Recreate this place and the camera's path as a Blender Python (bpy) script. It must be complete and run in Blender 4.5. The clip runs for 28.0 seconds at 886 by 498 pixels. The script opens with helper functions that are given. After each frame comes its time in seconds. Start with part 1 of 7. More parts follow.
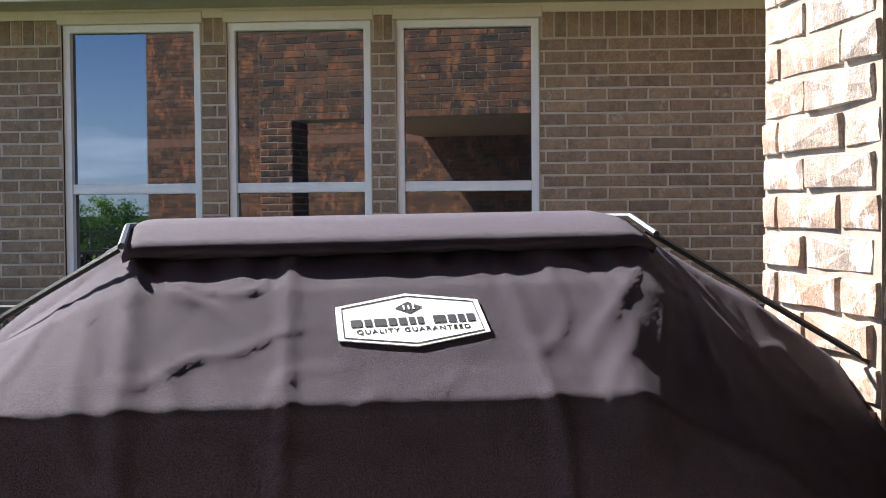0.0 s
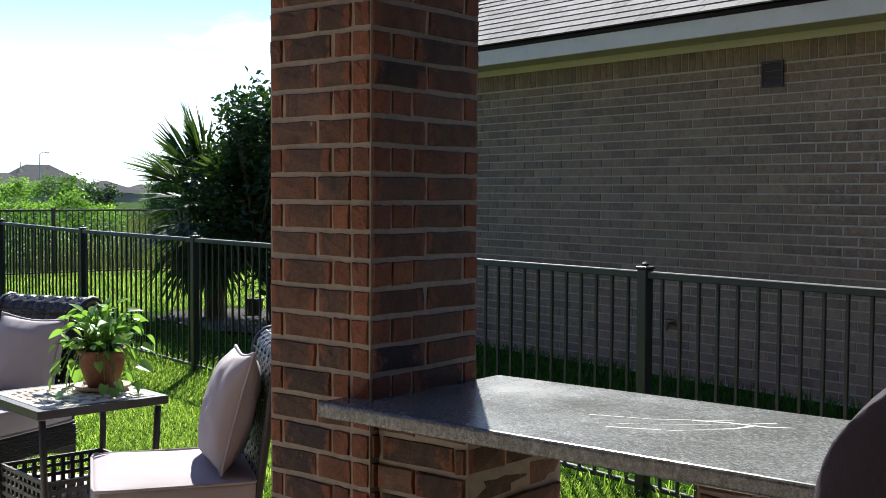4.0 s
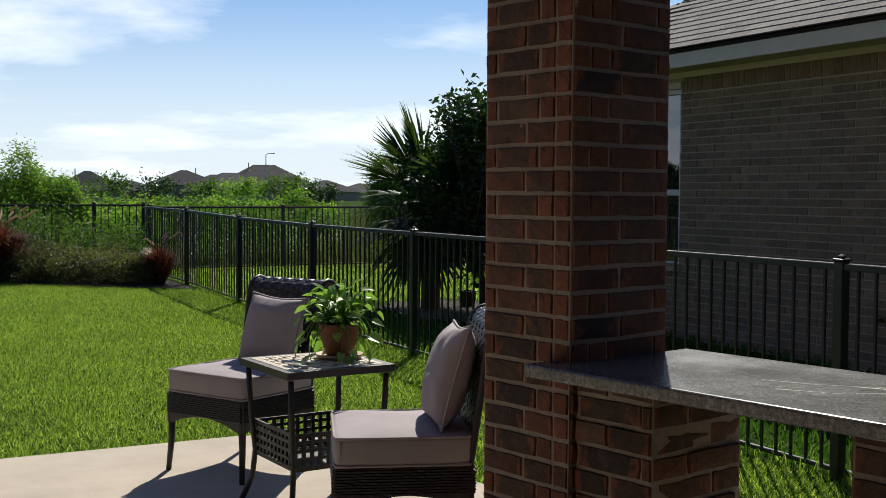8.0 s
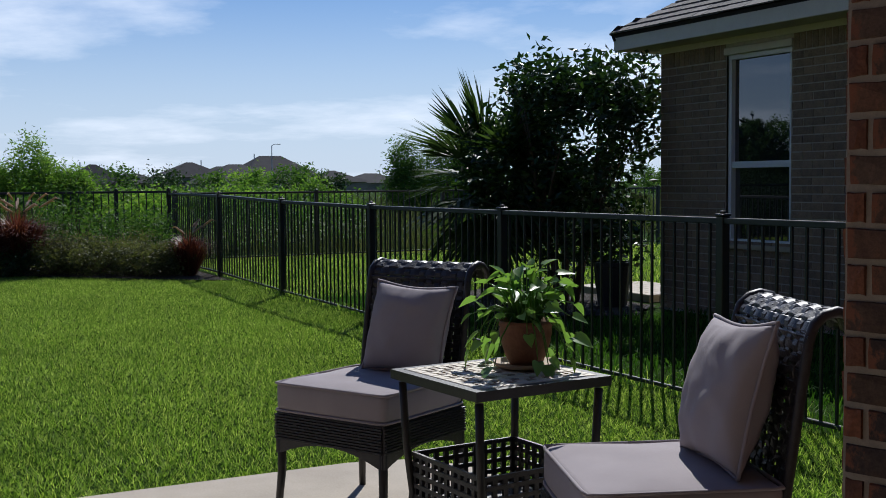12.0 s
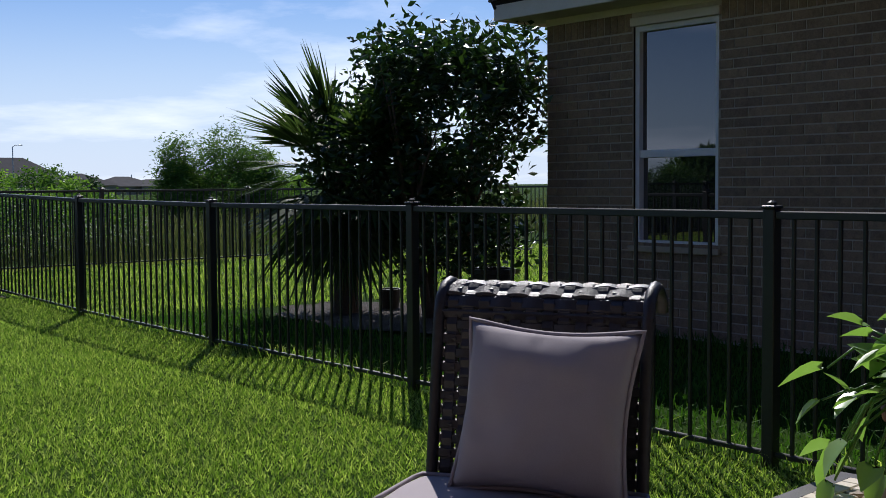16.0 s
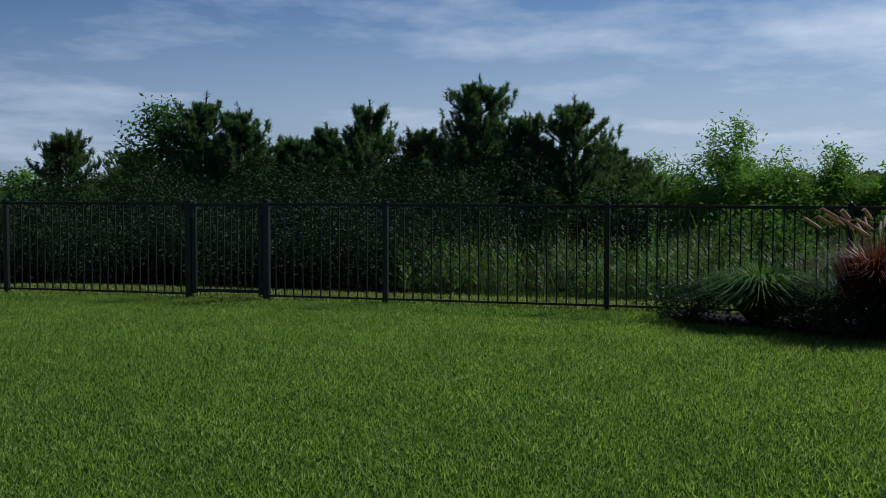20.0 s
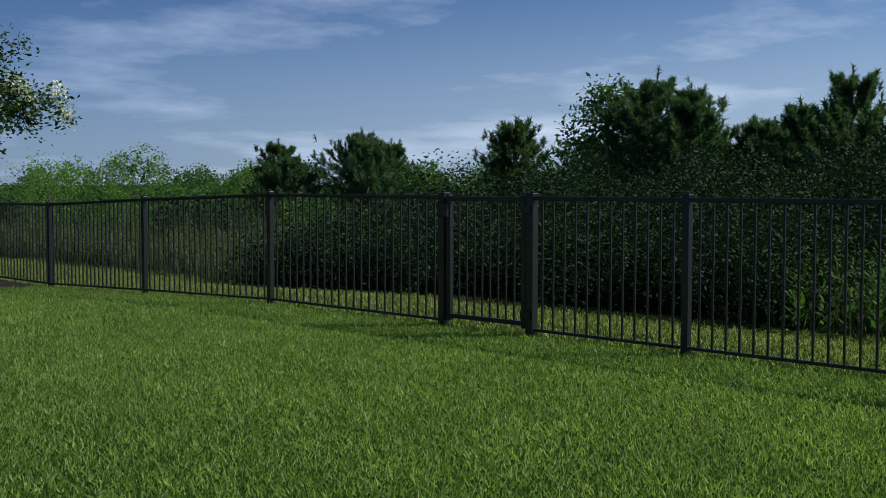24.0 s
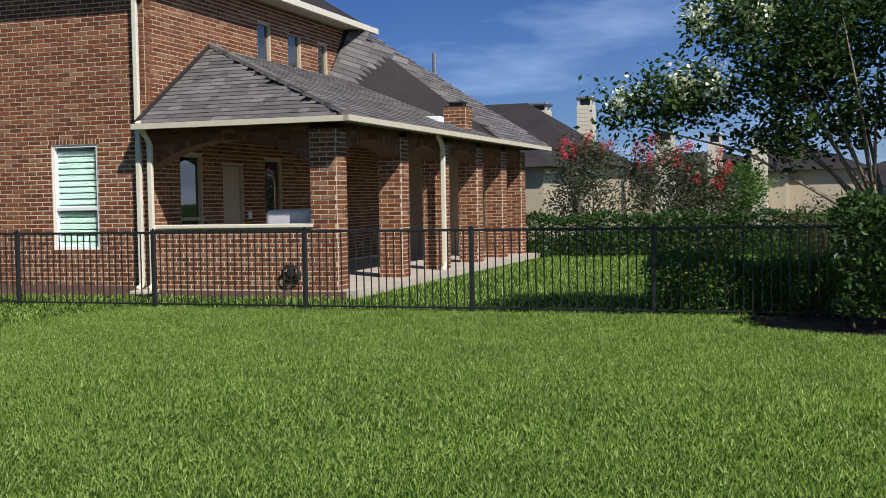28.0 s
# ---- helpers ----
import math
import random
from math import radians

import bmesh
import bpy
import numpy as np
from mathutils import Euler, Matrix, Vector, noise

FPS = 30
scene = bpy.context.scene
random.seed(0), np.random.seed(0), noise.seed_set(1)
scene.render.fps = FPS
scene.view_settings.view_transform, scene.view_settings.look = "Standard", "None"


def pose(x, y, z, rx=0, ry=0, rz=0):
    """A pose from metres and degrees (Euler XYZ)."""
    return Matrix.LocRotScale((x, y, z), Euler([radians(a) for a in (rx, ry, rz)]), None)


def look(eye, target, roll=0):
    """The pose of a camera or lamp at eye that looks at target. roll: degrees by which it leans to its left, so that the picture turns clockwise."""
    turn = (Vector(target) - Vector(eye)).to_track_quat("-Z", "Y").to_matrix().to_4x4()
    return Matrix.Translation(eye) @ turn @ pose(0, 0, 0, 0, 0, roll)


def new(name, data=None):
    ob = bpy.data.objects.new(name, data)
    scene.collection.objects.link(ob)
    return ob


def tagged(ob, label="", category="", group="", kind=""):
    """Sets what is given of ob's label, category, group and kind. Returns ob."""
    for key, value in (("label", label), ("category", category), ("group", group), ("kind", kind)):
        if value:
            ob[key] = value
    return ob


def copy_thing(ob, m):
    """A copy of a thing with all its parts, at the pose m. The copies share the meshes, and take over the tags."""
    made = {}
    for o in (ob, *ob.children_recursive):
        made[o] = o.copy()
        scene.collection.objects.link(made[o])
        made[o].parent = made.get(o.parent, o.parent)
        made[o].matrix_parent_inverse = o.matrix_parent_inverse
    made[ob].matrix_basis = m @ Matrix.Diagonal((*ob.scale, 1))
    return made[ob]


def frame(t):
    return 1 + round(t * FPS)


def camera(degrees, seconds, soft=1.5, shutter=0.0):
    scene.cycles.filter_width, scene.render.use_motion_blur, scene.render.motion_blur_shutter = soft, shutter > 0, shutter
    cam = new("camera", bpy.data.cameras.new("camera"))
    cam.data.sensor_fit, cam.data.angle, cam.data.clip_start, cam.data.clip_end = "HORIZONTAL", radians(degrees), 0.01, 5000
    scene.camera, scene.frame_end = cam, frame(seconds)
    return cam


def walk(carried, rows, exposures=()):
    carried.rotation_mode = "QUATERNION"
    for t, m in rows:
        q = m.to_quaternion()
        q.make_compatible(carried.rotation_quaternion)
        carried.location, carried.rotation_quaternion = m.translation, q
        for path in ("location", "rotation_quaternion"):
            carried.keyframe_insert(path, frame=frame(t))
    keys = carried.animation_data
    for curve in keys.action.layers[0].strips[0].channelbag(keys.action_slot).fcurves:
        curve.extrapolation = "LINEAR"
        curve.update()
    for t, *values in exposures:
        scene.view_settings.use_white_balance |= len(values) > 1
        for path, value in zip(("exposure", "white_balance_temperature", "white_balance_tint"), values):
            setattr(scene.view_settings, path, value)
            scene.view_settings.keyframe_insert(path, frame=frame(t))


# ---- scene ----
import functools

# ---- camera and walk ----
cam = camera(42.45, 28.0, soft=0.9)
PATH = [  # seconds, x, y, z, heading (left of +y), tilt, roll
    (0.0, 0.906, -0.714, 1.494, 3.03, -1.81, -0.44),
    (0.5, 0.874, -0.805, 1.483, 9.20, -1.89, 0.20),
    (1.0, 0.850, -0.831, 1.485, 15.48, -2.02, 0.55),
    (1.5, 0.841, -0.728, 1.502, 22.31, -2.49, -0.04),
    (2.0, 0.852, -0.719, 1.514, 29.58, -2.65, -0.26),
    (2.5, 0.872, -0.818, 1.505, 37.11, -2.52, -0.03),
    (3.0, 1.004, -0.923, 1.524, 42.65, -2.63, 0.09),
    (3.5, 1.078, -0.987, 1.544, 47.18, -2.70, 0.28),
    (4.0, 1.156, -1.041, 1.550, 51.77, -2.72, 0.32),
    (4.5, 1.291, -1.131, 1.546, 55.36, -2.85, 0.49),
    (6.5, 1.588, -1.295, 1.521, 60.73, -2.75, 0.25),
    (7.0, 1.583, -1.293, 1.521, 61.34, -2.83, 0.23),
    (7.5, 1.586, -1.293, 1.527, 61.91, -2.82, 0.29),
    (8.0, 1.583, -1.293, 1.529, 62.38, -2.83, 0.32),
    (8.5, 1.555, -1.288, 1.526, 62.87, -2.89, 0.35),
    (9.0, 1.448, -1.255, 1.522, 63.95, -2.99, 0.29),
    (9.5, 1.261, -1.207, 1.514, 66.02, -3.01, 0.18),
    (10.0, 1.047, -1.191, 1.484, 67.74, -3.14, -0.02),
    (10.5, 0.765, -1.177, 1.451, 68.36, -3.20, -0.21),
    (11.0, 0.527, -1.208, 1.453, 68.29, -3.26, -0.35),
    (11.5, 0.255, -1.269, 1.417, 66.69, -3.24, -0.26),
    (12.0, 0.066, -1.294, 1.397, 62.59, -3.35, -0.47),
    (12.5, -0.327, -1.192, 1.347, 59.25, -3.21, -0.22),
    (13.0, -0.602, -1.200, 1.339, 55.68, -3.26, -0.14),
    (13.5, -0.884, -1.171, 1.319, 52.24, -3.26, -0.19),
    (15.5, -1.978, -1.088, 1.257, 47.09, -3.28, -0.39),
    (16.0, -2.221, -1.051, 1.302, 50.33, -3.24, -0.46),
    (16.5, -2.578, -1.022, 1.399, 57.76, -3.45, -0.42),
    (17.0, -2.952, -0.912, 1.387, 65.47, -3.02, -0.01),
    (17.5, -3.295, -0.860, 1.463, 77.45, -3.14, -0.04),
    (18.0, -3.720, -0.691, 1.484, 86.52, -3.06, -0.20),
    (18.5, -4.154, -0.497, 1.490, 90.99, -3.12, -0.34),
    (19.0, -4.701, -0.314, 1.491, 97.41, -3.08, -0.07),
    (19.5, -5.251, -0.075, 1.514, 103.68, -3.13, 0.02),
    (20.0, -5.860, 0.207, 1.489, 107.88, -3.11, 0.08),
    (20.5, -6.547, 0.456, 1.437, 110.46, -3.07, 0.10),
    (22.5, -9.164, 1.143, 1.410, 120.81, -3.27, -0.05),
    (23.0, -9.867, 0.944, 1.391, 123.75, -3.23, 0.00),
    (23.5, -10.537, 0.736, 1.389, 130.45, -3.27, 0.04),
    (24.0, -11.272, 0.450, 1.395, 137.22, -3.25, 0.02),
    (24.5, -11.924, 0.141, 1.409, 142.71, -3.21, -0.04),
    (25.0, -12.511, -0.187, 1.436, 146.54, -3.20, -0.06),
    (25.5, -13.076, -0.502, 1.441, 153.48, -3.27, -0.18),
    (26.0, -13.549, -0.810, 1.458, 164.22, -3.16, -0.40),
    (26.5, -14.113, -1.143, 1.475, 172.86, -2.90, -0.93),
    (27.0, -14.617, -1.659, 1.480, 182.09, -2.82, -1.25),
    (27.5, -15.012, -2.073, 1.495, 190.51, -2.71, -1.11),
    (28.0, -15.230, -2.558, 1.486, 199.14, -2.48, -1.03),
]
def eye_row(t, x, y, z, heading, tilt, roll):
    a, b = radians(heading), radians(tilt)
    ahead = Vector((-math.sin(a) * math.cos(b), math.cos(a) * math.cos(b), math.sin(b)))
    return t, look((x, y, z), Vector((x, y, z)) + ahead, roll)
walk(cam, [eye_row(*r) for r in PATH],
     exposures=[(0.0, 2.25, 6200, 8), (1.0, 2.0, 6400, 5), (2.0, 1.95, 6850, 3), (3.0, 2.0, 6600, 4), (4.0, 1.35, 6300, 7), (4.5, 1.1, 6300, 8), (6.5, 0.6, 6500, 8), (8.0, 0.25, 6800, 8), (10.0, 0.0, 6300, 8), (12.0, -0.15, 6000, 10), (13.0, 0.0, 6000, 14), (16.0, 0.05, 6100, 14), (17.5, -0.07, 5900, 9), (20.0, -0.6, 5800, 8), (23.0, -0.6, 5800, 8), (25.0, 0.05, 6100, 9), (26.0, 0.05, 6300, 10), (28.0, 0.25, 6300, 11)])

# ---- world and sun ----
SUN = Vector((-0.945, 0.72, 1.13)).normalized()
world = bpy.data.worlds.new("sky")
scene.world = world
world.use_nodes = True
wn = world.node_tree.nodes
wl = world.node_tree.links
wn.clear()
w_out = wn.new("ShaderNodeOutputWorld")
w_bg = wn.new("ShaderNodeBackground")
w_sky = wn.new("ShaderNodeTexSky")
w_sky.sky_type = "NISHITA"
w_sky.sun_disc = False
w_sky.sun_elevation = math.asin(SUN.z)
w_sky.sun_rotation = math.atan2(SUN.x, SUN.y)
w_sky.air_density = 1.0
w_sky.dust_density = 0.0
w_sky.ozone_density = 1.5
w_bg.inputs["Strength"].default_value = 0.044
# thin clouds stretched towards the horizon
w_tc = wn.new("ShaderNodeTexCoord")
w_sep = wn.new("ShaderNodeSeparateXYZ")
w_add = wn.new("ShaderNodeMath"); w_add.operation = "ADD"; w_add.inputs[1].default_value = 0.12
w_dx = wn.new("ShaderNodeMath"); w_dx.operation = "DIVIDE"
w_dy = wn.new("ShaderNodeMath"); w_dy.operation = "DIVIDE"
w_com = wn.new("ShaderNodeCombineXYZ")
w_noise = wn.new("ShaderNodeTexNoise")
w_noise.inputs["Scale"].default_value = 0.6
w_noise.inputs["Detail"].default_value = 9.0
w_noise.inputs["Roughness"].default_value = 0.58
w_ramp = wn.new("ShaderNodeValToRGB")
w_ramp.color_ramp.elements[0].position = 0.5
w_ramp.color_ramp.elements[1].position = 0.78
w_mix = wn.new("ShaderNodeMixRGB")
w_mix.inputs[2].default_value = (18.0, 18.2, 18.8, 1)
wl.new(w_tc.outputs["Generated"], w_sep.inputs[0])
wl.new(w_sep.outputs["Z"], w_add.inputs[0])
wl.new(w_sep.outputs["X"], w_dx.inputs[0]); wl.new(w_add.outputs[0], w_dx.inputs[1])
wl.new(w_sep.outputs["Y"], w_dy.inputs[0]); wl.new(w_add.outputs[0], w_dy.inputs[1])
wl.new(w_dx.outputs[0], w_com.inputs[0]); wl.new(w_dy.outputs[0], w_com.inputs[1])
wl.new(w_com.outputs[0], w_noise.inputs["Vector"])
wl.new(w_noise.outputs["Fac"], w_ramp.inputs[0])
w_thin = wn.new("ShaderNodeMapRange")
w_thin.interpolation_type = "SMOOTHSTEP"
w_thin.inputs["From Min"].default_value = 0.25; w_thin.inputs["From Max"].default_value = 0.65
w_thin.inputs["To Min"].default_value = 1.0; w_thin.inputs["To Max"].default_value = 0.2
w_cover = wn.new("ShaderNodeMath"); w_cover.operation = "MULTIPLY"
wl.new(w_sep.outputs["Z"], w_thin.inputs["Value"])
wl.new(w_ramp.outputs["Color"], w_cover.inputs[0])
wl.new(w_thin.outputs[0], w_cover.inputs[1])
wl.new(w_cover.outputs[0], w_mix.inputs[0])
# pale summer haze low over the horizon, cooler air above
w_tint = wn.new("ShaderNodeMixRGB"); w_tint.blend_type = "MULTIPLY"; w_tint.inputs[0].default_value = 1.0
w_tint.inputs[2].default_value = (0.8, 0.97, 1.25, 1)
w_hz = wn.new("ShaderNodeMapRange")
w_hz.interpolation_type = "SMOOTHSTEP"
w_hz.inputs["From Min"].default_value = 0.0; w_hz.inputs["From Max"].default_value = 0.2
w_hz.inputs["To Min"].default_value = 0.8; w_hz.inputs["To Max"].default_value = 0.0
w_haze = wn.new("ShaderNodeMixRGB")
w_haze.inputs[2].default_value = (11.0, 12.2, 14.0, 1)
wl.new(w_sky.outputs[0], w_tint.inputs[1])
wl.new(w_sep.outputs["Z"], w_hz.inputs["Value"])
wl.new(w_tint.outputs[0], w_haze.inputs[1])
wl.new(w_haze.outputs[0], w_mix.inputs[1])
# forward scattering: brighter air on the sun's side, deeper blue opposite
w_dot = wn.new("ShaderNodeVectorMath"); w_dot.operation = "DOT_PRODUCT"
w_dot.inputs[1].default_value = Vector((SUN.x, SUN.y, 0)).normalized()
w_fs = wn.new("ShaderNodeMapRange")
w_fs.inputs["From Min"].default_value = -0.9; w_fs.inputs["From Max"].default_value = 0.8
w_fs.inputs["To Min"].default_value = 0.0; w_fs.inputs["To Max"].default_value = 1.0
w_sc = wn.new("ShaderNodeMixRGB"); w_sc.blend_type = "MULTIPLY"; w_sc.inputs[0].default_value = 1.0
wl.new(w_tc.outputs["Generated"], w_dot.inputs[0])
wl.new(w_dot.outputs["Value"], w_fs.inputs["Value"])
w_side = wn.new("ShaderNodeMapRange")
w_side.inputs["To Min"].default_value = 0.25; w_side.inputs["To Max"].default_value = 1.0
w_veil = wn.new("ShaderNodeMath"); w_veil.operation = "MULTIPLY"
wl.new(w_fs.outputs[0], w_side.inputs["Value"])
wl.new(w_hz.outputs[0], w_veil.inputs[0]); wl.new(w_side.outputs[0], w_veil.inputs[1])
wl.new(w_veil.outputs[0], w_haze.inputs[0])
wl.new(w_mix.outputs[0], w_sc.inputs[1])
w_air = wn.new("ShaderNodeMixRGB")
w_air.inputs[1].default_value = (0.4, 0.58, 0.9, 1)
w_air.inputs[2].default_value = (1.45, 1.47, 1.5, 1)
wl.new(w_fs.outputs[0], w_air.inputs[0])
wl.new(w_air.outputs[0], w_sc.inputs[2])
wl.new(w_sc.outputs[0], w_bg.inputs["Color"])
wl.new(w_bg.outputs[0], w_out.inputs[0])

sun_data = bpy.data.lights.new("sun", "SUN")
sun_data.energy = 5.0
sun_data.angle = radians(0.53)
sun_data.color = (1.0, 0.95, 0.87)
sun = new("sun", sun_data)
sun.matrix_world = look(SUN * 50, (0, 0, 0))

# ---- materials ----
def material(name, build):
    m = bpy.data.materials.new(name)
    m.use_nodes = True
    nt = m.node_tree
    b = nt.nodes["Principled BSDF"]
    build(nt, b)
    return m


def node(nt, kind, **kw):
    n = nt.nodes.new(kind)
    for k, v in kw.items():
        n.inputs[k].default_value = v
    return n


def noise_node(nt, scale, detail=4.0, rough=0.55, stretch=None, local=True):
    tc = nt.nodes.new("ShaderNodeTexCoord")
    n = node(nt, "ShaderNodeTexNoise", Scale=scale, Detail=detail, Roughness=rough)
    src = tc.outputs["Object"] if local else None
    if not local:
        g = nt.nodes.new("ShaderNodeNewGeometry")
        src = g.outputs["Position"]
    if stretch:
        mp = nt.nodes.new("ShaderNodeMapping")
        mp.inputs["Scale"].default_value = stretch
        nt.links.new(src, mp.inputs["Vector"])
        src = mp.outputs[0]
    nt.links.new(src, n.inputs["Vector"])
    return n


def ramp(nt, fac, stops):
    r = nt.nodes.new("ShaderNodeValToRGB")
    e = r.color_ramp.elements
    while len(e) < len(stops):
        e.new(0.5)
    for el, (p, c) in zip(e, stops):
        el.position = p
        el.color = (*c, 1)
    nt.links.new(fac, r.inputs[0])
    return r.outputs["Color"]


def mix(nt, fac, a, b, mode="MIX"):
    m = nt.nodes.new("ShaderNodeMixRGB")
    m.blend_type = mode
    for sock, v in ((m.inputs[0], fac), (m.inputs[1], a), (m.inputs[2], b)):
        if isinstance(v, (int, float)):
            sock.default_value = v
        elif isinstance(v, tuple):
            sock.default_value = (*v, 1)
        else:
            nt.links.new(v, sock)
    return m.outputs[0]


def bump(nt, b, height, strength=0.3, distance=0.01):
    n = node(nt, "ShaderNodeBump", Strength=strength, Distance=distance)
    nt.links.new(height, n.inputs["Height"])
    nt.links.new(n.outputs[0], b.inputs["Normal"])


def plain(name, c1, c2, rough=0.6, scale=20.0, metal=0.0, bump_s=0.15, bump_d=0.003, stretch=None, spec=0.5, fine=None):
    """A surface whose colour wanders between two tones at two scales."""
    def build(nt, b):
        n1 = noise_node(nt, scale, 5.0, 0.6, stretch, local=False)
        n2 = noise_node(nt, fine or scale * 9, 3.0, 0.6, stretch, local=False)
        f = mix(nt, 0.35, n1.outputs["Fac"], n2.outputs["Fac"])
        nt.links.new(ramp(nt, f, [(0.32, c1), (0.68, c2)]), b.inputs["Base Color"])
        b.inputs["Roughness"].default_value = rough
        b.inputs["Metallic"].default_value = metal
        b.inputs["Specular IOR Level"].default_value = spec
        bump(nt, b, n2.outputs["Fac"], bump_s, bump_d)
    return material(name, build)


def brick_material(name, tones, single, rough=0.85, flash=None, fleck=None, ends=None):
    """Fired clay; the tone of each brick is drawn by the piece, flashed with a second tone and flecked with mortar smears."""
    def build(nt, b):
        if single:
            rnd = nt.nodes.new("ShaderNodeObjectInfo").outputs["Random"]
        else:
            rnd = nt.nodes.new("ShaderNodeNewGeometry").outputs["Random Per Island"]
        base = ramp(nt, rnd, [(i / (len(tones) - 1), c) for i, c in enumerate(tones)])
        big = noise_node(nt, 7.0, 5.0, 0.65, stretch=(1, 1, 0.5), local=False)
        mid = noise_node(nt, 24.0, 5.0, 0.7, stretch=(1, 1, 0.7), local=False)
        fine = noise_node(nt, 120.0, 4.0, 0.7, local=False)
        if flash:
            f = ramp(nt, big.outputs["Fac"], [(0.53, (0, 0, 0)), (0.62, (1, 1, 1))])
            base = mix(nt, f, base, flash)
        c = mix(nt, 0.75, base, ramp(nt, mid.outputs["Fac"], [(0.3, (0.55, 0.54, 0.54)), (0.55, (1.0, 1.0, 1.0)), (0.75, (1.35, 1.28, 1.2))]), "MULTIPLY")
        c = mix(nt, 0.6, c, ramp(nt, fine.outputs["Fac"], [(0.35, (0.6, 0.58, 0.56)), (0.6, (1.12, 1.12, 1.12))]), "MULTIPLY")
        if ends:
            # kiln flash: the ends of a brick burn redder than its middle
            tc = nt.nodes.new("ShaderNodeTexCoord")
            sp = nt.nodes.new("ShaderNodeSeparateXYZ")
            nt.links.new(tc.outputs["Object"], sp.inputs[0])
            ab = nt.nodes.new("ShaderNodeMath"); ab.operation = "ABSOLUTE"
            nt.links.new(sp.outputs["X"], ab.inputs[0])
            ad = nt.nodes.new("ShaderNodeMath"); ad.operation = "ADD"
            nt.links.new(ab.outputs[0], ad.inputs[0])
            nt.links.new(mid.outputs["Fac"], ad.inputs[1])
            c = mix(nt, ramp(nt, ad.outputs[0], [(0.86, (0, 0, 0)), (0.97, (0.8, 0.8, 0.8))]), c, ends)
        if fleck:
            sm = noise_node(nt, 14.0, 6.0, 0.75, stretch=(1.0, 1.0, 0.6), local=False)
            f = ramp(nt, sm.outputs["Fac"], [(fleck[0], (0, 0, 0)), (fleck[0] + 0.06, (0.8, 0.8, 0.8))])
            c = mix(nt, f, c, fleck[1])
        nt.links.new(c, b.inputs["Base Color"])
        b.inputs["Roughness"].default_value = rough
        b.inputs["Specular IOR Level"].default_value = 0.3
        bump(nt, b, mix(nt, 0.5, mid.outputs["Fac"], fine.outputs["Fac"]), 0.8, 0.006)
    return material(name, build)


OURS = [tuple(0.82 * v for v in c) for c in [(0.066, 0.046, 0.038), (0.14, 0.074, 0.046), (0.045, 0.038, 0.037), (0.2, 0.095, 0.055), (0.088, 0.058, 0.045), (0.18, 0.11, 0.075), (0.11, 0.068, 0.047), (0.058, 0.045, 0.041), (0.17, 0.083, 0.05)]]
NEIGH = [(0.4 * 0.25 + 0.9 * r, 0.4 * 0.195 + 0.9 * g, 0.4 * 0.14 + 0.86 * b) for r, g, b in [(0.2, 0.14, 0.09), (0.26, 0.185, 0.12), (0.16, 0.11, 0.074), (0.3, 0.215, 0.14), (0.14, 0.098, 0.068), (0.235, 0.165, 0.108)]]
SHOUSE = [(0.8 * r, 0.69 * g, 0.63 * b) for r, g, b in [(0.24, 0.086, 0.034), (0.16, 0.06, 0.03), (0.34, 0.155, 0.075), (0.15, 0.06, 0.034), (0.27, 0.104, 0.044), (0.36, 0.22, 0.13), (0.19, 0.07, 0.032), (0.26, 0.104, 0.044)]]
TAN = [(0.34, 0.25, 0.16), (0.42, 0.31, 0.21), (0.3, 0.22, 0.15), (0.46, 0.36, 0.25)]
M_BRICK = brick_material("red_brown_brick", OURS, True, flash=(0.1, 0.062, 0.045), fleck=(0.66, (0.36, 0.3, 0.23)), ends=(0.2, 0.075, 0.04))
M_BRICK_END = brick_material("fired_red_brick", [(0.2, 0.075, 0.04), (0.15, 0.062, 0.036), (0.23, 0.09, 0.047), (0.12, 0.055, 0.036)], True, fleck=(0.66, (0.36, 0.3, 0.23)))
M_BRICK_J = brick_material("red_brown_brick_far", OURS, False, flash=(0.26, 0.115, 0.06), fleck=(0.63, (0.42, 0.35, 0.27)))
# lit copy of the column brick: sun glare in paler tones, plus mortar smears
M_BRICK_LIT = brick_material("sunlit_copy_tumbled_brick", [(0.3, 0.24, 0.2), (0.36, 0.25, 0.19), (0.24, 0.2, 0.18), (0.4, 0.3, 0.23), (0.3, 0.2, 0.15), (0.42, 0.36, 0.3)], True, flash=(0.4, 0.24, 0.17), fleck=(0.52, (0.58, 0.53, 0.46)))
M_NB = brick_material("tan_brown_brick", NEIGH, True, fleck=(0.6, (0.42, 0.36, 0.28)))
M_NB_J = brick_material("tan_brown_brick_far", NEIGH, False, fleck=(0.63, (0.42, 0.36, 0.28)))
M_SB = brick_material("orange_red_brick", SHOUSE, True)
M_SB_J = brick_material("orange_red_brick_far", SHOUSE, False)
M_TB_J = brick_material("cream_brick_far", TAN, False)
M_MORTAR = plain("grey_mortar", (0.2, 0.17, 0.14), (0.31, 0.265, 0.22), 0.95, 30)
M_MORTAR_N = plain("tan_mortar", (0.43, 0.385, 0.31), (0.54, 0.485, 0.395), 0.95, 30)
M_MORTAR_S = plain("buff_mortar", (0.5, 0.4, 0.29), (0.64, 0.53, 0.39), 0.95, 30)
M_FENCE = plain("black_painted_aluminium", (0.012, 0.013, 0.014), (0.022, 0.023, 0.025), 0.38, 40, 0.0, 0.05, 0.001)
M_TRIM = plain("cream_paint", (0.62, 0.57, 0.45), (0.7, 0.65, 0.53), 0.55, 6)
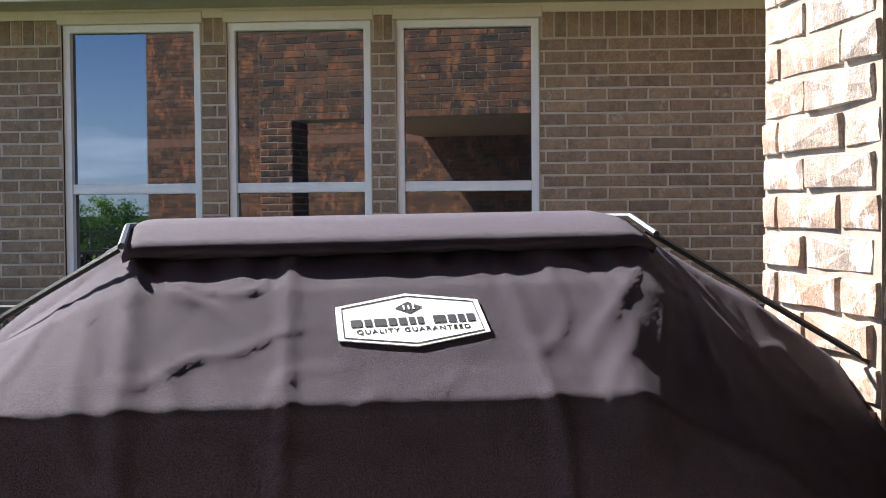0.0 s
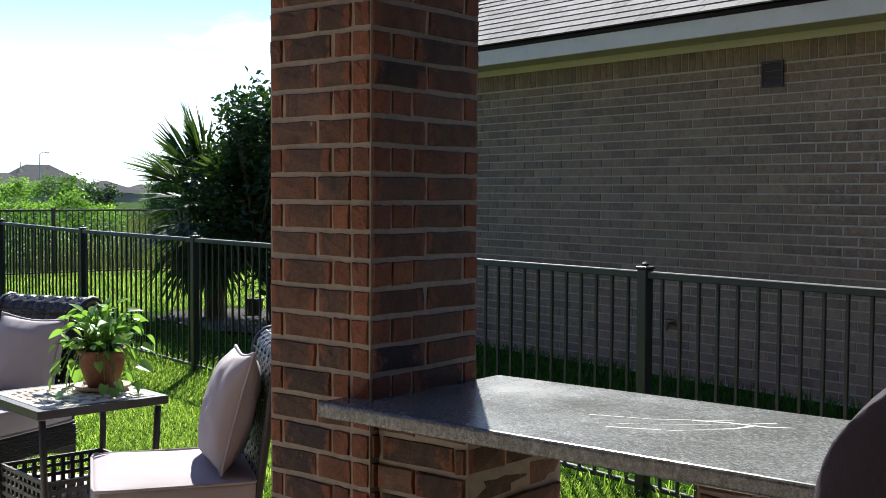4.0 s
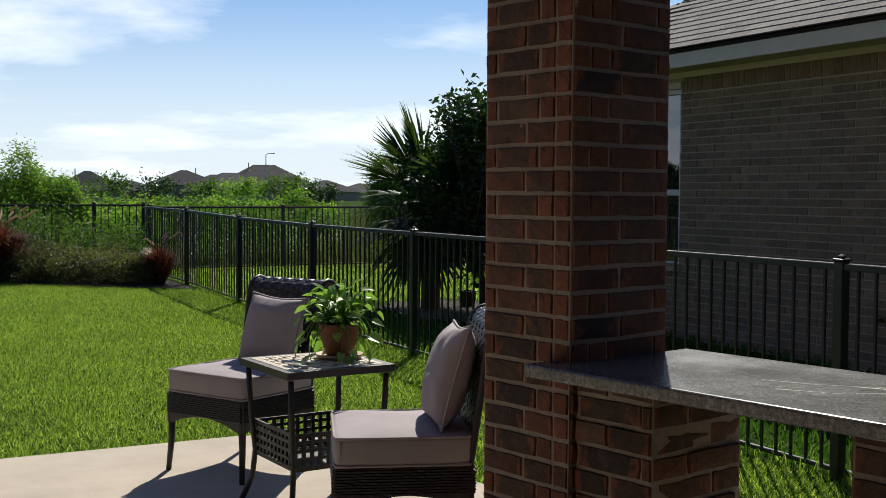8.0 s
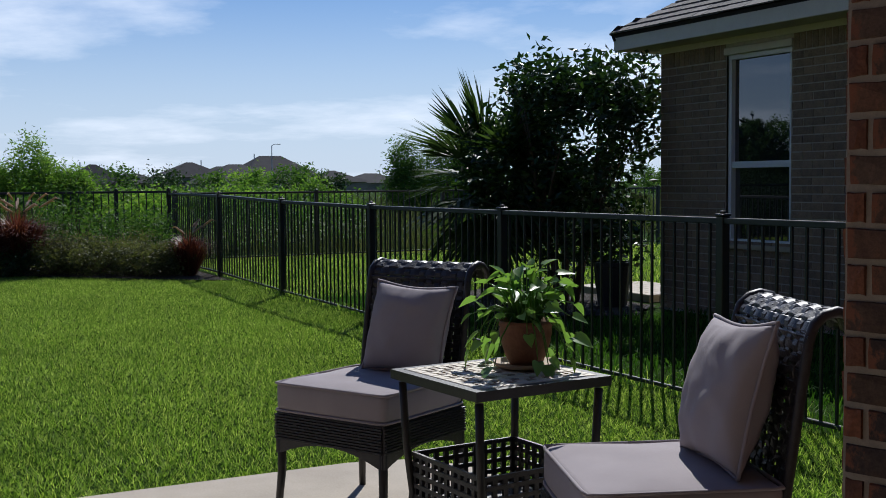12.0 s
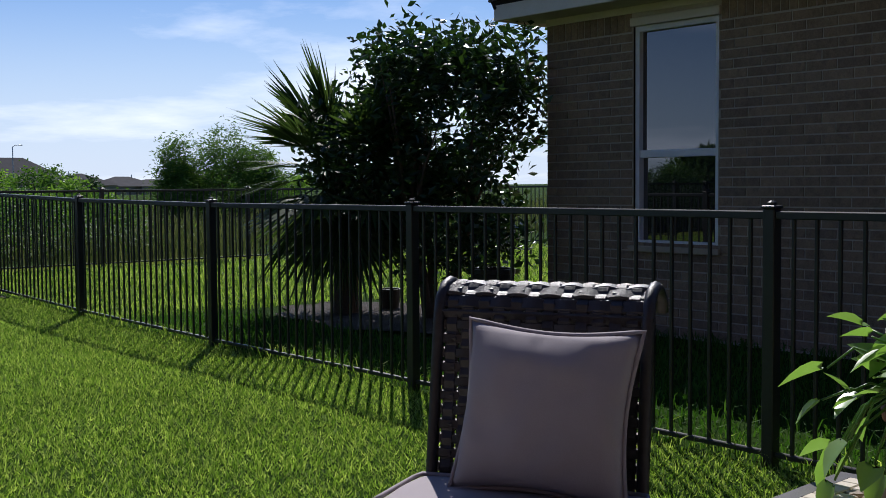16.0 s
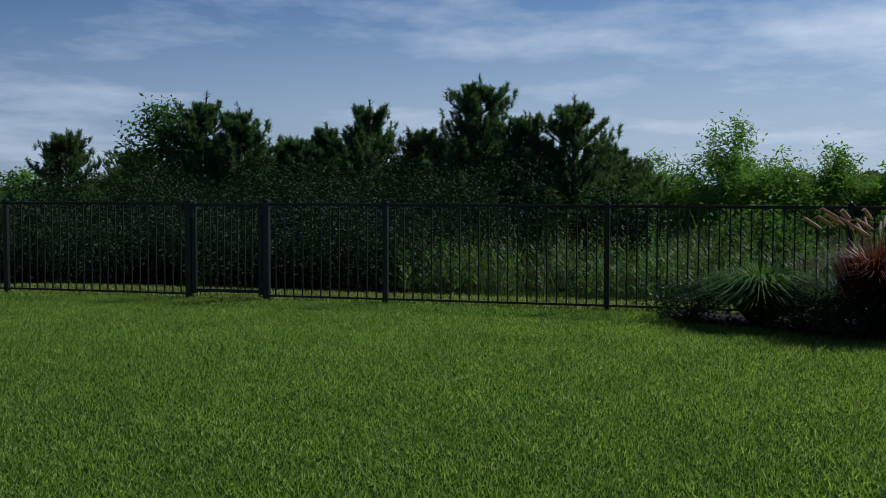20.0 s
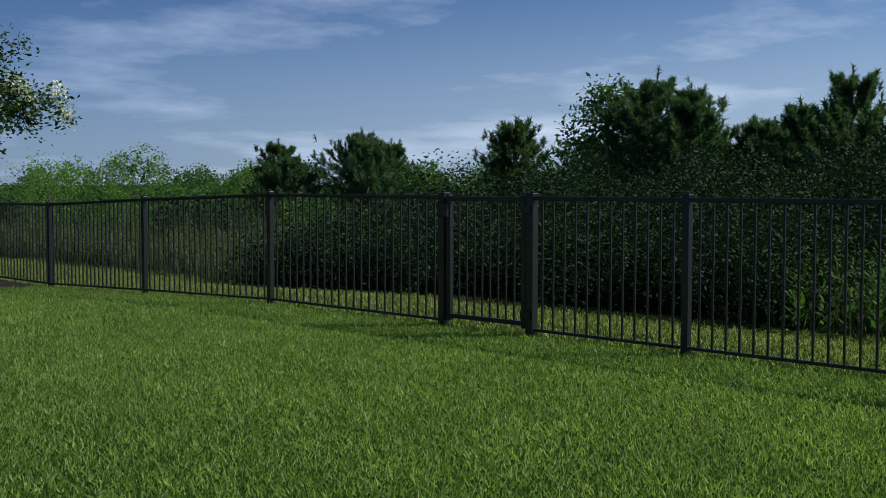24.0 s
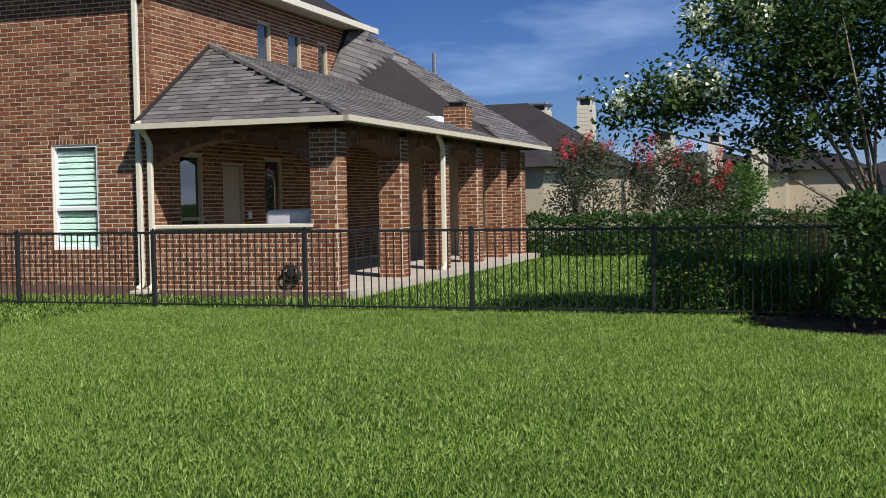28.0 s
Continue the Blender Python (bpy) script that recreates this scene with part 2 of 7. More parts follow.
M_WHITE = plain("white_vinyl", (0.74, 0.75, 0.74), (0.82, 0.82, 0.8), 0.4, 8)
M_SOFFIT = plain("cream_soffit", (0.5, 0.45, 0.34), (0.58, 0.52, 0.4), 0.7, 6)
M_CONC = plain("broom_finished_concrete", (0.36, 0.31, 0.25), (0.5, 0.44, 0.36), 0.9, 3, 0.0, 0.4, 0.004, fine=120)
M_TAN_TRIM = plain("tan_window_trim", (0.36, 0.3, 0.21), (0.42, 0.35, 0.25), 0.6, 8)
M_DARK = plain("unlit_room_and_joint_black", (0.01, 0.01, 0.012), (0.018, 0.018, 0.02), 0.9, 5)
M_VENT = plain("brown_vent_plastic", (0.045, 0.032, 0.03), (0.07, 0.05, 0.046), 0.6, 20)
M_BRASS = plain("old_brass", (0.16, 0.12, 0.07), (0.25, 0.19, 0.1), 0.45, 30, 0.9)
M_BARK = plain("brown_bark", (0.07, 0.05, 0.035), (0.15, 0.11, 0.08), 0.95, 14, 0, 0.7, 0.02, stretch=(1, 1, 0.25))
M_BARK_PALE = plain("smooth_pale_bark", (0.16, 0.12, 0.09), (0.3, 0.23, 0.17), 0.8, 8, 0, 0.3, 0.008, stretch=(1, 1, 0.3))
M_MULCH = plain("dark_bark_mulch", (0.018, 0.012, 0.008), (0.05, 0.032, 0.02), 0.95, 25, 0, 0.9, 0.03)


def shingle_build(nt, b):
    rnd = nt.nodes.new("ShaderNodeNewGeometry").outputs["Random Per Island"]
    base = ramp(nt, rnd, [(0.0, (0.072, 0.066, 0.065)), (0.4, (0.125, 0.115, 0.112)), (0.75, (0.175, 0.162, 0.157)), (1.0, (0.095, 0.087, 0.085))])
    f = noise_node(nt, 160.0, 3.0, 0.7, local=False)
    nt.links.new(mix(nt, 0.6, base, ramp(nt, f.outputs["Fac"], [(0.35, (0.55, 0.55, 0.56)), (0.65, (1.25, 1.22, 1.2))]), "MULTIPLY"), b.inputs["Base Color"])
    b.inputs["Roughness"].default_value = 0.92
    bump(nt, b, f.outputs["Fac"], 0.5, 0.004)
M_SHINGLE = material("grey_asphalt_shingle", shingle_build)


def leaf_material(name, c1, c2, c3, rough=0.45, trans=0.35, spec=0.5, fine=0.0):
    def build(nt, b):
        rnd = nt.nodes.new("ShaderNodeNewGeometry").outputs["Random Per Island"]
        col = ramp(nt, rnd, [(0.0, c1), (0.55, c2), (1.0, c3)])
        big = noise_node(nt, 1.3, 2.0, local=False)
        col = mix(nt, 0.5, col, ramp(nt, big.outputs["Fac"], [(0.3, (0.7, 0.72, 0.7)), (0.7, (1.2, 1.2, 1.1))]), "MULTIPLY")
        if fine:
            mot = noise_node(nt, fine, 3.0, 0.7, local=False)
            col = mix(nt, 0.8, col, ramp(nt, mot.outputs["Fac"], [(0.35, (0.5, 0.55, 0.5)), (0.5, (1.0, 1.0, 1.0)), (0.68, (1.5, 1.42, 1.5))]), "MULTIPLY")
        nt.links.new(col, b.inputs["Base Color"])
        b.inputs["Roughness"].default_value = rough
        b.inputs["Specular IOR Level"].default_value = spec
        tr = nt.nodes.new("ShaderNodeBsdfTranslucent")
        nt.links.new(mix(nt, 1.0, col, (1.5, 1.6, 0.7), "MULTIPLY"), tr.inputs["Color"])
        ms = nt.nodes.new("ShaderNodeMixShader")
        ms.inputs[0].default_value = trans
        out = nt.nodes["Material Output"]
        nt.links.new(b.outputs[0], ms.inputs[1])
        nt.links.new(tr.outputs[0], ms.inputs[2])
        nt.links.new(ms.outputs[0], out.inputs["Surface"])
    return material(name, build)


M_GRASS = leaf_material("lawn_grass", (0.055, 0.12, 0.016), (0.21, 0.335, 0.06), (0.5, 0.59, 0.22), 0.6, 0.4, 0.12, fine=45.0)
M_VERGE = leaf_material("dry_verge_grass", (0.1, 0.13, 0.03), (0.24, 0.29, 0.08), (0.45, 0.47, 0.2), 0.7, 0.35, 0.08, fine=20.0)
# darker copy of the lawn grass, with the side yard's shade in its colour
M_GRASS_SHADE = leaf_material("side_grass_shade_in_colour", (0.03, 0.09, 0.015), (0.05, 0.13, 0.02), (0.08, 0.17, 0.03), 0.7, 0.35, 0.12)
M_PINE = leaf_material("pine_needles", (0.05, 0.1, 0.042), (0.085, 0.155, 0.062), (0.14, 0.22, 0.09), 0.6, 0.3, 0.2)
M_WILLOW = leaf_material("yellow_green_willow_leaves", (0.09, 0.18, 0.035), (0.15, 0.27, 0.055), (0.22, 0.33, 0.08), 0.6, 0.45, 0.2)
M_BUSH = leaf_material("mid_green_leaves", (0.05, 0.11, 0.025), (0.075, 0.16, 0.035), (0.12, 0.2, 0.05), 0.6, 0.35, 0.2)
M_DARKLEAF = leaf_material("dark_glossy_leaves", (0.015, 0.04, 0.012), (0.025, 0.06, 0.018), (0.045, 0.09, 0.025), 0.36, 0.2, 0.4)
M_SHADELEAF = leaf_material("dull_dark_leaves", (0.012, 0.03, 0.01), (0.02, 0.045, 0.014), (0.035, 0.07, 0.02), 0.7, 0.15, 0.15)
M_HEDGE = leaf_material("hedge_leaves", (0.018, 0.045, 0.01), (0.032, 0.072, 0.015), (0.06, 0.11, 0.024), 0.4, 0.2, 0.35)
M_MYRTLE = leaf_material("myrtle_leaves", (0.02, 0.045, 0.012), (0.035, 0.07, 0.018), (0.06, 0.1, 0.026), 0.6, 0.3, 0.15)
M_REDMYRTLE = leaf_material("bronze_green_leaves", (0.04, 0.05, 0.025), (0.06, 0.075, 0.035), (0.09, 0.1, 0.05), 0.45, 0.3)
M_PALM = leaf_material("palm_fronds", (0.03, 0.055, 0.02), (0.05, 0.09, 0.03), (0.08, 0.12, 0.05), 0.5, 0.3, 0.2)
M_WEED = leaf_material("meadow_weeds", (0.05, 0.068, 0.034), (0.08, 0.1, 0.05), (0.15, 0.155, 0.1), 0.85, 0.3, 0.08)
M_WEEDLEAF = leaf_material("weed_leaves", (0.05, 0.075, 0.03), (0.085, 0.115, 0.05), (0.14, 0.165, 0.085), 0.7, 0.35, 0.12)
M_GREYSHRUB = leaf_material("olive_shrub_leaves", (0.06, 0.07, 0.03), (0.1, 0.11, 0.05), (0.15, 0.15, 0.08), 0.6, 0.35)
M_REDGRASS = leaf_material("burgundy_fountain_grass", (0.07, 0.015, 0.02), (0.12, 0.03, 0.03), (0.18, 0.06, 0.05), 0.5, 0.35)
M_PLUME = leaf_material("pink_beige_plume", (0.4, 0.26, 0.2), (0.5, 0.35, 0.28), (0.6, 0.45, 0.36), 0.8, 0.3)
M_WFLOWER = leaf_material("white_blossom", (0.6, 0.62, 0.52), (0.75, 0.75, 0.68), (0.85, 0.85, 0.8), 0.7, 0.3)
M_RFLOWER = leaf_material("red_blossom", (0.5, 0.03, 0.05), (0.65, 0.05, 0.08), (0.75, 0.12, 0.13), 0.6, 0.3)
M_POTHOS = leaf_material("heart_shaped_houseplant_leaves", (0.06, 0.14, 0.025), (0.11, 0.23, 0.04), (0.22, 0.36, 0.11), 0.35, 0.4, 0.5)


def ground_build(nt, b):
    n1 = noise_node(nt, 1.2, 6.0, 0.6, local=False)
    n2 = noise_node(nt, 40.0, 5.0, 0.7, local=False)
    c = mix(nt, 0.5, ramp(nt, n1.outputs["Fac"], [(0.3, (0.018, 0.042, 0.005)), (0.7, (0.03, 0.066, 0.008))]), ramp(nt, n2.outputs["Fac"], [(0.3, (0.008, 0.018, 0.003)), (0.7, (0.04, 0.085, 0.012))]))
    nt.links.new(c, b.inputs["Base Color"])
    b.inputs["Roughness"].default_value = 1.0
    b.inputs["Specular IOR Level"].default_value = 0.03
    bump(nt, b, n2.outputs["Fac"], 0.8, 0.03)
M_GROUND = material("grassy_soil", ground_build)


def granite_build(nt, b):
    n1 = noise_node(nt, 70.0, 3.0, 0.7, stretch=(1, 2.2, 1), local=False)
    n2 = noise_node(nt, 260.0, 2.0, 0.7, local=False)
    n3 = noise_node(nt, 3.0, 4.0, 0.6, local=False)
    c = mix(nt, 0.4, ramp(nt, n1.outputs["Fac"], [(0.38, (0.02, 0.022, 0.022)), (0.52, (0.1, 0.105, 0.1)), (0.7, (0.3, 0.3, 0.28))]), ramp(nt, n2.outputs["Fac"], [(0.35, (0.015, 0.015, 0.018)), (0.65, (0.3, 0.3, 0.28))]))
    nt.links.new(c, b.inputs["Base Color"])
    nt.links.new(ramp(nt, n3.outputs["Fac"], [(0.3, (0.16,) * 3), (0.7, (0.3,) * 3)]), b.inputs["Roughness"])
M_GRANITE = material("speckled_grey_granite", granite_build)


def cover_build(nt, b):
    n1 = noise_node(nt, 700.0, 2.0, 0.7, local=False)
    n2 = noise_node(nt, 5.0, 4.0, 0.6, local=False)
    c = mix(nt, 0.5, ramp(nt, n1.outputs["Fac"], [(0.42, (0.008, 0.0065, 0.008)), (0.58, (0.165, 0.132, 0.172))]), ramp(nt, n2.outputs["Fac"], [(0.3, (0.018, 0.015, 0.018)), (0.7, (0.03, 0.025, 0.03))]))
    nt.links.new(c, b.inputs["Base Color"])
    b.inputs["Roughness"].default_value = 0.85
    b.inputs["Specular IOR Level"].default_value = 0.08
    b.inputs["Sheen Weight"].default_value = 0.04
    b.inputs["Sheen Roughness"].default_value = 0.5
    b.inputs["Sheen Tint"].default_value = (0.9, 0.8, 0.83, 1)
    n4 = noise_node(nt, 16.0, 7.0, 0.62, stretch=(1.0, 0.6, 1.3), local=False)
    n4.inputs["Distortion"].default_value = 0.25
    bump(nt, b, mix(nt, 0.3, n4.outputs["Fac"], n1.outputs["Fac"]), 0.6, 0.008)
M_COVER = material("black_woven_polyester", cover_build)
M_PIPING = plain("black_piping", (0.01, 0.01, 0.011), (0.02, 0.02, 0.022), 0.5, 60)
M_LABEL = plain("white_label", (0.72, 0.73, 0.75), (0.8, 0.8, 0.82), 0.5, 10)
M_INK = plain("black_print", (0.015, 0.015, 0.02), (0.03, 0.03, 0.035), 0.6, 30)
M_WICKER = plain("dark_brown_wicker", (0.012, 0.01, 0.011), (0.035, 0.03, 0.034), 0.42, 60, 0, 0.4, 0.002)
M_CUSHION = plain("taupe_canvas", (0.3, 0.265, 0.28), (0.36, 0.32, 0.335), 0.9, 5, 0, 0.25, 0.002, fine=420)
M_STEEL = plain("bronze_painted_steel", (0.016, 0.014, 0.014), (0.03, 0.027, 0.026), 0.45, 40)
M_TERRA = plain("weathered_terracotta", (0.13, 0.05, 0.025), (0.27, 0.12, 0.06), 0.7, 14, 0, 0.3, 0.004)
M_SAUCER = plain("buff_clay", (0.4, 0.3, 0.2), (0.5, 0.38, 0.26), 0.7, 14)
M_TILE = plain("cream_stone_tile", (0.5, 0.43, 0.33), (0.62, 0.55, 0.44), 0.5, 25)
M_TILE_D = plain("brown_stone_tile", (0.2, 0.15, 0.1), (0.3, 0.23, 0.16), 0.5, 25)
M_CHIM = plain("cream_siding", (0.52, 0.47, 0.36), (0.6, 0.54, 0.43), 0.7, 4)
M_METAL = plain("galvanised_metal", (0.3, 0.31, 0.32), (0.42, 0.43, 0.44), 0.35, 10, 0.8)
M_BLIND = plain("pale_green_blind", (0.42, 0.6, 0.5), (0.5, 0.68, 0.58), 0.55, 6)
M_DOOR = plain("beige_door_paint", (0.38, 0.31, 0.22), (0.44, 0.36, 0.26), 0.5, 6)
M_CEIL = plain("brown_porch_boards", (0.14, 0.1, 0.07), (0.2, 0.145, 0.1), 0.7, 6)
M_GREYCOVER = plain("pale_grey_cover", (0.4, 0.4, 0.42), (0.5, 0.5, 0.52), 0.7, 8)
M_PAVER = plain("pale_wood_boards", (0.42, 0.37, 0.3), (0.56, 0.5, 0.42), 0.8, 6)
M_SLATE = plain("slate_grey_roof", (0.036, 0.037, 0.044), (0.055, 0.056, 0.063), 0.9, 0.8, spec=0.1)
M_FARROOF = plain("brown_grey_roof", (0.03, 0.026, 0.028), (0.045, 0.04, 0.041), 1.0, 0.6, spec=0.05)


def glass_build(nt, b):
    b.inputs["Base Color"].default_value = (0.012, 0.014, 0.016, 1)
    b.inputs["Roughness"].default_value = 0.015
    b.inputs["Specular IOR Level"].default_value = 1.0
    b.inputs["IOR"].default_value = 1.8
    n = noise_node(nt, 1.1, 2.0, local=False)
    bump(nt, b, n.outputs["Fac"], 0.012, 0.02)
M_GLASS = material("dark_window_glass", glass_build)


def clear_build(nt, b):
    b.inputs["Base Color"].default_value = (0.9, 0.95, 0.95, 1)
    b.inputs["Roughness"].default_value = 0.02
    b.inputs["Transmission Weight"].default_value = 1.0
    b.inputs["IOR"].default_value = 1.45
M_CLEAR = material("clear_window_glass", clear_build)
# plain brick tone darkened for patio shade; backs walls, arches and a foundation
M_BRICK_SHADE = plain("brick_face_shade_tone", (0.1, 0.055, 0.04), (0.18, 0.095, 0.065), 0.9, 9)

# ---- building helpers ----
rng = np.random.default_rng(7)


def thing(name, label, category, group="", kind="", loc=(0, 0, 0), m=None):
    ob = new(name)
    ob.empty_display_size = 0.1
    ob.matrix_world = m if m is not None else Matrix.Translation(loc)
    return tagged(ob, label, category, group, kind)


def mesh_of(bm, name):
    me = bpy.data.meshes.new(name)
    bm.to_mesh(me)
    bm.free()
    return me


def part(name, bm, mat, parent=None, label="", smooth=False):
    """One mesh object from a bmesh or a mesh, under a thing or a part."""
    me = mesh_of(bm, name) if isinstance(bm, bmesh.types.BMesh) else bm
    if mat is not None and not me.materials:
        me.materials.append(mat)
    if smooth:
        me.shade_smooth()
    ob = new(name, me)
    if parent is not None:
        ob.parent = parent
    if label:
        ob["label"] = label
    return ob


def np_mesh(name, verts, faces):
    """A mesh from arrays; all faces have the same number of corners."""
    verts, faces = np.asarray(verts, np.float32), np.asarray(faces, np.int32)
    me = bpy.data.meshes.new(name)
    k = faces.shape[1]
    me.vertices.add(len(verts))
    me.vertices.foreach_set("co", verts.ravel())
    me.loops.add(faces.size)
    me.loops.foreach_set("vertex_index", faces.ravel())
    me.polygons.add(len(faces))
    me.polygons.foreach_set("loop_start", np.arange(0, faces.size, k, dtype=np.int32))
    me.update(calc_edges=True)
    me.shade_flat()
    return me


CUBE_V = np.array([[x, y, z] for x in (-.5, .5) for y in (-.5, .5) for z in (-.5, .5)])
CUBE_F = np.array([[0, 1, 3, 2], [4, 6, 7, 5], [0, 4, 5, 1], [2, 3, 7, 6], [0, 2, 6, 4], [1, 5, 7, 3]])


def boxes(name, items):
    """One mesh of axis-aligned boxes, each (x0, x1, y0, y1, z0, z1)."""
    it = np.asarray(items, float).reshape(-1, 6)
    c = (it[:, 0::2] + it[:, 1::2]) / 2
    s = it[:, 1::2] - it[:, 0::2]
    v = c[:, None, :] + CUBE_V[None] * s[:, None, :]
    f = CUBE_F[None] + (np.arange(len(it)) * 8)[:, None, None]
    return np_mesh(name, v.reshape(-1, 3), f.reshape(-1, 4))


def bev_box(x0, x1, y0, y1, z0, z1, r=0.01, seg=2):
    bm = bmesh.new()
    m = Matrix.LocRotScale(((x0 + x1) / 2, (y0 + y1) / 2, (z0 + z1) / 2), None, (x1 - x0, y1 - y0, z1 - z0))
    bmesh.ops.create_cube(bm, size=1, matrix=m)
    if r > 0:
        bmesh.ops.bevel(bm, geom=bm.edges[:], offset=r, segments=seg, affect="EDGES", profile=0.5)
    return bm


def tube(points, radii, sides=8):
    """A bmesh tube along points with its own radius at each one."""
    bm = bmesh.new()
    rings = []
    pts = [Vector(p) for p in points]
    for i, p in enumerate(pts):
        d = (pts[min(i + 1, len(pts) - 1)] - pts[max(i - 1, 0)]).normalized()
        a = d.orthogonal().normalized()
        b = d.cross(a)
        r = radii[i] if isinstance(radii, (list, tuple)) else radii
        rings.append([bm.verts.new(p + (a * math.cos(k * math.tau / sides) + b * math.sin(k * math.tau / sides)) * r) for k in range(sides)])
    for q, w in zip(rings, rings[1:]):
        # keep each ring's turn close to the one before
        best = min(range(sides), key=lambda o: sum((q[k].co - w[(k + o) % sides].co).length for k in range(sides)))
        w[:] = w[best:] + w[:best]
        for k in range(sides):
            bm.faces.new((q[k], q[(k + 1) % sides], w[(k + 1) % sides], w[k]))
    bm.faces.new(rings[0][::-1])
    bm.faces.new(rings[-1])
    return bm


def lathe(profile, sides=24):
    bm = bmesh.new()
    rings = [[bm.verts.new((r * math.cos(k * math.tau / sides), r * math.sin(k * math.tau / sides), z)) for k in range(sides)] for r, z in profile]
    for q, w in zip(rings, rings[1:]):
        for k in range(sides):
            bm.faces.new((q[k], q[(k + 1) % sides], w[(k + 1) % sides], w[k]))
    bm.faces.new(rings[0][::-1])
    bm.faces.new(rings[-1])
    return bm


def ground_z(x, y):
    def s(k):
        k = min(max(k, 0.0), 1.0)
        return k * k * (3 - 2 * k)
    return 0.03 + 0.09 * s((-x - 11) / 6) * s((y + 15) / 5) - 0.09 * s((-y - 9) / 7.5) - 0.2 * s((-x - 18.6) / 3.2)


def ground_np(x, y):
    s = lambda k: np.clip(k, 0, 1) ** 2 * (3 - 2 * np.clip(k, 0, 1))
    return 0.03 + 0.09 * s((-x - 11) / 6) * s((y + 15) / 5) - 0.09 * s((-y - 9) / 7.5) - 0.2 * s((-x - 18.6) / 3.2)


# ---- brick walls ----
COURSE, BRICK_L = 0.0762, 0.2545
brick_meshes = {}


def unit_brick(mat, kind=0):
    """A brick of unit length and height with worn, uneven edges, its face towards -y; kind picks one of several."""
    kind = kind % 6
    if (mat.name, kind) not in brick_meshes:
        bm = bmesh.new()
        g = random.Random(3 + kind)
        front = [(-.5, -.5), (-.2, -.5), (.15, -.5), (.5, -.5), (.5, 0), (.5, .5), (.2, .5), (-.15, .5), (-.5, .5), (-.5, 0)]
        wear = 2.0 if "tumbled" in mat.name or "red_brown" in mat.name or "fired" in mat.name else 1.0
        rim = [(x + g.uniform(-.007, .003) * wear * (1 if x > 0 else -1), z * (1 + g.uniform(-.05, .012) * wear)) for x, z in front]
        a = [bm.verts.new((x * 0.975, -0.006 + g.uniform(-.0012, .0012) * wear, z * 0.93)) for x, z in rim]
        b = [bm.verts.new((x, -0.001, z)) for x, z in rim]
        c = [bm.verts.new((x, 0.03, z)) for x, z in rim]
        mid = bm.verts.new((g.uniform(-.2, .2), -0.0075 - 0.001 * wear, g.uniform(-.15, .15)))
        n = len(rim)
        for k in range(n):
            bm.faces.new((a[k], a[(k + 1) % n], mid))
        for q, w in ((a, b), (b, c)):
            for k in range(n):
                bm.faces.new((q[k], w[k], w[(k + 1) % n], q[(k + 1) % n]))
        bmesh.ops.recalc_face_normals(bm, faces=bm.faces[:])
        me = mesh_of(bm, "brick")
        me.materials.append(mat)
        brick_meshes[mat.name, kind] = me
    return brick_meshes[mat.name, kind]


def brick_layout(length, z0, z1, openings, phase=0.0, soldier=None, joint=0.0105):
    """Bricks (a, z, width, height) of a running bond, left out in the openings (a0, a1, z0, z1)."""
    out = []
    rows = int(round((z1 - z0) / COURSE))
    for r in range(rows):
        zc = z0 + (r + 0.5) * COURSE
        spans = [(0.0, length)]
        for a0, a1, b0, b1 in openings:
            if b0 < zc < b1:
                nxt = []
                for s0, s1 in spans:
                    if a1 <= s0 or a0 >= s1:
                        nxt.append((s0, s1))
                    else:
                        if a0 > s0:
                            nxt.append((s0, a0))
                        if a1 < s1:
                            nxt.append((a1, s1))
                spans = nxt
        off = (phase + (0.5 if r % 2 else 0.0)) * BRICK_L + random.uniform(-.012, .012)
        for s0, s1 in spans:
            k = math.floor((s0 - off) / BRICK_L)
            while off + k * BRICK_L < s1:
                a0, a1 = max(s0, off + k * BRICK_L), min(s1, off + (k + 1) * BRICK_L)
                if a1 - a0 > 0.03:
                    out.append(((a0 + a1) / 2, zc, a1 - a0 - joint, COURSE - joint))
                k += 1
    if soldier:
        for a0, a1, zb, zt in soldier:
            n = max(1, round((a1 - a0) / COURSE))
            w = (a1 - a0) / n
            out += [(a0 + (i + 0.5) * w, (zb + zt) / 2, w - joint, zt - zb - joint) for i in range(n)]
    return out


def lay_bricks(parent, m, bricks, mat, mat_j, near=None, most=300, rough=1.0, short=None):
    """Lays bricks in the frame m (x along the wall, -y outwards). Those for which near(a, z) holds are pieces of their own."""
    singles, rest = [], []
    for b in bricks:
        (singles if near and len(singles) < most and near(b[0], b[1]) else rest).append(b)
    for k, (a, z, w, h) in enumerate(singles):
        ob = new("brick", unit_brick(short if short and w < 0.09 else mat, random.randrange(6)))
        ob.parent = parent
        ob.matrix_local = m @ Matrix.LocRotScale((a, random.uniform(-.0015, .0015) * rough, z), Euler((random.uniform(-.008, .008) * rough, random.uniform(-.008, .008), random.uniform(-.006, .006) * rough)), (w, 1, h))
    if rest:
        r = np.array(rest)
        n = len(r)
        jit = rng.uniform(-.0015, .0015, n)
        box = np.stack([r[:, 0] - r[:, 2] / 2, r[:, 0] + r[:, 2] / 2, -0.006 + jit, np.full(n, 0.03), r[:, 1] - r[:, 3] / 2, r[:, 1] + r[:, 3] / 2], 1)
        ob = part("bricks", boxes("bricks", box), mat_j, parent)
        ob.matrix_local = m
        tagged(ob, kind="stuff")


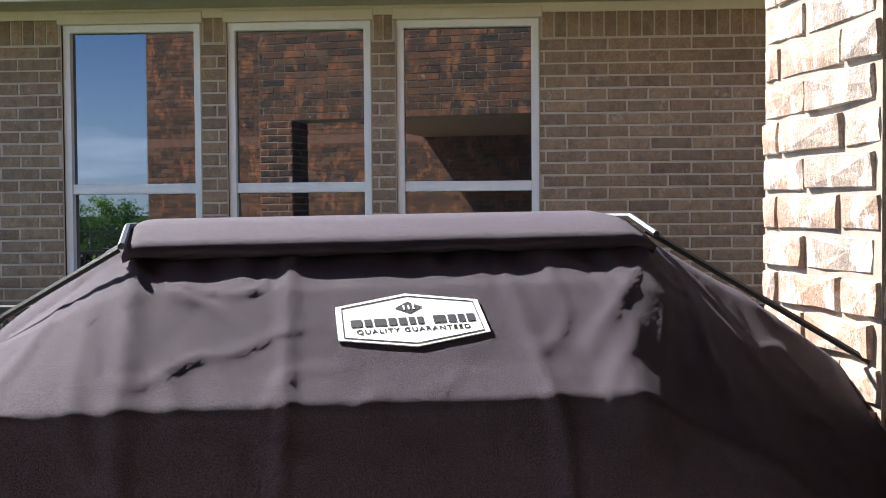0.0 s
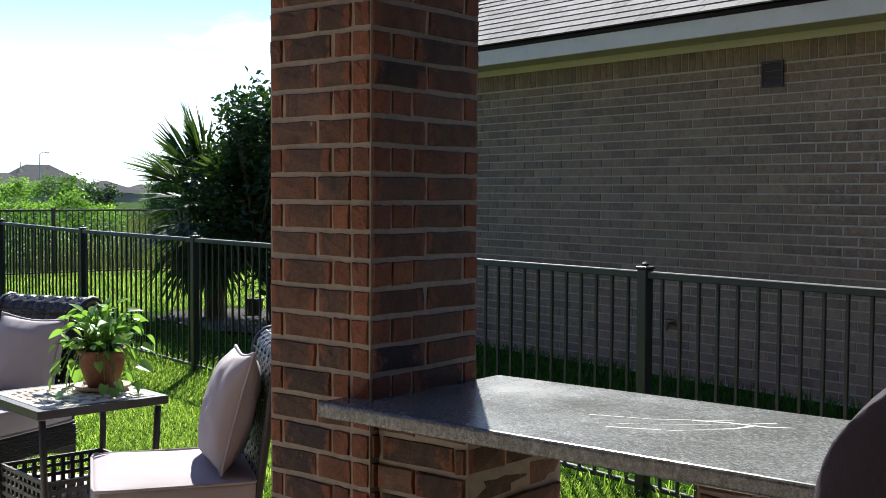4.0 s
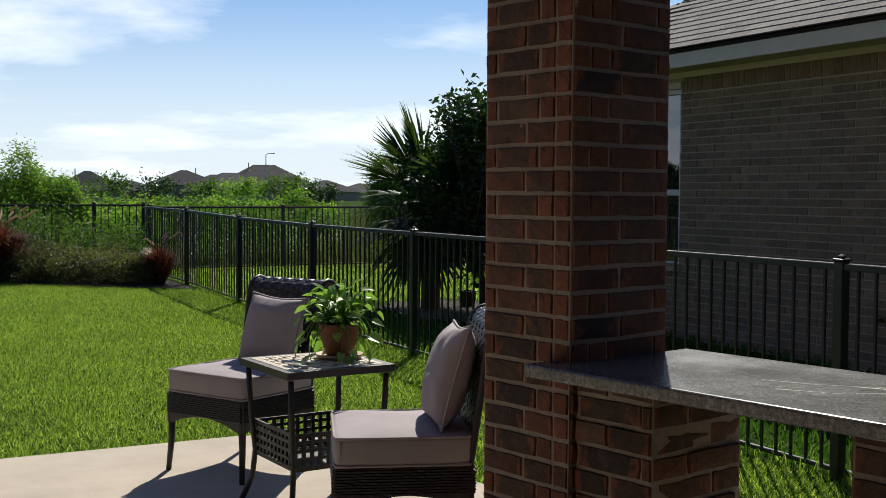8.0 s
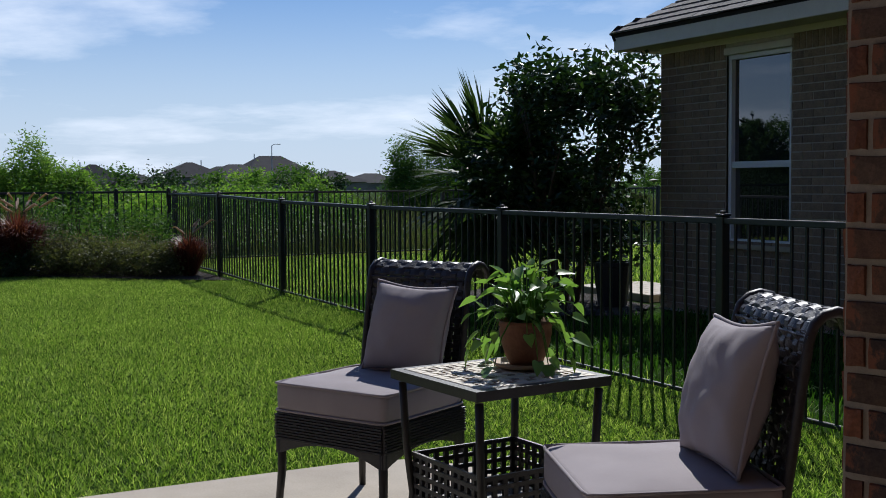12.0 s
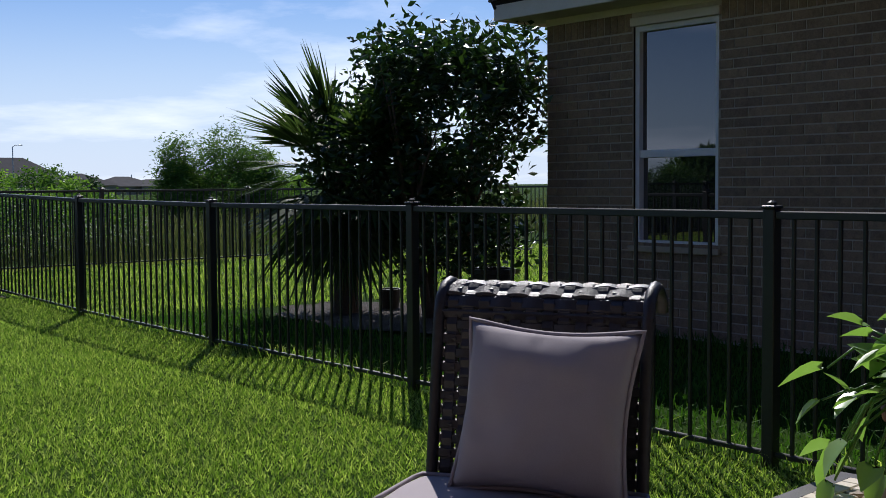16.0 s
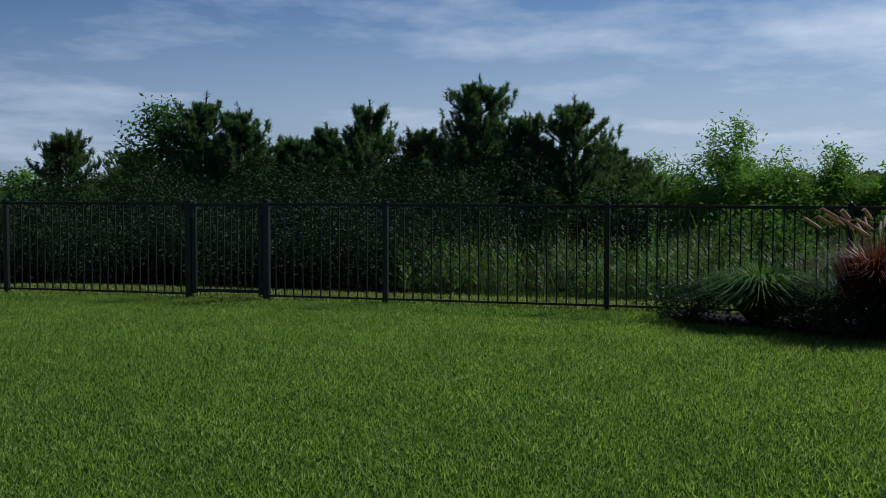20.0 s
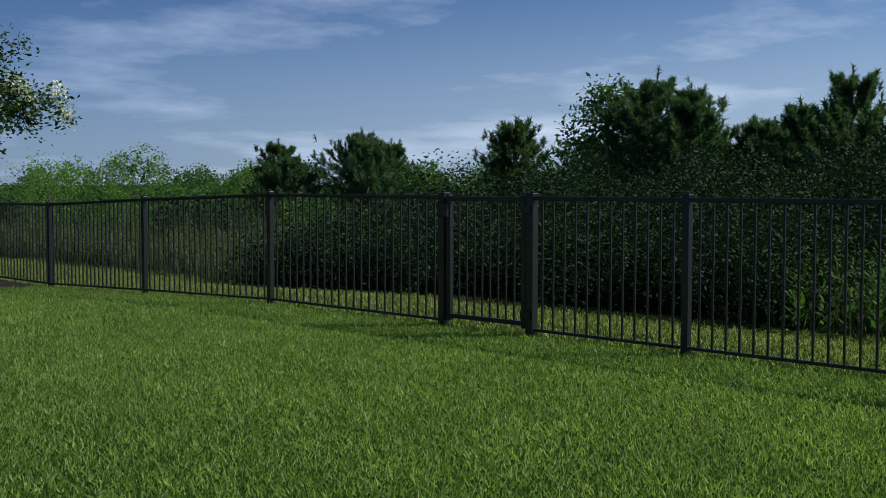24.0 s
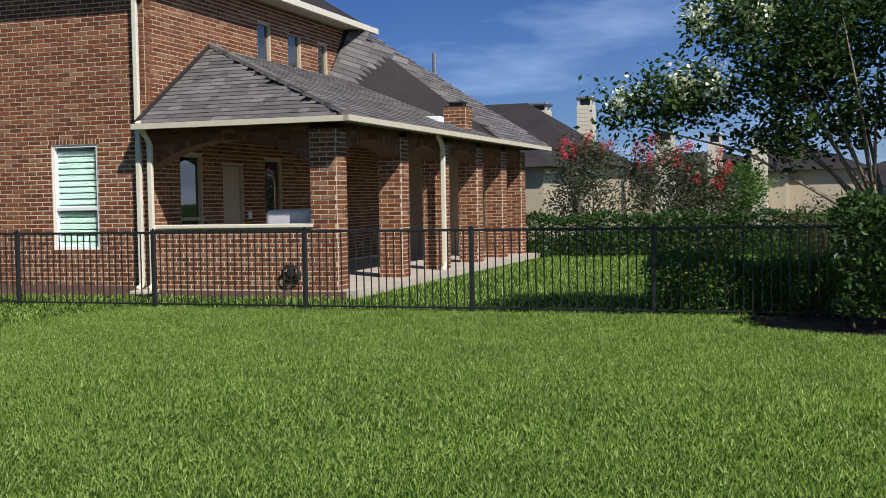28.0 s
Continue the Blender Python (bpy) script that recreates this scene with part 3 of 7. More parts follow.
def backing(length, z0, z1, openings, thick=0.2):
    """The mortar body of a wall, pierced by its openings; its face is at y = 0, its body behind it."""
    xs = sorted({0.0, length, *[v for o in openings for v in o[:2] if 0 < v < length]})
    zs = sorted({z0, z1, *[v for o in openings for v in o[2:] if z0 < v < z1]})
    it = []
    for a0, a1 in zip(xs, xs[1:]):
        for b0, b1 in zip(zs, zs[1:]):
            ca, cb = (a0 + a1) / 2, (b0 + b1) / 2
            if not any(o[0] < ca < o[1] and o[2] < cb < o[3] for o in openings):
                it.append((a0, a1, 0.0, thick, b0, b1))
    return boxes("wall", it)


def face_frame(x, y, angle):
    """A wall frame at (x, y): its x axis points at angle degrees, its outside is to the right of that way (-y)."""
    return pose(x, y, 0, 0, 0, angle)


def bonded(length, z0, z1, plans):
    """Bricks of a narrow face, course by course after the given plans of widths (shares of the length)."""
    out, joint = [], 0.0115
    for r in range(int(round((z1 - z0) / COURSE))):
        plan = plans[r % len(plans)]
        a = 0.0
        for share in plan:
            w = share / sum(plan) * length
            out.append((a + w / 2 + random.uniform(-.002, .002), z0 + (r + 0.5) * COURSE, w - joint, COURSE - joint))
            a += w
    return out


def brick_block(name, label, category, m, sx, sy, z0, z1, mats, mortar, near=None, group="", most=300, faces="fblr", parent=None, plans=None, rough=1.0, short=None):
    """A brick pier or column: sx wide, sy deep, its front left corner at the origin of m."""
    ob = thing(name, label, category, group, m=m) if parent is None else parent
    core = part("core", boxes("core", [(0.0, sx, 0.0, sy, z0, z1)]), mortar, ob)
    for k, (key, fm, length) in enumerate((("f", pose(0, 0, 0), sx), ("r", pose(sx, 0, 0, 0, 0, 90), sy), ("b", pose(sx, sy, 0, 0, 0, 180), sx), ("l", pose(0, sy, 0, 0, 0, 270), sy))):
        if key in faces:
            bricks = bonded(length, z0, z1, plans[key]) if plans and key in plans else brick_layout(length, z0, z1, [], phase=0.33 * k + (0.25 if k % 2 else 0))
            lay_bricks(core, fm, bricks, mats[0], mats[1], near, most, rough, short)
    return ob


# ---- roofs ----
def shingles(parent, p0, along, up, length, rows_n, step=0.142, wide=0.32, near=None, most=280, clip=None):
    """Shingle tabs on a roof plane that starts at p0; along and up are unit vectors in the plane."""
    along, up = Vector(along).normalized(), Vector(up).normalized()
    nrm = along.cross(up).normalized()
    m = Matrix((along, up, nrm)).transposed().to_4x4()
    m.translation = p0
    bm = bmesh.new()
    bmesh.ops.create_cube(bm, size=1)
    for v in bm.verts:
        v.co.z = v.co.z * 0.012 + (0.010 if v.co.y < 0 else 0.001)
    me = mesh_of(bm, "shingle")
    me.materials.append(M_SHINGLE_1)
    rest, count = [], 0
    for r in range(rows_n):
        a = -random.uniform(0, wide)
        while a < length:
            w = wide * random.choice((0.5, 0.75, 1.0, 1.1))
            a0, a1 = max(a, 0), min(a + w, length)
            a += w
            if a1 - a0 < 0.03 or (clip and not clip((a0 + a1) / 2, (r + 0.5) * step)):
                continue
            if near and count < most and near((a0 + a1) / 2, r * step):
                ob = new("shingle", me)
                ob.parent = parent
                ob.matrix_local = m @ Matrix.LocRotScale(((a0 + a1) / 2, (r + 0.5) * step, 0.004), None, (a1 - a0 - 0.006, step + 0.02, 1))
                count += 1
            else:
                rest.append((a0 + 0.003, a1 - 0.003, r * step - 0.01, (r + 1) * step + 0.01))
    if rest:
        t = np.array(rest)
        n = len(t)
        up_j = rng.uniform(0, 0.004, n)
        v = np.zeros((n, 8, 3))
        v[:, :, 0] = np.where(CUBE_V[:, 0] < 0, t[:, [0]], t[:, [1]])
        v[:, :, 1] = np.where(CUBE_V[:, 1] < 0, t[:, [2]], t[:, [3]])
        v[:, :, 2] = np.where(CUBE_V[:, 2] < 0, 0.0, np.where(CUBE_V[:, 1] < 0, 0.02, 0.006)) + up_j[:, None]
        f = CUBE_F[None] + (np.arange(n) * 8)[:, None, None]
        ob = part("shingles", np_mesh("shingles", v.reshape(-1, 3), f.reshape(-1, 4)), M_SHINGLE, parent)
        ob.matrix_local = m
        tagged(ob, kind="stuff")


def shingle1_build(nt, b):
    rnd = nt.nodes.new("ShaderNodeObjectInfo").outputs["Random"]
    base = ramp(nt, rnd, [(0.0, (0.072, 0.066, 0.065)), (0.4, (0.125, 0.115, 0.112)), (0.75, (0.175, 0.162, 0.157)), (1.0, (0.095, 0.087, 0.085))])
    f = noise_node(nt, 160.0, 3.0, 0.7, local=False)
    nt.links.new(mix(nt, 0.6, base, ramp(nt, f.outputs["Fac"], [(0.35, (0.55, 0.55, 0.56)), (0.65, (1.25, 1.22, 1.2))]), "MULTIPLY"), b.inputs["Base Color"])
    b.inputs["Roughness"].default_value = 0.92
    bump(nt, b, f.outputs["Fac"], 0.5, 0.004)
M_SHINGLE_1 = material("grey_asphalt_shingle_tab", shingle1_build)


def slab_poly(name, corners, thick, mat, parent, label=""):
    """A flat slab under the polygon of corners."""
    bm = bmesh.new()
    top = [bm.verts.new(c) for c in corners]
    n = (Vector(corners[1]) - Vector(corners[0])).cross(Vector(corners[2]) - Vector(corners[0])).normalized()
    if n.z < 0:
        n = -n
    bot = [bm.verts.new(Vector(c) - n * thick) for c in corners]
    bm.faces.new(top)
    bm.faces.new(bot[::-1])
    k = len(top)
    for i in range(k):
        bm.faces.new((top[i], bot[i], bot[(i + 1) % k], top[(i + 1) % k]))
    bmesh.ops.recalc_face_normals(bm, faces=bm.faces[:])
    return part(name, bm, mat, parent, label)


# ---- windows ----
def window(parent, m, w, z0, z1, zmid, frame_mat=None, trim=True, pane_mat=None, blinds=False):
    """A single-hung window in a wall frame: outer frame, two sashes, panes, sill and head trim."""
    frame_mat = frame_mat or M_WHITE
    e = thing("window", "", "", m=Matrix())
    e.parent = parent
    e.matrix_local = m
    del_keys = [k for k in ("label", "category") if k in e]
    for k in del_keys:
        del e[k]
    f = 0.045
    part("window_frame", boxes("window_frame", [(0, f, 0.02, 0.11, z0, z1), (w - f, w, 0.02, 0.11, z0, z1), (f, w - f, 0.02, 0.11, z1 - f, z1), (f, w - f, 0.02, 0.11, z0, z0 + f)]), frame_mat, e)
    part("sash_rail", bev_box(f, w - f, 0.03, 0.09, zmid - 0.032, zmid + 0.032, 0.006), frame_mat, e)
    part("pane", boxes("pane", [(f, w - f, 0.068, 0.074, zmid + 0.03, z1 - f)]), pane_mat or M_GLASS, e)
    part("pane", boxes("pane", [(f, w - f, 0.076, 0.082, z0 + f, zmid - 0.03)]), pane_mat or M_GLASS, e)
    if trim:
        part("window_trim", boxes("window_trim", [(-0.014, 0.0, -0.004, 0.1, z0, z1), (w, w + 0.014, -0.004, 0.1, z0, z1)]), M_TAN_TRIM, e)
        part("window_head", bev_box(-0.02, w + 0.02, -0.03, 0.1, z1, z1 + 0.07, 0.006), M_TRIM, e)
        part("window_sill", bev_box(-0.03, w + 0.03, -0.04, 0.1, z0 - 0.05, z0, 0.006), M_TAN_TRIM, e)
    return e

# ---- ground ----
xs = np.unique(np.r_[-2500, -900, -400, -200, -120, -80, -60, np.arange(-46, 16.1, 1.0), 30, 60, 150, 400, 900, 2500])
ys = np.unique(np.r_[-2500, -900, -400, -200, -120, -80, np.arange(-56, 26.1, 1.0), 40, 80, 200, 400, 900, 2500])
gx, gy = np.meshgrid(xs, ys, indexing="ij")
gv = np.stack([gx, gy, ground_np(gx, gy)], -1).reshape(-1, 3)
gi = np.arange(len(xs) * len(ys)).reshape(len(xs), len(ys))
gf = np.stack([gi[:-1, :-1], gi[1:, :-1], gi[1:, 1:], gi[:-1, 1:]], -1).reshape(-1, 4)
ground = part("ground", np_mesh("ground", gv, gf), M_GROUND)
tagged(ground, "green lawn soil that runs on to open meadow", "ground", kind="structure")

# concrete patio slab, its edge towards the lawn
SLAB = 0.158
bm = bmesh.new()
outline = [(-4.58, -7.0), (-4.57, 0.62), (-4.5, 0.88), (-4.3, 1.05), (-3.7, 1.2), (-1.8, 1.62), (3.5, 2.9), (7.5, 2.9), (7.5, -7.0)]
tp = [bm.verts.new((x, y, SLAB)) for x, y in outline]
bt = [bm.verts.new((x, y, -0.12)) for x, y in outline]
bm.faces.new(tp)
for i in range(len(tp)):
    bm.faces.new((tp[i], bt[i], bt[(i + 1) % len(tp)], tp[(i + 1) % len(tp)]))
bmesh.ops.recalc_face_normals(bm, faces=bm.faces[:])
patio = part("patio_slab", bm, M_CONC)
tagged(patio, "broom-finished tan concrete patio slab beside the lawn", "patio", kind="structure")

# ---- our covered patio ----
A = 12.5
KM = pose(-1.31, 0.66, 0, 0, 0, A)          # frame of the island: x along it, y towards the side fence
COL_PLANS = {"f": [(0.055, 0.2, 0.07, 0.07), (0.19, 0.13, 0.065)], "r": [(0.075, 0.085, 0.22, 0.065), (0.22, 0.23)], "l": [(0.22, 0.23), (0.065, 0.22, 0.085, 0.075)]}
col = brick_block("brick_column", "red and dark brown brick patio column with grey mortar", "column", KM @ pose(-0.385, 0, 0), 0.385, 0.455, 0.08, 2.52, (M_BRICK, M_BRICK_J), M_MORTAR, near=lambda a, z: True, group="patio columns", most=300, plans=COL_PLANS, rough=1.6, short=M_BRICK_END)
pil = brick_block("brick_column", "brick patio column beside the covered grill, its brick paled for sunlight", "column", KM @ pose(2.94, 0.0, 0), 0.42, 0.455, 0.08, 2.52, (M_BRICK_LIT, M_BRICK_LIT), M_MORTAR, near=lambda a, z: z > 0.9, group="patio columns", most=150, rough=2.5)
pier1 = brick_block("brick_pier", "low rough brick pier that carries the granite counter", "pier", KM @ pose(0.004, 0.03, 0), 0.3, 0.42, 0.08, 0.965, (M_BRICK, M_BRICK_J), M_MORTAR, near=lambda a, z: True, group="counter piers", most=90, rough=5.0)
pier2 = brick_block("brick_pier", "low rough brick pier that carries the granite counter", "pier", KM @ pose(0.93, 0.03, 0), 0.34, 0.42, 0.08, 0.965, (M_BRICK, M_BRICK_J), M_MORTAR, near=lambda a, z: True, group="counter piers", most=90, rough=5.0)

# granite counter, notched round the column
bm = bmesh.new()
poly = [(-0.08, -0.116), (1.3, -0.116), (1.3, 0.56), (0.004, 0.56), (0.004, -0.004), (-0.08, -0.004)]
tp = [bm.verts.new((x, y, 1.01)) for x, y in poly]
bt = [bm.verts.new((x, y, 0.968)) for x, y in poly]
bm.faces.new(tp)
bm.faces.new(bt[::-1])
for i in range(len(tp)):
    bm.faces.new((tp[i], bt[i], bt[(i + 1) % len(tp)], tp[(i + 1) % len(tp)]))
bmesh.ops.recalc_face_normals(bm, faces=bm.faces[:])
bmesh.ops.bevel(bm, geom=[e for e in bm.edges if abs(e.verts[0].co.z - e.verts[1].co.z) < 1e-4], offset=0.009, segments=3, affect="EDGES", profile=0.5)
counter = part("granite_counter", bm, M_GRANITE)
counter.matrix_world = KM
tagged(counter, "polished speckled grey granite counter slab with pale scratches", "counter")

# our house over the patio: brick beam on the columns, ceiling, back wall
house = thing("house", "own brick house with the covered patio", "house", kind="structure", m=KM)
part("beam", boxes("beam", [(-0.385, 3.36, 0.0, 0.455, 2.52, 3.4)]), M_MORTAR, house)
beam = house.children[0]
lay_bricks(beam, pose(3.36, 0.455, 0, 0, 0, 180), brick_layout(3.745, 2.52, 3.4, []), M_BRICK, M_BRICK_J)
lay_bricks(beam, pose(-0.385, 0.0, 0), brick_layout(3.745, 2.52, 3.4, []), M_BRICK, M_BRICK_J)
part("patio_ceiling", boxes("patio_ceiling", [(-0.385, 8.0, -6.0, 0.0, 2.75, 2.85)]), M_CEIL, house)
# the back wall's left end is unseen, added to close off the window reflections
part("wall", boxes("wall", [(-5.5, 8.0, -6.2, -6.0, 0.0, 6.0), (3.36, 9.0, 0.0, 0.4, 0.0, 6.0), (8.0, 8.2, -6.2, 0.0, 0.0, 6.0)]), M_BRICK_SHADE, house)
lay_bricks(house.children[2], pose(9.0, 0.4, 0, 0, 0, 180), brick_layout(5.64, 0.1, 6.0, []), M_BRICK, M_BRICK_J)
lay_bricks(house.children[2], pose(8.0, -6.0, 0, 0, 0, 180), brick_layout(13.5, 0.1, 6.0, [(8.4, 13.5, 2.72, 2.88)]), M_BRICK, M_BRICK_J)
part("roof", boxes("roof", [(-0.385, 9.0, -6.2, 0.4, 6.0, 6.2)]), M_FARROOF, house)
part("upper_wall", boxes("upper_wall", [(-0.385, 3.36, 0.02, 0.4, 3.4, 6.0)]), M_MORTAR, house)
lay_bricks(house.children[4], pose(3.36, 0.4, 0, 0, 0, 180), brick_layout(3.745, 3.4, 6.0, []), M_BRICK, M_BRICK_J)

# ---- fences ----
POST_H, PICKET = 1.145, 0.1125


def picket_mesh(h):
    me = mesh_of(bev_box(-0.008, 0.008, -0.008, 0.008, 0, h, 0.002, 1), "picket")
    me.materials.append(M_FENCE)
    return me


def post_at(fence, x, y, ang, big, h):
    z = ground_z(x, y)
    p = part("post", bev_box(-big, big, -big, big, -0.1, h, 0.004, 1), M_FENCE, fence)
    p.matrix_local = pose(x, y, z, 0, 0, ang)
    c = part("cap", bev_box(-big - 0.006, big + 0.006, -big - 0.006, big + 0.006, h, h + 0.014, 0.006, 2), M_FENCE, p)
    k = part("finial", lathe([(0.012, h + 0.012), (0.02, h + 0.018), (0.021, h + 0.028), (0.01, h + 0.036)], 10), M_FENCE, p)
    return p


def fence_line(label, pts, singles=300, skip=(), group="fences", heavy=(), tall=POST_H):
    f = thing("fence", label, "fence", group)
    pm = {}
    count, rest = 0, []
    for i, (x, y) in enumerate(pts):
        j = max(i - 1, 0) if i == len(pts) - 1 else i
        d = Vector(pts[j + 1]) - Vector(pts[j])
        post_at(f, x, y, math.degrees(math.atan2(d.y, d.x)), 0.038 if i in heavy else 0.03, tall + 0.008)
    for i, (p, q) in enumerate(zip(pts, pts[1:])):
        if i in skip:
            continue
        p, q = Vector(p), Vector(q)
        d = q - p
        L = d.length
        ang = math.degrees(math.atan2(d.y, d.x))
        zp, zq = ground_z(*p), ground_z(*q)
        tilt = -math.degrees(math.atan2(zq - zp, L))
        for name, zc, hh, ww in (("top_rail", tall - 0.02, 0.018, 0.02), ("bottom_rail", 0.055, 0.012, 0.014)):
            r = part(name, bev_box(0.03, L - 0.03, -ww, ww, -hh, hh, 0.004, 1), M_FENCE, f)
            r.matrix_local = pose(p.x, p.y, zp + zc, 0, 0, ang) @ pose(0, 0, 0, 0, tilt, 0)
        n = max(1, round(L / PICKET))
        for k in range(1, n):
            s = k / n
            x, y = p + d * s
            z = zp + (zq - zp) * s + 0.04
            if count < singles:
                if "m" not in pm:
                    pm["m"] = picket_mesh(tall - 0.06)
                o = new("picket", pm["m"])
                o.parent = f
                o.matrix_local = pose(x, y, z, 0, 0, ang)
                count += 1
            else:
                rest.append((x - 0.008, x + 0.008, y - 0.008, y + 0.008, z, z + tall - 0.06))
    if rest:
        tagged(part("pickets", boxes("pickets", rest), M_FENCE, f), kind="stuff")
    return f


BACK_H = 1.18
FENCE_P = [(4.8, 3.29), (2.3, 3.29), (-0.2, 3.29), (-2.71, 3.3), (-5.18, 3.3), (-7.75, 3.29), (-10.32, 3.29), (-12.97, 3.29), (-15.56, 3.28), (-18.39, 3.28)]
FENCE_B = [(-18.39, 3.28), (-18.42, 2.45), (-18.43, 0.6), (-18.44, -1.94), (-18.35, -4.53), (-18.29, -6.04), (-18.24, -7.07), (-18.16, -9.7), (-18.08, -12.3), (-18.06, -14.98), (-18.02, -17.4)]
FENCE_S = [(4.5, -17.35), (2.0, -17.35), (-0.5, -17.35), (-2.99, -17.35), (-5.48, -17.35), (-7.98, -17.38), (-10.49, -17.4), (-12.96, -17.45), (-15.45, -17.45), (-18.02, -17.4)]
fence_p = fence_line("black aluminium picket fence between the two yards", FENCE_P[::-1])
fence_b = fence_line("black aluminium picket fence at the back of the lawn", FENCE_B, skip=(5,), heavy=(5, 6), tall=BACK_H)
fence_s = fence_line("black aluminium picket fence before the brick neighbour house", FENCE_S)
fence_nb = fence_line("black aluminium picket fence behind the neighbour yard", [(-18.4, 3.38 + 2.45 * i) for i in range(6)])

# gate in the back fence
g0, g1 = Vector((-18.29, -6.04)), Vector((-18.24, -7.07))
gate = thing("metal_gate", "black aluminium picket gate shut in the back fence", "gate", m=pose(g0.x, g0.y, ground_z(*g0), 0, 0, math.degrees(math.atan2(*(g1 - g0).yx))))
GL = (g1 - g0).length
for x0 in (0.05, GL - 0.1):
    part("stile", bev_box(x0, x0 + 0.05, -0.025, 0.025, 0.06, BACK_H, 0.004, 1), M_FENCE, gate)
for z in (0.1, BACK_H - 0.03):
    part("rail", bev_box(0.1, GL - 0.1, -0.02, 0.02, z - 0.02, z + 0.02, 0.004, 1), M_FENCE, gate)
gp = picket_mesh(BACK_H - 0.12)
for k in range(1, 9):
    o = new("picket", gp)
    o.parent = gate
    o.matrix_local = pose(0.1 + (GL - 0.2) * k / 9, 0, 0.1)
for z in (0.18, BACK_H - 0.12):
    part("hinge", bev_box(-0.02, 0.09, 0.02, 0.05, z - 0.035, z + 0.035, 0.006, 2), M_FENCE, gate)
part("latch", bev_box(GL - 0.09, GL + 0.03, 0.02, 0.06, BACK_H - 0.2, BACK_H - 0.08, 0.01, 2), M_FENCE, gate)

# ---- house beyond the side fence ----
nh = thing("neighbor_house", "tan brown brick house with white windows and grey shingle roof", "house")
NX0, NX1, NY = -9.65, 7.4, 6.36
wx = lambda x: x - NX0
N_OPEN = [(wx(-8.625), wx(-7.755), 0.775, 2.61), (wx(-1.86), wx(-0.98), 0.8, 2.69), (wx(-0.81), wx(0.09), 0.8, 2.69), (wx(0.25), wx(1.13), 0.8, 2.69)]
NM = pose(NX0, NY, 0)
nwall = part("wall", backing(NX1 - NX0, 0.0, 2.95, N_OPEN), M_MORTAR_N, nh)
nwall.matrix_local = NM
heads = [(o[0] - 0.02, o[1] + 0.02, o[3], o[3] + 0.13) for o in N_OPEN]
n_bricks = brick_layout(NX1 - NX0, 0.045, 2.56, N_OPEN + heads, joint=0.0115)
segs, last = [], 0.0
for o in sorted(N_OPEN):
    segs.append((last, o[0] - 0.02))
    last = o[1] + 0.02
segs.append((last, NX1 - NX0))
n_bricks += brick_layout(0, 0, 0, [], soldier=[(a, b, 2.565, 2.77) for a, b in segs if b - a > 0.08])
lay_bricks(nwall, pose(0, 0, 0), n_bricks, M_NB, M_NB_J, near=lambda a, z: wx(-3.9) < a < wx(2.6) and 1.0 < z)
nend = part("end_wall", backing(7.0, 0.0, 2.95, []), M_MORTAR_N, nh)
nend.matrix_local = pose(NX0, NY + 7.0, 0, 0, 0, -90)
lay_bricks(nend, pose(0, 0, 0), brick_layout(7.0, 0.12, 2.8, []), M_NB, M_NB_J)
for o, mid in zip(N_OPEN, (1.543, 1.66, 1.66, 1.66)):
    window(nh, NM @ pose(o[0], 0, 0), o[1] - o[0], o[2], o[3], mid)
# black sheets behind the windows, coloured to pass for an unlit interior
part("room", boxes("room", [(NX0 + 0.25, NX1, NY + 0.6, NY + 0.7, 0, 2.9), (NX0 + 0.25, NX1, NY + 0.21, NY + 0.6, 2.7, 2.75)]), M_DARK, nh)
part("foundation", boxes("foundation", [(NX0 - 0.01, NX1, NY - 0.015, NY + 0.1, -0.1, 0.045)]), M_CONC, nh)
# eaves: fascia boards, soffit, roof planes with shingle tabs
OV, OX, EZ = 0.42, 0.21, 2.78
part("soffit", boxes("soffit", [(NX0 - OX, NX1 + OV, NY - OV, NY, EZ, EZ + 0.02), (NX0 - OX, NX0, NY, NY + 7.4, EZ, EZ + 0.02)]), M_SOFFIT, nh)
part("fascia", bev_box(NX0 - OX - 0.02, NX1 + OV, NY - OV - 0.025, NY - OV, EZ - 0.02, EZ + 0.145, 0.004, 1), M_TRIM, nh)
part("fascia", bev_box(NX0 - OX - 0.025, NX0 - OX, NY - OV, NY + 7.4, EZ - 0.02, EZ + 0.145, 0.004, 1), M_TRIM, nh)
part("frieze_board", bev_box(NX0, NX1, NY - 0.018, NY, EZ - 0.06, EZ, 0.004, 1), M_TRIM, nh)
sl = math.radians(31)
p0 = Vector((NX0 - OX - 0.04, NY - OV - 0.045, EZ + 0.15))
rw, rl = 5.2, NX1 - NX0 + OX + OV
top = p0 + Vector((rw, rw, rw * math.tan(sl)))
nroof = slab_poly("roof", [p0, p0 + Vector((rl, 0, 0)), p0 + Vector((rl, rw, rw * math.tan(sl))), top], 0.08, M_FARROOF, nh)
slab_poly("roof", [p0, top, p0 + Vector((rw, 9, rw * math.tan(sl))), p0 + Vector((0, 9, 0))], 0.08, M_FARROOF, nh)
shingles(nroof, p0 + Vector((0, -0.02, 0.005)), (1, 0, 0), (0, math.cos(sl), math.sin(sl)), rl, 26, near=lambda a, s: 1.8 < a < 9.0 and s < 1.5, clip=lambda a, s: a > s * math.cos(sl))
shingles(nroof, p0 + Vector((-0.02, 9, 0.005)), (0, -1, 0), (math.cos(sl), 0, math.sin(sl)), 9, 26, clip=lambda a, s: 9 - a > s * math.cos(sl))
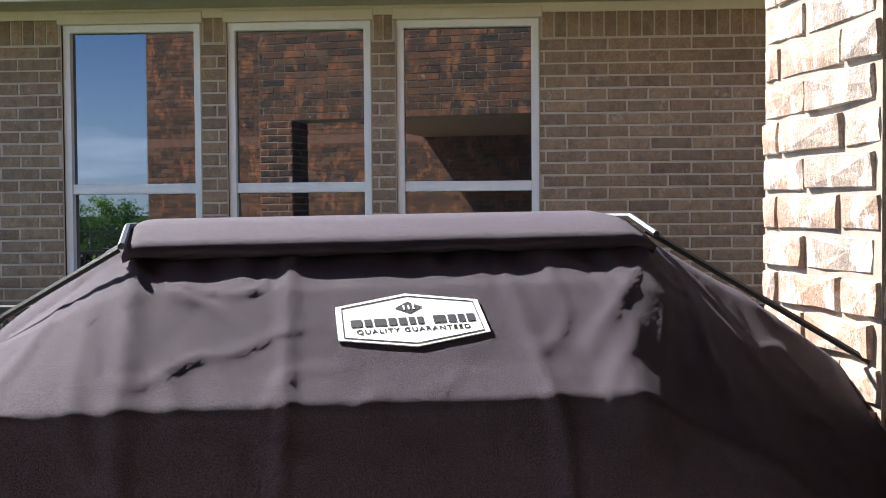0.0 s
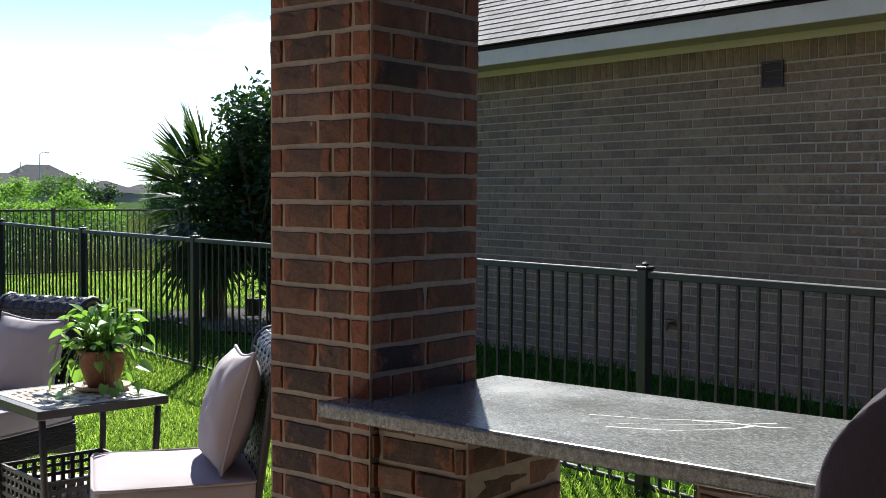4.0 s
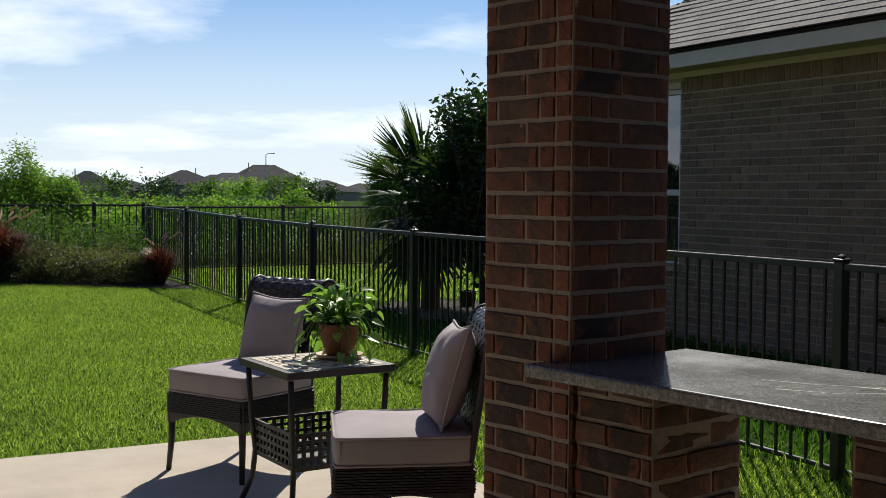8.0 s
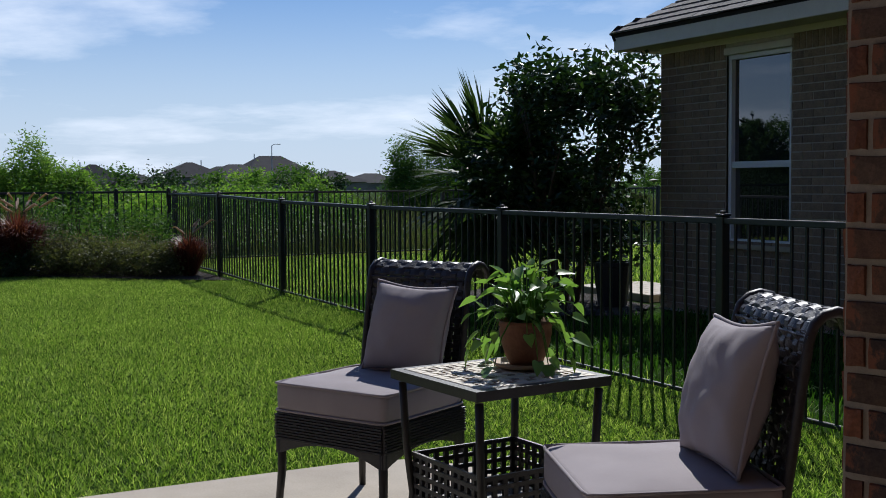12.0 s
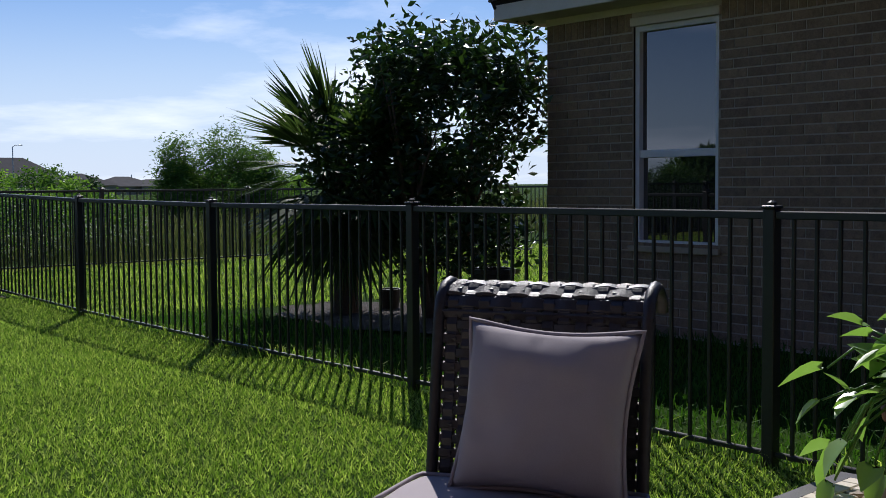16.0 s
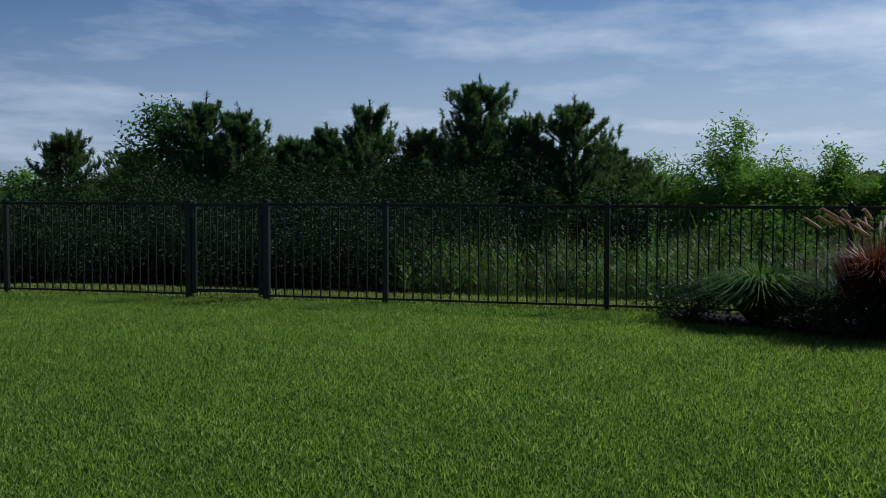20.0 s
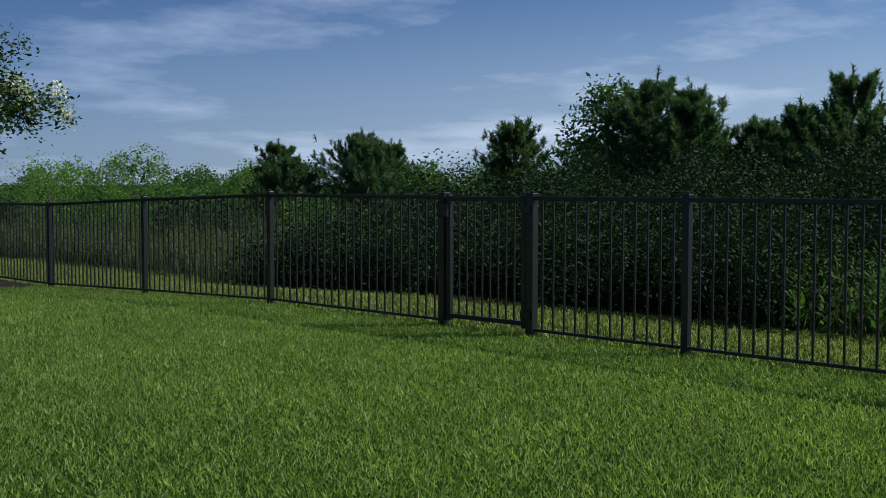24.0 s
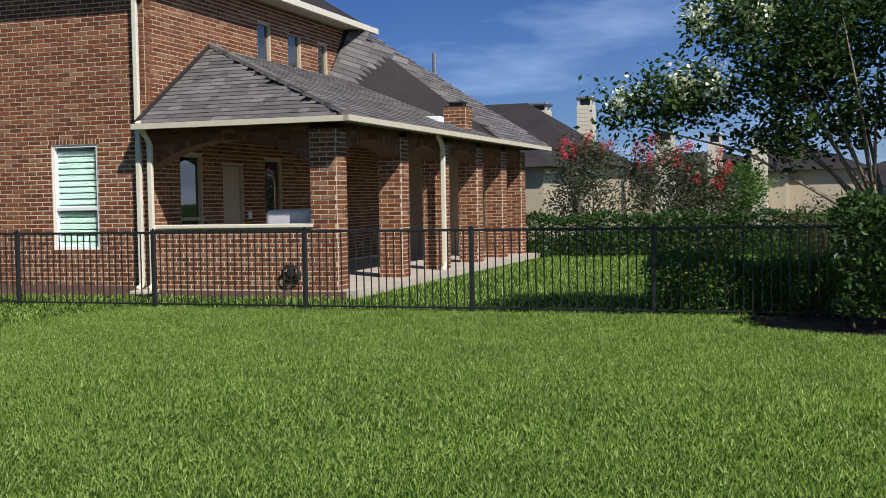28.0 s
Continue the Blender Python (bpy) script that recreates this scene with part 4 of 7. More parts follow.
# vent, expansion joint and hose tap on the wall
vent = thing("wall_vent", "small brown louvred vent set in the brick wall", "vent", m=pose(-4.17, NY - 0.012, 2.485))
part("frame", boxes("frame", [(-0.1, 0.1, -0.012, 0.0, -0.1, -0.085), (-0.1, 0.1, -0.012, 0, 0.085, 0.1), (-0.1, -0.085, -0.012, 0, -0.085, 0.085), (0.085, 0.1, -0.012, 0, -0.085, 0.085)]), M_VENT, vent)
for z in (-0.055, 0.0, 0.055):
    s = part("slat", bev_box(-0.085, 0.085, -0.003, 0.003, -0.03, 0.03, 0.001, 1), M_VENT, vent)
    s.matrix_local = pose(0, 0, z, -25, 0, 0)
jt = part("expansion_joint", boxes("expansion_joint", [(-2.687, -2.673, NY - 0.008, NY, 0.12, 2.76)]), M_DARK, nh)
bib = thing("hose_tap", "brass garden hose tap on the brick wall", "tap", m=pose(-5.11, NY - 0.008, 0.49))
part("flange", lathe([(0.032, 0), (0.03, 0.006), (0.012, 0.008)], 14), M_BRASS, bib).matrix_local = pose(0, 0, 0, 90)
part("spout", tube([(0, 0, 0), (0, -0.06, 0.0), (0, -0.09, -0.03), (0, -0.095, -0.06)], 0.013), M_BRASS, bib)
part("wheel", lathe([(0.03, 0), (0.032, 0.006), (0.01, 0.01)], 12), M_BRASS, bib).matrix_local = pose(0, -0.065, 0.03)

# ---- lawn and meadow ----
def blade_mesh(name, x, y, z, h, w, lean, fine=False):
    """Bent blades: three triangles each, at places x, y, z; fine ones are one leaning sliver each."""
    n = len(x)
    a = rng.uniform(0, math.tau, n)
    d = rng.uniform(0, math.tau, n)
    cx, sx = np.cos(a) * w / 2, np.sin(a) * w / 2
    lx, ly = np.cos(d) * lean * h, np.sin(d) * lean * h
    if fine:
        v = np.zeros((n, 3, 3), np.float32)
        v[:, 0] = np.stack([x - cx, y - sx, z], 1)
        v[:, 1] = np.stack([x + cx, y + sx, z], 1)
        v[:, 2] = np.stack([x + lx, y + ly, z + h * (1 - .25 * lean)], 1)
        return np_mesh(name, v.reshape(-1, 3), np.arange(n * 3).reshape(-1, 3))
    v = np.zeros((n, 5, 3), np.float32)
    v[:, 0] = np.stack([x - cx, y - sx, z], 1)
    v[:, 1] = np.stack([x + cx, y + sx, z], 1)
    v[:, 2] = np.stack([x - cx * .85 + lx * .3, y - sx * .85 + ly * .3, z + h * .6], 1)
    v[:, 3] = np.stack([x + cx * .85 + lx * .3, y + sx * .85 + ly * .3, z + h * .6], 1)
    v[:, 4] = np.stack([x + lx, y + ly, z + h * (1 - .25 * lean)], 1)
    f = np.array([[0, 1, 3], [0, 3, 2], [2, 3, 4]])[None] + (np.arange(n) * 5)[:, None, None]
    return np_mesh(name, v.reshape(-1, 3), f.reshape(-1, 3))


def scatter(x0, x1, y0, y1, per_m2, keep=None):
    n = int((x1 - x0) * (y1 - y0) * per_m2)
    x, y = rng.uniform(x0, x1, n), rng.uniform(y0, y1, n)
    if keep is not None:
        k = keep(x, y)
        x, y = x[k], y[k]
    return x, y


tuft_field = rng.random((512, 512)) ** 1.3


def grass(name, label, areas, mat, h=0.058, w=0.0075, lean=0.7, category="grass", fine=False, clump=0):
    X, Y, H, W = [], [], [], []
    for x0, x1, y0, y1, dens, hs, ws, keep in areas:
        if clump:
            # blades stand in small clumps with dark gaps between them
            pitch = (clump / dens) ** 0.5
            gx_, gy_ = np.meshgrid(np.arange(x0, x1, pitch), np.arange(y0, y1, pitch))
            x, y = gx_.ravel(), gy_.ravel()
            x, y = x + rng.uniform(-0.6, 0.6, len(x)) * pitch, y + rng.uniform(-0.6, 0.6, len(x)) * pitch
            tall = rng.random(len(x)) ** 1.1
            x, y, cell = np.repeat(x, clump), np.repeat(y, clump), np.repeat(tall, clump)
            x, y = x + rng.normal(size=len(x)) * 0.0115 * ws ** 0.5, y + rng.normal(size=len(x)) * 0.0115 * ws ** 0.5
            k = keep(x, y)
            x, y, cell = x[k], y[k], cell[k]
        else:
            x, y = scatter(x0, x1, y0, y1, dens, keep)
            cell = tuft_field[(x * 17).astype(int) % 512, (y * 17).astype(int) % 512]
        X.append(x); Y.append(y)
        H.append(rng.uniform(0.55, 1.3, len(x)) * h * hs * (0.5 + 1.0 * cell))
        W.append(rng.uniform(0.7, 1.3, len(x)) * w * ws)
    x, y, hh, ww = map(np.concatenate, (X, Y, H, W))
    ob = part(name, blade_mesh(name, x, y, ground_np(x, y) - 0.004, hh, ww, rng.uniform(0.2, lean + 0.3, len(x)), fine), mat)
    return tagged(ob, label, category, kind="stuff")


def back_x(y):
    """x of the back fence at y."""
    ys_, xs_ = zip(*sorted((p[1], p[0]) for p in FENCE_B))
    return np.interp(y, ys_, xs_)


def side_y(x):
    """y of the far side fence at x."""
    xs_, ys_ = zip(*sorted(FENCE_S))
    return np.interp(x, xs_, ys_)


def bed_edge(y):
    """x of the edge of the corner bed at y."""
    return np.interp(y, [-1.35, -0.96, -0.09, 0.88, 1.63, 2.4, 2.93, 3.25], [-18.2, -17.5, -17.27, -16.6, -15.95, -15.3, -14.9, -14.75])


slab_in = lambda x, y: ~((x > -4.56) & (y < np.interp(x, [-4.57, -4.5, -4.3, -3.7, -1.8, 3.5], [0.6, 0.86, 1.03, 1.18, 1.6, 2.88])) & (y > -7))
hedge_in = lambda x, y: ~((x < -14.2) & (y < np.interp(x, [-18.0, -17.6, -16.4, -15.2, -14.5, -14.2], [-15.2, -15.24, -15.34, -15.64, -16.05, -17.0])))
in_yard = lambda x, y: (x > back_x(y) + 0.02) & (y > side_y(x)) & slab_in(x, y) & ~((y > -1.35) & (x < bed_edge(y))) & hedge_in(x, y)
grass("lawn_grass", "thick mown green lawn of broad grass blades", [
    (-18.5, -4.5, -9.0, 3.26, 6600, 0.6, 1.0, in_yard),
    (-4.5, 5.0, 0.8, 3.26, 6200, 0.72, 1.0, in_yard),
    (-18.5, -5.0, -17.5, -9.0, 4200, 0.66, 1.1, in_yard),
    (-5.0, 6.0, -17.5, -7.0, 600, 1.0, 2.2, in_yard)], M_GRASS, fine=True, lean=0.8, clump=5)
grass("edge_grass", "longer uncut grass along the fence and slab edge", [
    (-14.6, 5.0, 3.22, 3.42, 700, 1.9, 0.9, None),
    (-4.72, -4.58, -6.5, 0.7, 2200, 1.7, 0.9, None)], M_GRASS)
grass("side_yard_grass", "neighbour side yard grass, its green darkened for the shade there", [
    (-12.4, 7.0, 3.3, 6.35, 700, 1.5, 1.2, lambda x, y: ~((x < -9.2) & (x > -12.4) & (y > 4.6)))], M_GRASS_SHADE)
grass("open_side_grass", "sunlit longer grass at the open end of the neighbour yard", [
    (-17.9, -12.4, 3.3, 6.35, 700, 1.5, 1.2, None),
    (-17.9, -9.6, 6.35, 14.0, 400, 1.5, 1.6, lambda x, y: ~((x > -11.6) & (y < 7.2)))], M_GRASS)
grass("verge_grass", "mown grass strip outside the back fence", [
    (-21.9, -18.0, -24.0, 9.0, 900, 0.7, 1.4, lambda x, y: (x < back_x(y) - 0.02) & ((x > -21.6) | (y < -17.5)))], M_VERGE)
grass("neighbour_lawn", "sunlit lawn in the yard of the brick neighbour", [
    (-18.5, 4.0, -32.0, -17.0, 330, 1.1, 1.8, lambda x, y: (y < side_y(x) - 0.03) & ((x < -8.0) | (y > -19.1)))], M_GRASS)
grass("meadow_weeds", "tall uncut weeds and reeds in the meadow", [
    (-25.0, -21.5, -40.0, 12.0, 130, 9.0, 1.8, lambda x, y: np.sin(x * 2.1 + 1.3 * y) + np.sin(y * 0.9) + rng.normal(size=len(x)) > np.where((y > -14.5) & (y < -6.0), 9.0, -0.6)),
    (-34.0, -25.0, -46.0, 24.0, 40, 9.0, 3.0, lambda x, y: (y < -16) | (y > -4)),
    (-60.0, -34.0, -60.0, 40.0, 10, 11.0, 7.0, None)], M_WEED, lean=0.4, category="weeds")


# ---- plants ----
def weed_stalks(name, label, areas, mat):
    """Upright leafy stalks of tall weeds, in drifts."""
    V, Fq = [], []
    for x0, x1, y0, y1, per_m2, h in areas:
        x, y = scatter(x0, x1, y0, y1, per_m2, lambda x, y: np.sin(x * 1.7 + y * 0.8) + np.sin(y * 1.9 + 0.6 * x) + rng.normal(size=len(x)) * 0.8 > -0.7)
        n, m = len(x), 20
        hh = h * rng.uniform(0.6, 1.15, n)
        lean = rng.normal(size=(n, 2)) * 0.12
        s_ = np.linspace(0.1, 1.0, m)
        a = rng.uniform(0, math.tau, (n, m))
        L = 0.13 * (1.15 - s_)[None] * rng.uniform(0.7, 1.2, (n, m)) + 0.02
        bx = x[:, None] + lean[:, :1] * s_ * hh[:, None]
        by = y[:, None] + lean[:, 1:] * s_ * hh[:, None]
        bz = ground_np(x, y)[:, None] + s_ * hh[:, None]
        p = np.stack([bx, by, bz], -1).reshape(-1, 3)
        d = np.stack([np.cos(a), np.sin(a), rng.uniform(0.2, 1.0, a.shape)], -1).reshape(-1, 3)
        q = np.stack([-np.sin(a), np.cos(a), 0 * a], -1).reshape(-1, 3)
        L = L.reshape(-1, 1)
        quad = np.stack([p, p + d * L * 0.5 + q * L * 0.17, p + d * L, p + d * L * 0.5 - q * L * 0.17], 1)
        V.append(quad.reshape(-1, 3))
    v = np.concatenate(V)
    return tagged(part(name, np_mesh(name, v, np.arange(len(v)).reshape(-1, 4)), mat), label, "weeds", kind="stuff")


def leaf_quads(name, pos, size, aspect=0.55, up=0.3, droop=0.0):
    """Rhombic leaves folded a little along the middle, at pos, pointing every way."""
    n = len(pos)
    d = rng.normal(size=(n, 3))
    d[:, 2] = d[:, 2] * 0.6 + up - droop
    d /= np.linalg.norm(d, axis=1)[:, None]
    s = np.cross(d, rng.normal(size=(n, 3)))
    s /= np.linalg.norm(s, axis=1)[:, None]
    nn = np.cross(d, s)
    L = (size * rng.uniform(0.65, 1.3, n))[:, None]
    W = L * aspect
    v = np.zeros((n, 4, 3))
    v[:, 0] = pos
    v[:, 1] = pos + d * L * .5 + s * W * .5 + nn * L * .08
    v[:, 2] = pos + d * L
    v[:, 3] = pos + d * L * .5 - s * W * .5 + nn * L * .08
    f = np.arange(n * 4).reshape(n, 4)
    return np_mesh(name, v.reshape(-1, 3), f)


def clump_points(blobs, clumps, per, spread, shell=0.55):
    """Points gathered in clumps near the surface of ellipsoids (x, y, z, rx, ry, rz); also the clump centres."""
    vol = np.array([b[3] * b[4] * b[5] for b in blobs]) ** 0.75
    pick = rng.choice(len(blobs), clumps, p=vol / vol.sum())
    B = np.array(blobs)[pick]
    d = rng.normal(size=(clumps, 3))
    d /= np.linalg.norm(d, axis=1)[:, None]
    r = rng.uniform(shell, 1.05, clumps)[:, None]
    c = B[:, :3] + d * r * B[:, 3:]
    p = np.repeat(c, per, 0) + rng.normal(size=(clumps * per, 3)) * spread
    return p, c


def limb_mesh(segs):
    """One mesh of tapered limbs, each (points, radii)."""
    bm = bmesh.new()
    for pts, radii in segs:
        t = tube(pts, radii, 6)
        me = mesh_of(t, "limb")
        bm.from_mesh(me)
        bpy.data.meshes.remove(me)
    return bm


def tree(name, label, x, y, blobs, mat, clumps, per, leaf, spread, trunk_r=0.06, stems=1, bark=None, limbs=14, up=0.2, aspect=0.5, shell=0.5, category="tree", group="", lift=0.3, flowers=None):
    """A tree: tapered stems, limbs that reach for the crown, and a crown of many leaves in clumps. blobs are about the base."""
    z = ground_z(x, y)
    t = thing(name, label, category, group, loc=(x, y, z))
    top = max(b[2] for b in blobs)
    pts, cen = clump_points(blobs, clumps, per, spread, shell)
    pts[:, 2] = np.maximum(pts[:, 2], 0.05)
    g = random.Random(int(abs(x * 31 + y * 17)))
    forks = []
    for k in range(stems):
        a = k * math.tau / stems + 0.6
        sp = 0.0 if stems == 1 else 0.16
        f = Vector((math.cos(a) * sp * 2.2, math.sin(a) * sp * 2.2, top * (0.62 if stems == 1 else 0.42)))
        b = Vector((math.cos(a) * sp * 0.5, math.sin(a) * sp * 0.5, -0.1))
        mid = b.lerp(f, 0.5) + Vector((g.uniform(-.05, .05), g.uniform(-.05, .05), 0))
        part("trunk", tube([b, mid, f], [trunk_r, trunk_r * 0.85, trunk_r * 0.55], 8), bark or M_BARK, t, smooth=True)
        forks.append((b, f))
    segs = []
    for k in g.sample(range(len(cen)), min(limbs, len(cen))):
        c = Vector(cen[k])
        b, f = min(forks, key=lambda bf: (bf[1].xy - c.xy).length)
        s = b.lerp(f, g.uniform(0.55, 1.0))
        m1 = s.lerp(c, 0.5) + Vector((0, 0, lift * (c - s).length * 0.25))
        segs.append(([s, m1, c], [trunk_r * 0.45, trunk_r * 0.25, trunk_r * 0.08]))
    if stems > 1:
        for p, r in segs:
            part("limb", tube(p, r, 6), bark or M_BARK, t, smooth=True)
    elif segs:
        part("branch_framework", limb_mesh(segs), bark or M_BARK, t)
    part("crown", leaf_quads("crown", pts, leaf, aspect, up), mat, t)
    if flowers:
        fm, count, size, fup = flowers
        best = sorted(range(len(cen)), key=lambda k: -(cen[k][2] * fup + abs(cen[k][0]) + abs(cen[k][1]) + g.uniform(0, 5.0)))[:count]
        for k in best:
            c = np.array(cen[k]) + np.array([0, 0, spread * 0.8])
            fp = c + rng.normal(size=(90, 3)) * np.array([size, size, size * 1.4]) * 0.6
            part("blossom", leaf_quads("blossom", fp, size * 0.5, 0.8, 0.3), fm, t)
    return t


def pine(x, y, height, width, seed):
    z = ground_z(x, y)
    t = thing("pine_tree", "young dark green pine with upturned needle tufts", "tree", "pines behind the fence", loc=(x, y, z))
    g = random.Random(seed)
    part("trunk", tube([(0, 0, -0.1), (0.03, 0, height * 0.5), (0, 0.02, height * 0.97)], [0.07, 0.05, 0.012], 7), M_BARK, t)
    N, segs = [], []
    heads = [(Vector((0, 0, height * 0.82)), Vector((g.uniform(-.05, .05), g.uniform(-.05, .05), 1)), height * 0.17)]
    rows_n = int(height / 0.24)
    for r in range(rows_n):
        f = r / rows_n
        zb = 0.15 + f * height * 0.85
        reach = width * 0.66 * (1 - f) ** 0.75 * (0.9 + 0.2 * math.sin(f * 9 + seed)) + 0.07
        for k in range(12):
            a = g.uniform(0, math.tau)
            L = reach * g.uniform(0.5, 1.2)
            rise = g.uniform(0.15, 0.6) + 0.35 * f
            b = Vector((0, 0, zb))
            e = b + Vector((math.cos(a) * L, math.sin(a) * L, rise * L))
            segs.append(([b, b.lerp(e, 0.5) - Vector((0, 0, 0.03)), e], [0.016, 0.011, 0.005]))
            tip = Vector((math.cos(a) * 0.22, math.sin(a) * 0.22, 0.95)).normalized()
            heads.append((b.lerp(e, 0.3), (e - b).normalized(), L * 0.7))
            heads.append((e, tip, g.uniform(0.1, 0.2)))
            for q in range(4):
                aa = a + g.uniform(-1.2, 1.2)
                s = b.lerp(e, g.uniform(0.3, 0.95))
                heads.append((s, Vector((math.cos(aa) * 0.3, math.sin(aa) * 0.3, 0.9)).normalized(), g.uniform(0.12, 0.26)))
    for p, d, L in heads:
        n = int(26 + 110 * L)
        s = rng.uniform(0, 1, n)
        base = np.array(p)[None] + np.array(d)[None] * (s * L)[:, None]
        q = rng.normal(size=(n, 3))
        q /= np.linalg.norm(q, axis=1)[:, None]
        dirn = q * 0.8 + np.array(d)[None] * 0.75
        dirn /= np.linalg.norm(dirn, axis=1)[:, None]
        N.append(np.concatenate([base, dirn], 1))
    N = np.concatenate(N)
    base, d = N[:, :3], N[:, 3:]
    L = rng.uniform(0.08, 0.15, len(N))[:, None]
    sd = np.cross(d, rng.normal(size=d.shape))
    sd /= np.linalg.norm(sd, axis=1)[:, None]
    v = np.stack([base - sd * 0.0095, base + sd * 0.0095, base + d * L], 1).reshape(-1, 3)
    v[:, 2] = np.maximum(v[:, 2], 0.02)
    part("branch_framework", limb_mesh(segs[::3]), M_BARK, t)
    part("needles", np_mesh("needles", v, np.arange(len(v)).reshape(-1, 3)), M_PINE, t)
    return t


weed_stalks("weed_drift", "sunlit leafy weeds that stand before the pines", [(-23.6, -21.3, -5.9, 3.2, 34, 0.85), (-26.0, -23.0, -4.0, 10.0, 20, 1.0)], M_BUSH)
weed_stalks("weed_drift", "grey-green tall weeds along the meadow edge", [(-24.5, -21.6, -40.0, -14.2, 30, 0.8), (-30.0, -24.5, -44.0, -17.0, 14, 1.1)], M_WEEDLEAF)
PINES = [(-30, -17.4, 3.0, 2.3), (-30, -13.5, 3.75, 3.0), (-29.6, -12.4, 3.4, 2.4), (-30.3, -11.4, 2.6, 1.8), (-30.5, -10.6, 2.9, 1.6), (-30, -9.35, 3.35, 3.0), (-29.8, -8.0, 2.7, 2.2), (-30, -6.73, 3.85, 3.2), (-29.7, -5.65, 3.0, 2.0), (-30, -4.65, 3.35, 2.5), (-32.2, -29.9, 2.9, 2.4), (-33.3, -27.0, 3.2, 3.0), (-33.1, -25.4, 2.8, 2.0), (-31.5, -28.3, 2.4, 2.2), (-30.5, -23.3, 2.7, 2.4), (-23.2, -38.0, 2.25, 2.4), (-25.6, -39.0, 2.1, 1.6), (-21.5, -37.7, 2.05, 1.8), (-19.5, -38.5, 2.1, 2.0)]
for i, (x, y, h, w) in enumerate(PINES):
    pine(x, y, h + 0.2, w, i * 7 + 1)
for i in range(9):
    pine(-32.2 - (i % 3) * 0.5, -16.8 + i * 1.55, 2.75 + 0.35 * math.sin(i * 2.3), 2.9, i * 5 + 90)
# rows of dark bushes added in place of the shade below the pines
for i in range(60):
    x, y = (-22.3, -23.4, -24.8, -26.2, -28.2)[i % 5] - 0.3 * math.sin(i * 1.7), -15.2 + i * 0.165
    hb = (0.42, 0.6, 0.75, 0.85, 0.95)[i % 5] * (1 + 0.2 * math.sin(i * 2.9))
    tree("understorey_bush", "dark green bush added for the shade under the pines", x, y, [(0, 0, hb, 0.9, 0.95, hb)], M_SHADELEAF, 110, 36, 0.07, 0.17, trunk_r=0.03, limbs=6, category="bush", group="understorey")

tree("broadleaf_tree", "light green broadleaf tree among the pines", -30, -14.75, [(0, 0, 2.6, 0.9, 0.9, 1.1), (0.2, 0.3, 3.2, 0.5, 0.5, 0.6), (0, 0, 1.4, 0.8, 0.8, 0.9)], M_BUSH, 170, 26, 0.12, 0.14)
WILLOWS = [(-37, -3.8, 2.35, 1.0), (-37, -1.9, 3.3, 1.5), (-36, -0.6, 2.45, 1.1), (-37, 0.8, 2.5, 1.1), (-37, 2.4, 2.3, 1.1), (-37, 3.8, 3.05, 1.4), (-37, 5.0, 1.9, 0.9)]
for x, y, h, r in WILLOWS:
    tree("willow_tree", "yellow-green feathery willow beyond the fence", x, y, [(0, 0, h * 0.78, r * 0.45, r * 0.45, h * 0.24), (0.2, -0.3, h * 0.5, r * 0.8, r * 0.9, h * 0.3), (-0.2, 0.35, h * 0.35, r, r, h * 0.32)], M_WILLOW, 230, 46, 0.14, 0.15, group="willows", aspect=0.3, up=0.1)
for x, y, h, r in [(-40, 17.8, 3.2, 1.0), (-40, 19.7, 3.7, 1.7), (-40, 21.2, 2.9, 1.1)]:
    tree("willow_tree", "green feathery tree beyond the neighbour yard", x, y, [(0, 0, h * 0.72, r * 0.6, r * 0.6, h * 0.27), (0, 0.2, h * 0.4, r, r, h * 0.36)], M_BUSH, 230, 46, 0.14, 0.17, group="willows", aspect=0.3)
for x, y, h, r in [(-44, 9.6, 1.2, 1.3), (-44, 12.3, 1.2, 1.0), (-44, 14.2, 1.1, 1.2), (-43, 15.2, 1.45, 0.6), (-42, 7.4, 1.1, 1.2), (-46, 17.0, 0.9, 1.4)]:
    tree("wild_bush", "sunlit yellow-green bush in the meadow", x, y, [(0, 0, h * 0.5, r, r, h * 0.5)], M_WILLOW, 130, 40, 0.15, 0.17, trunk_r=0.03, category="bush", group="meadow bushes")
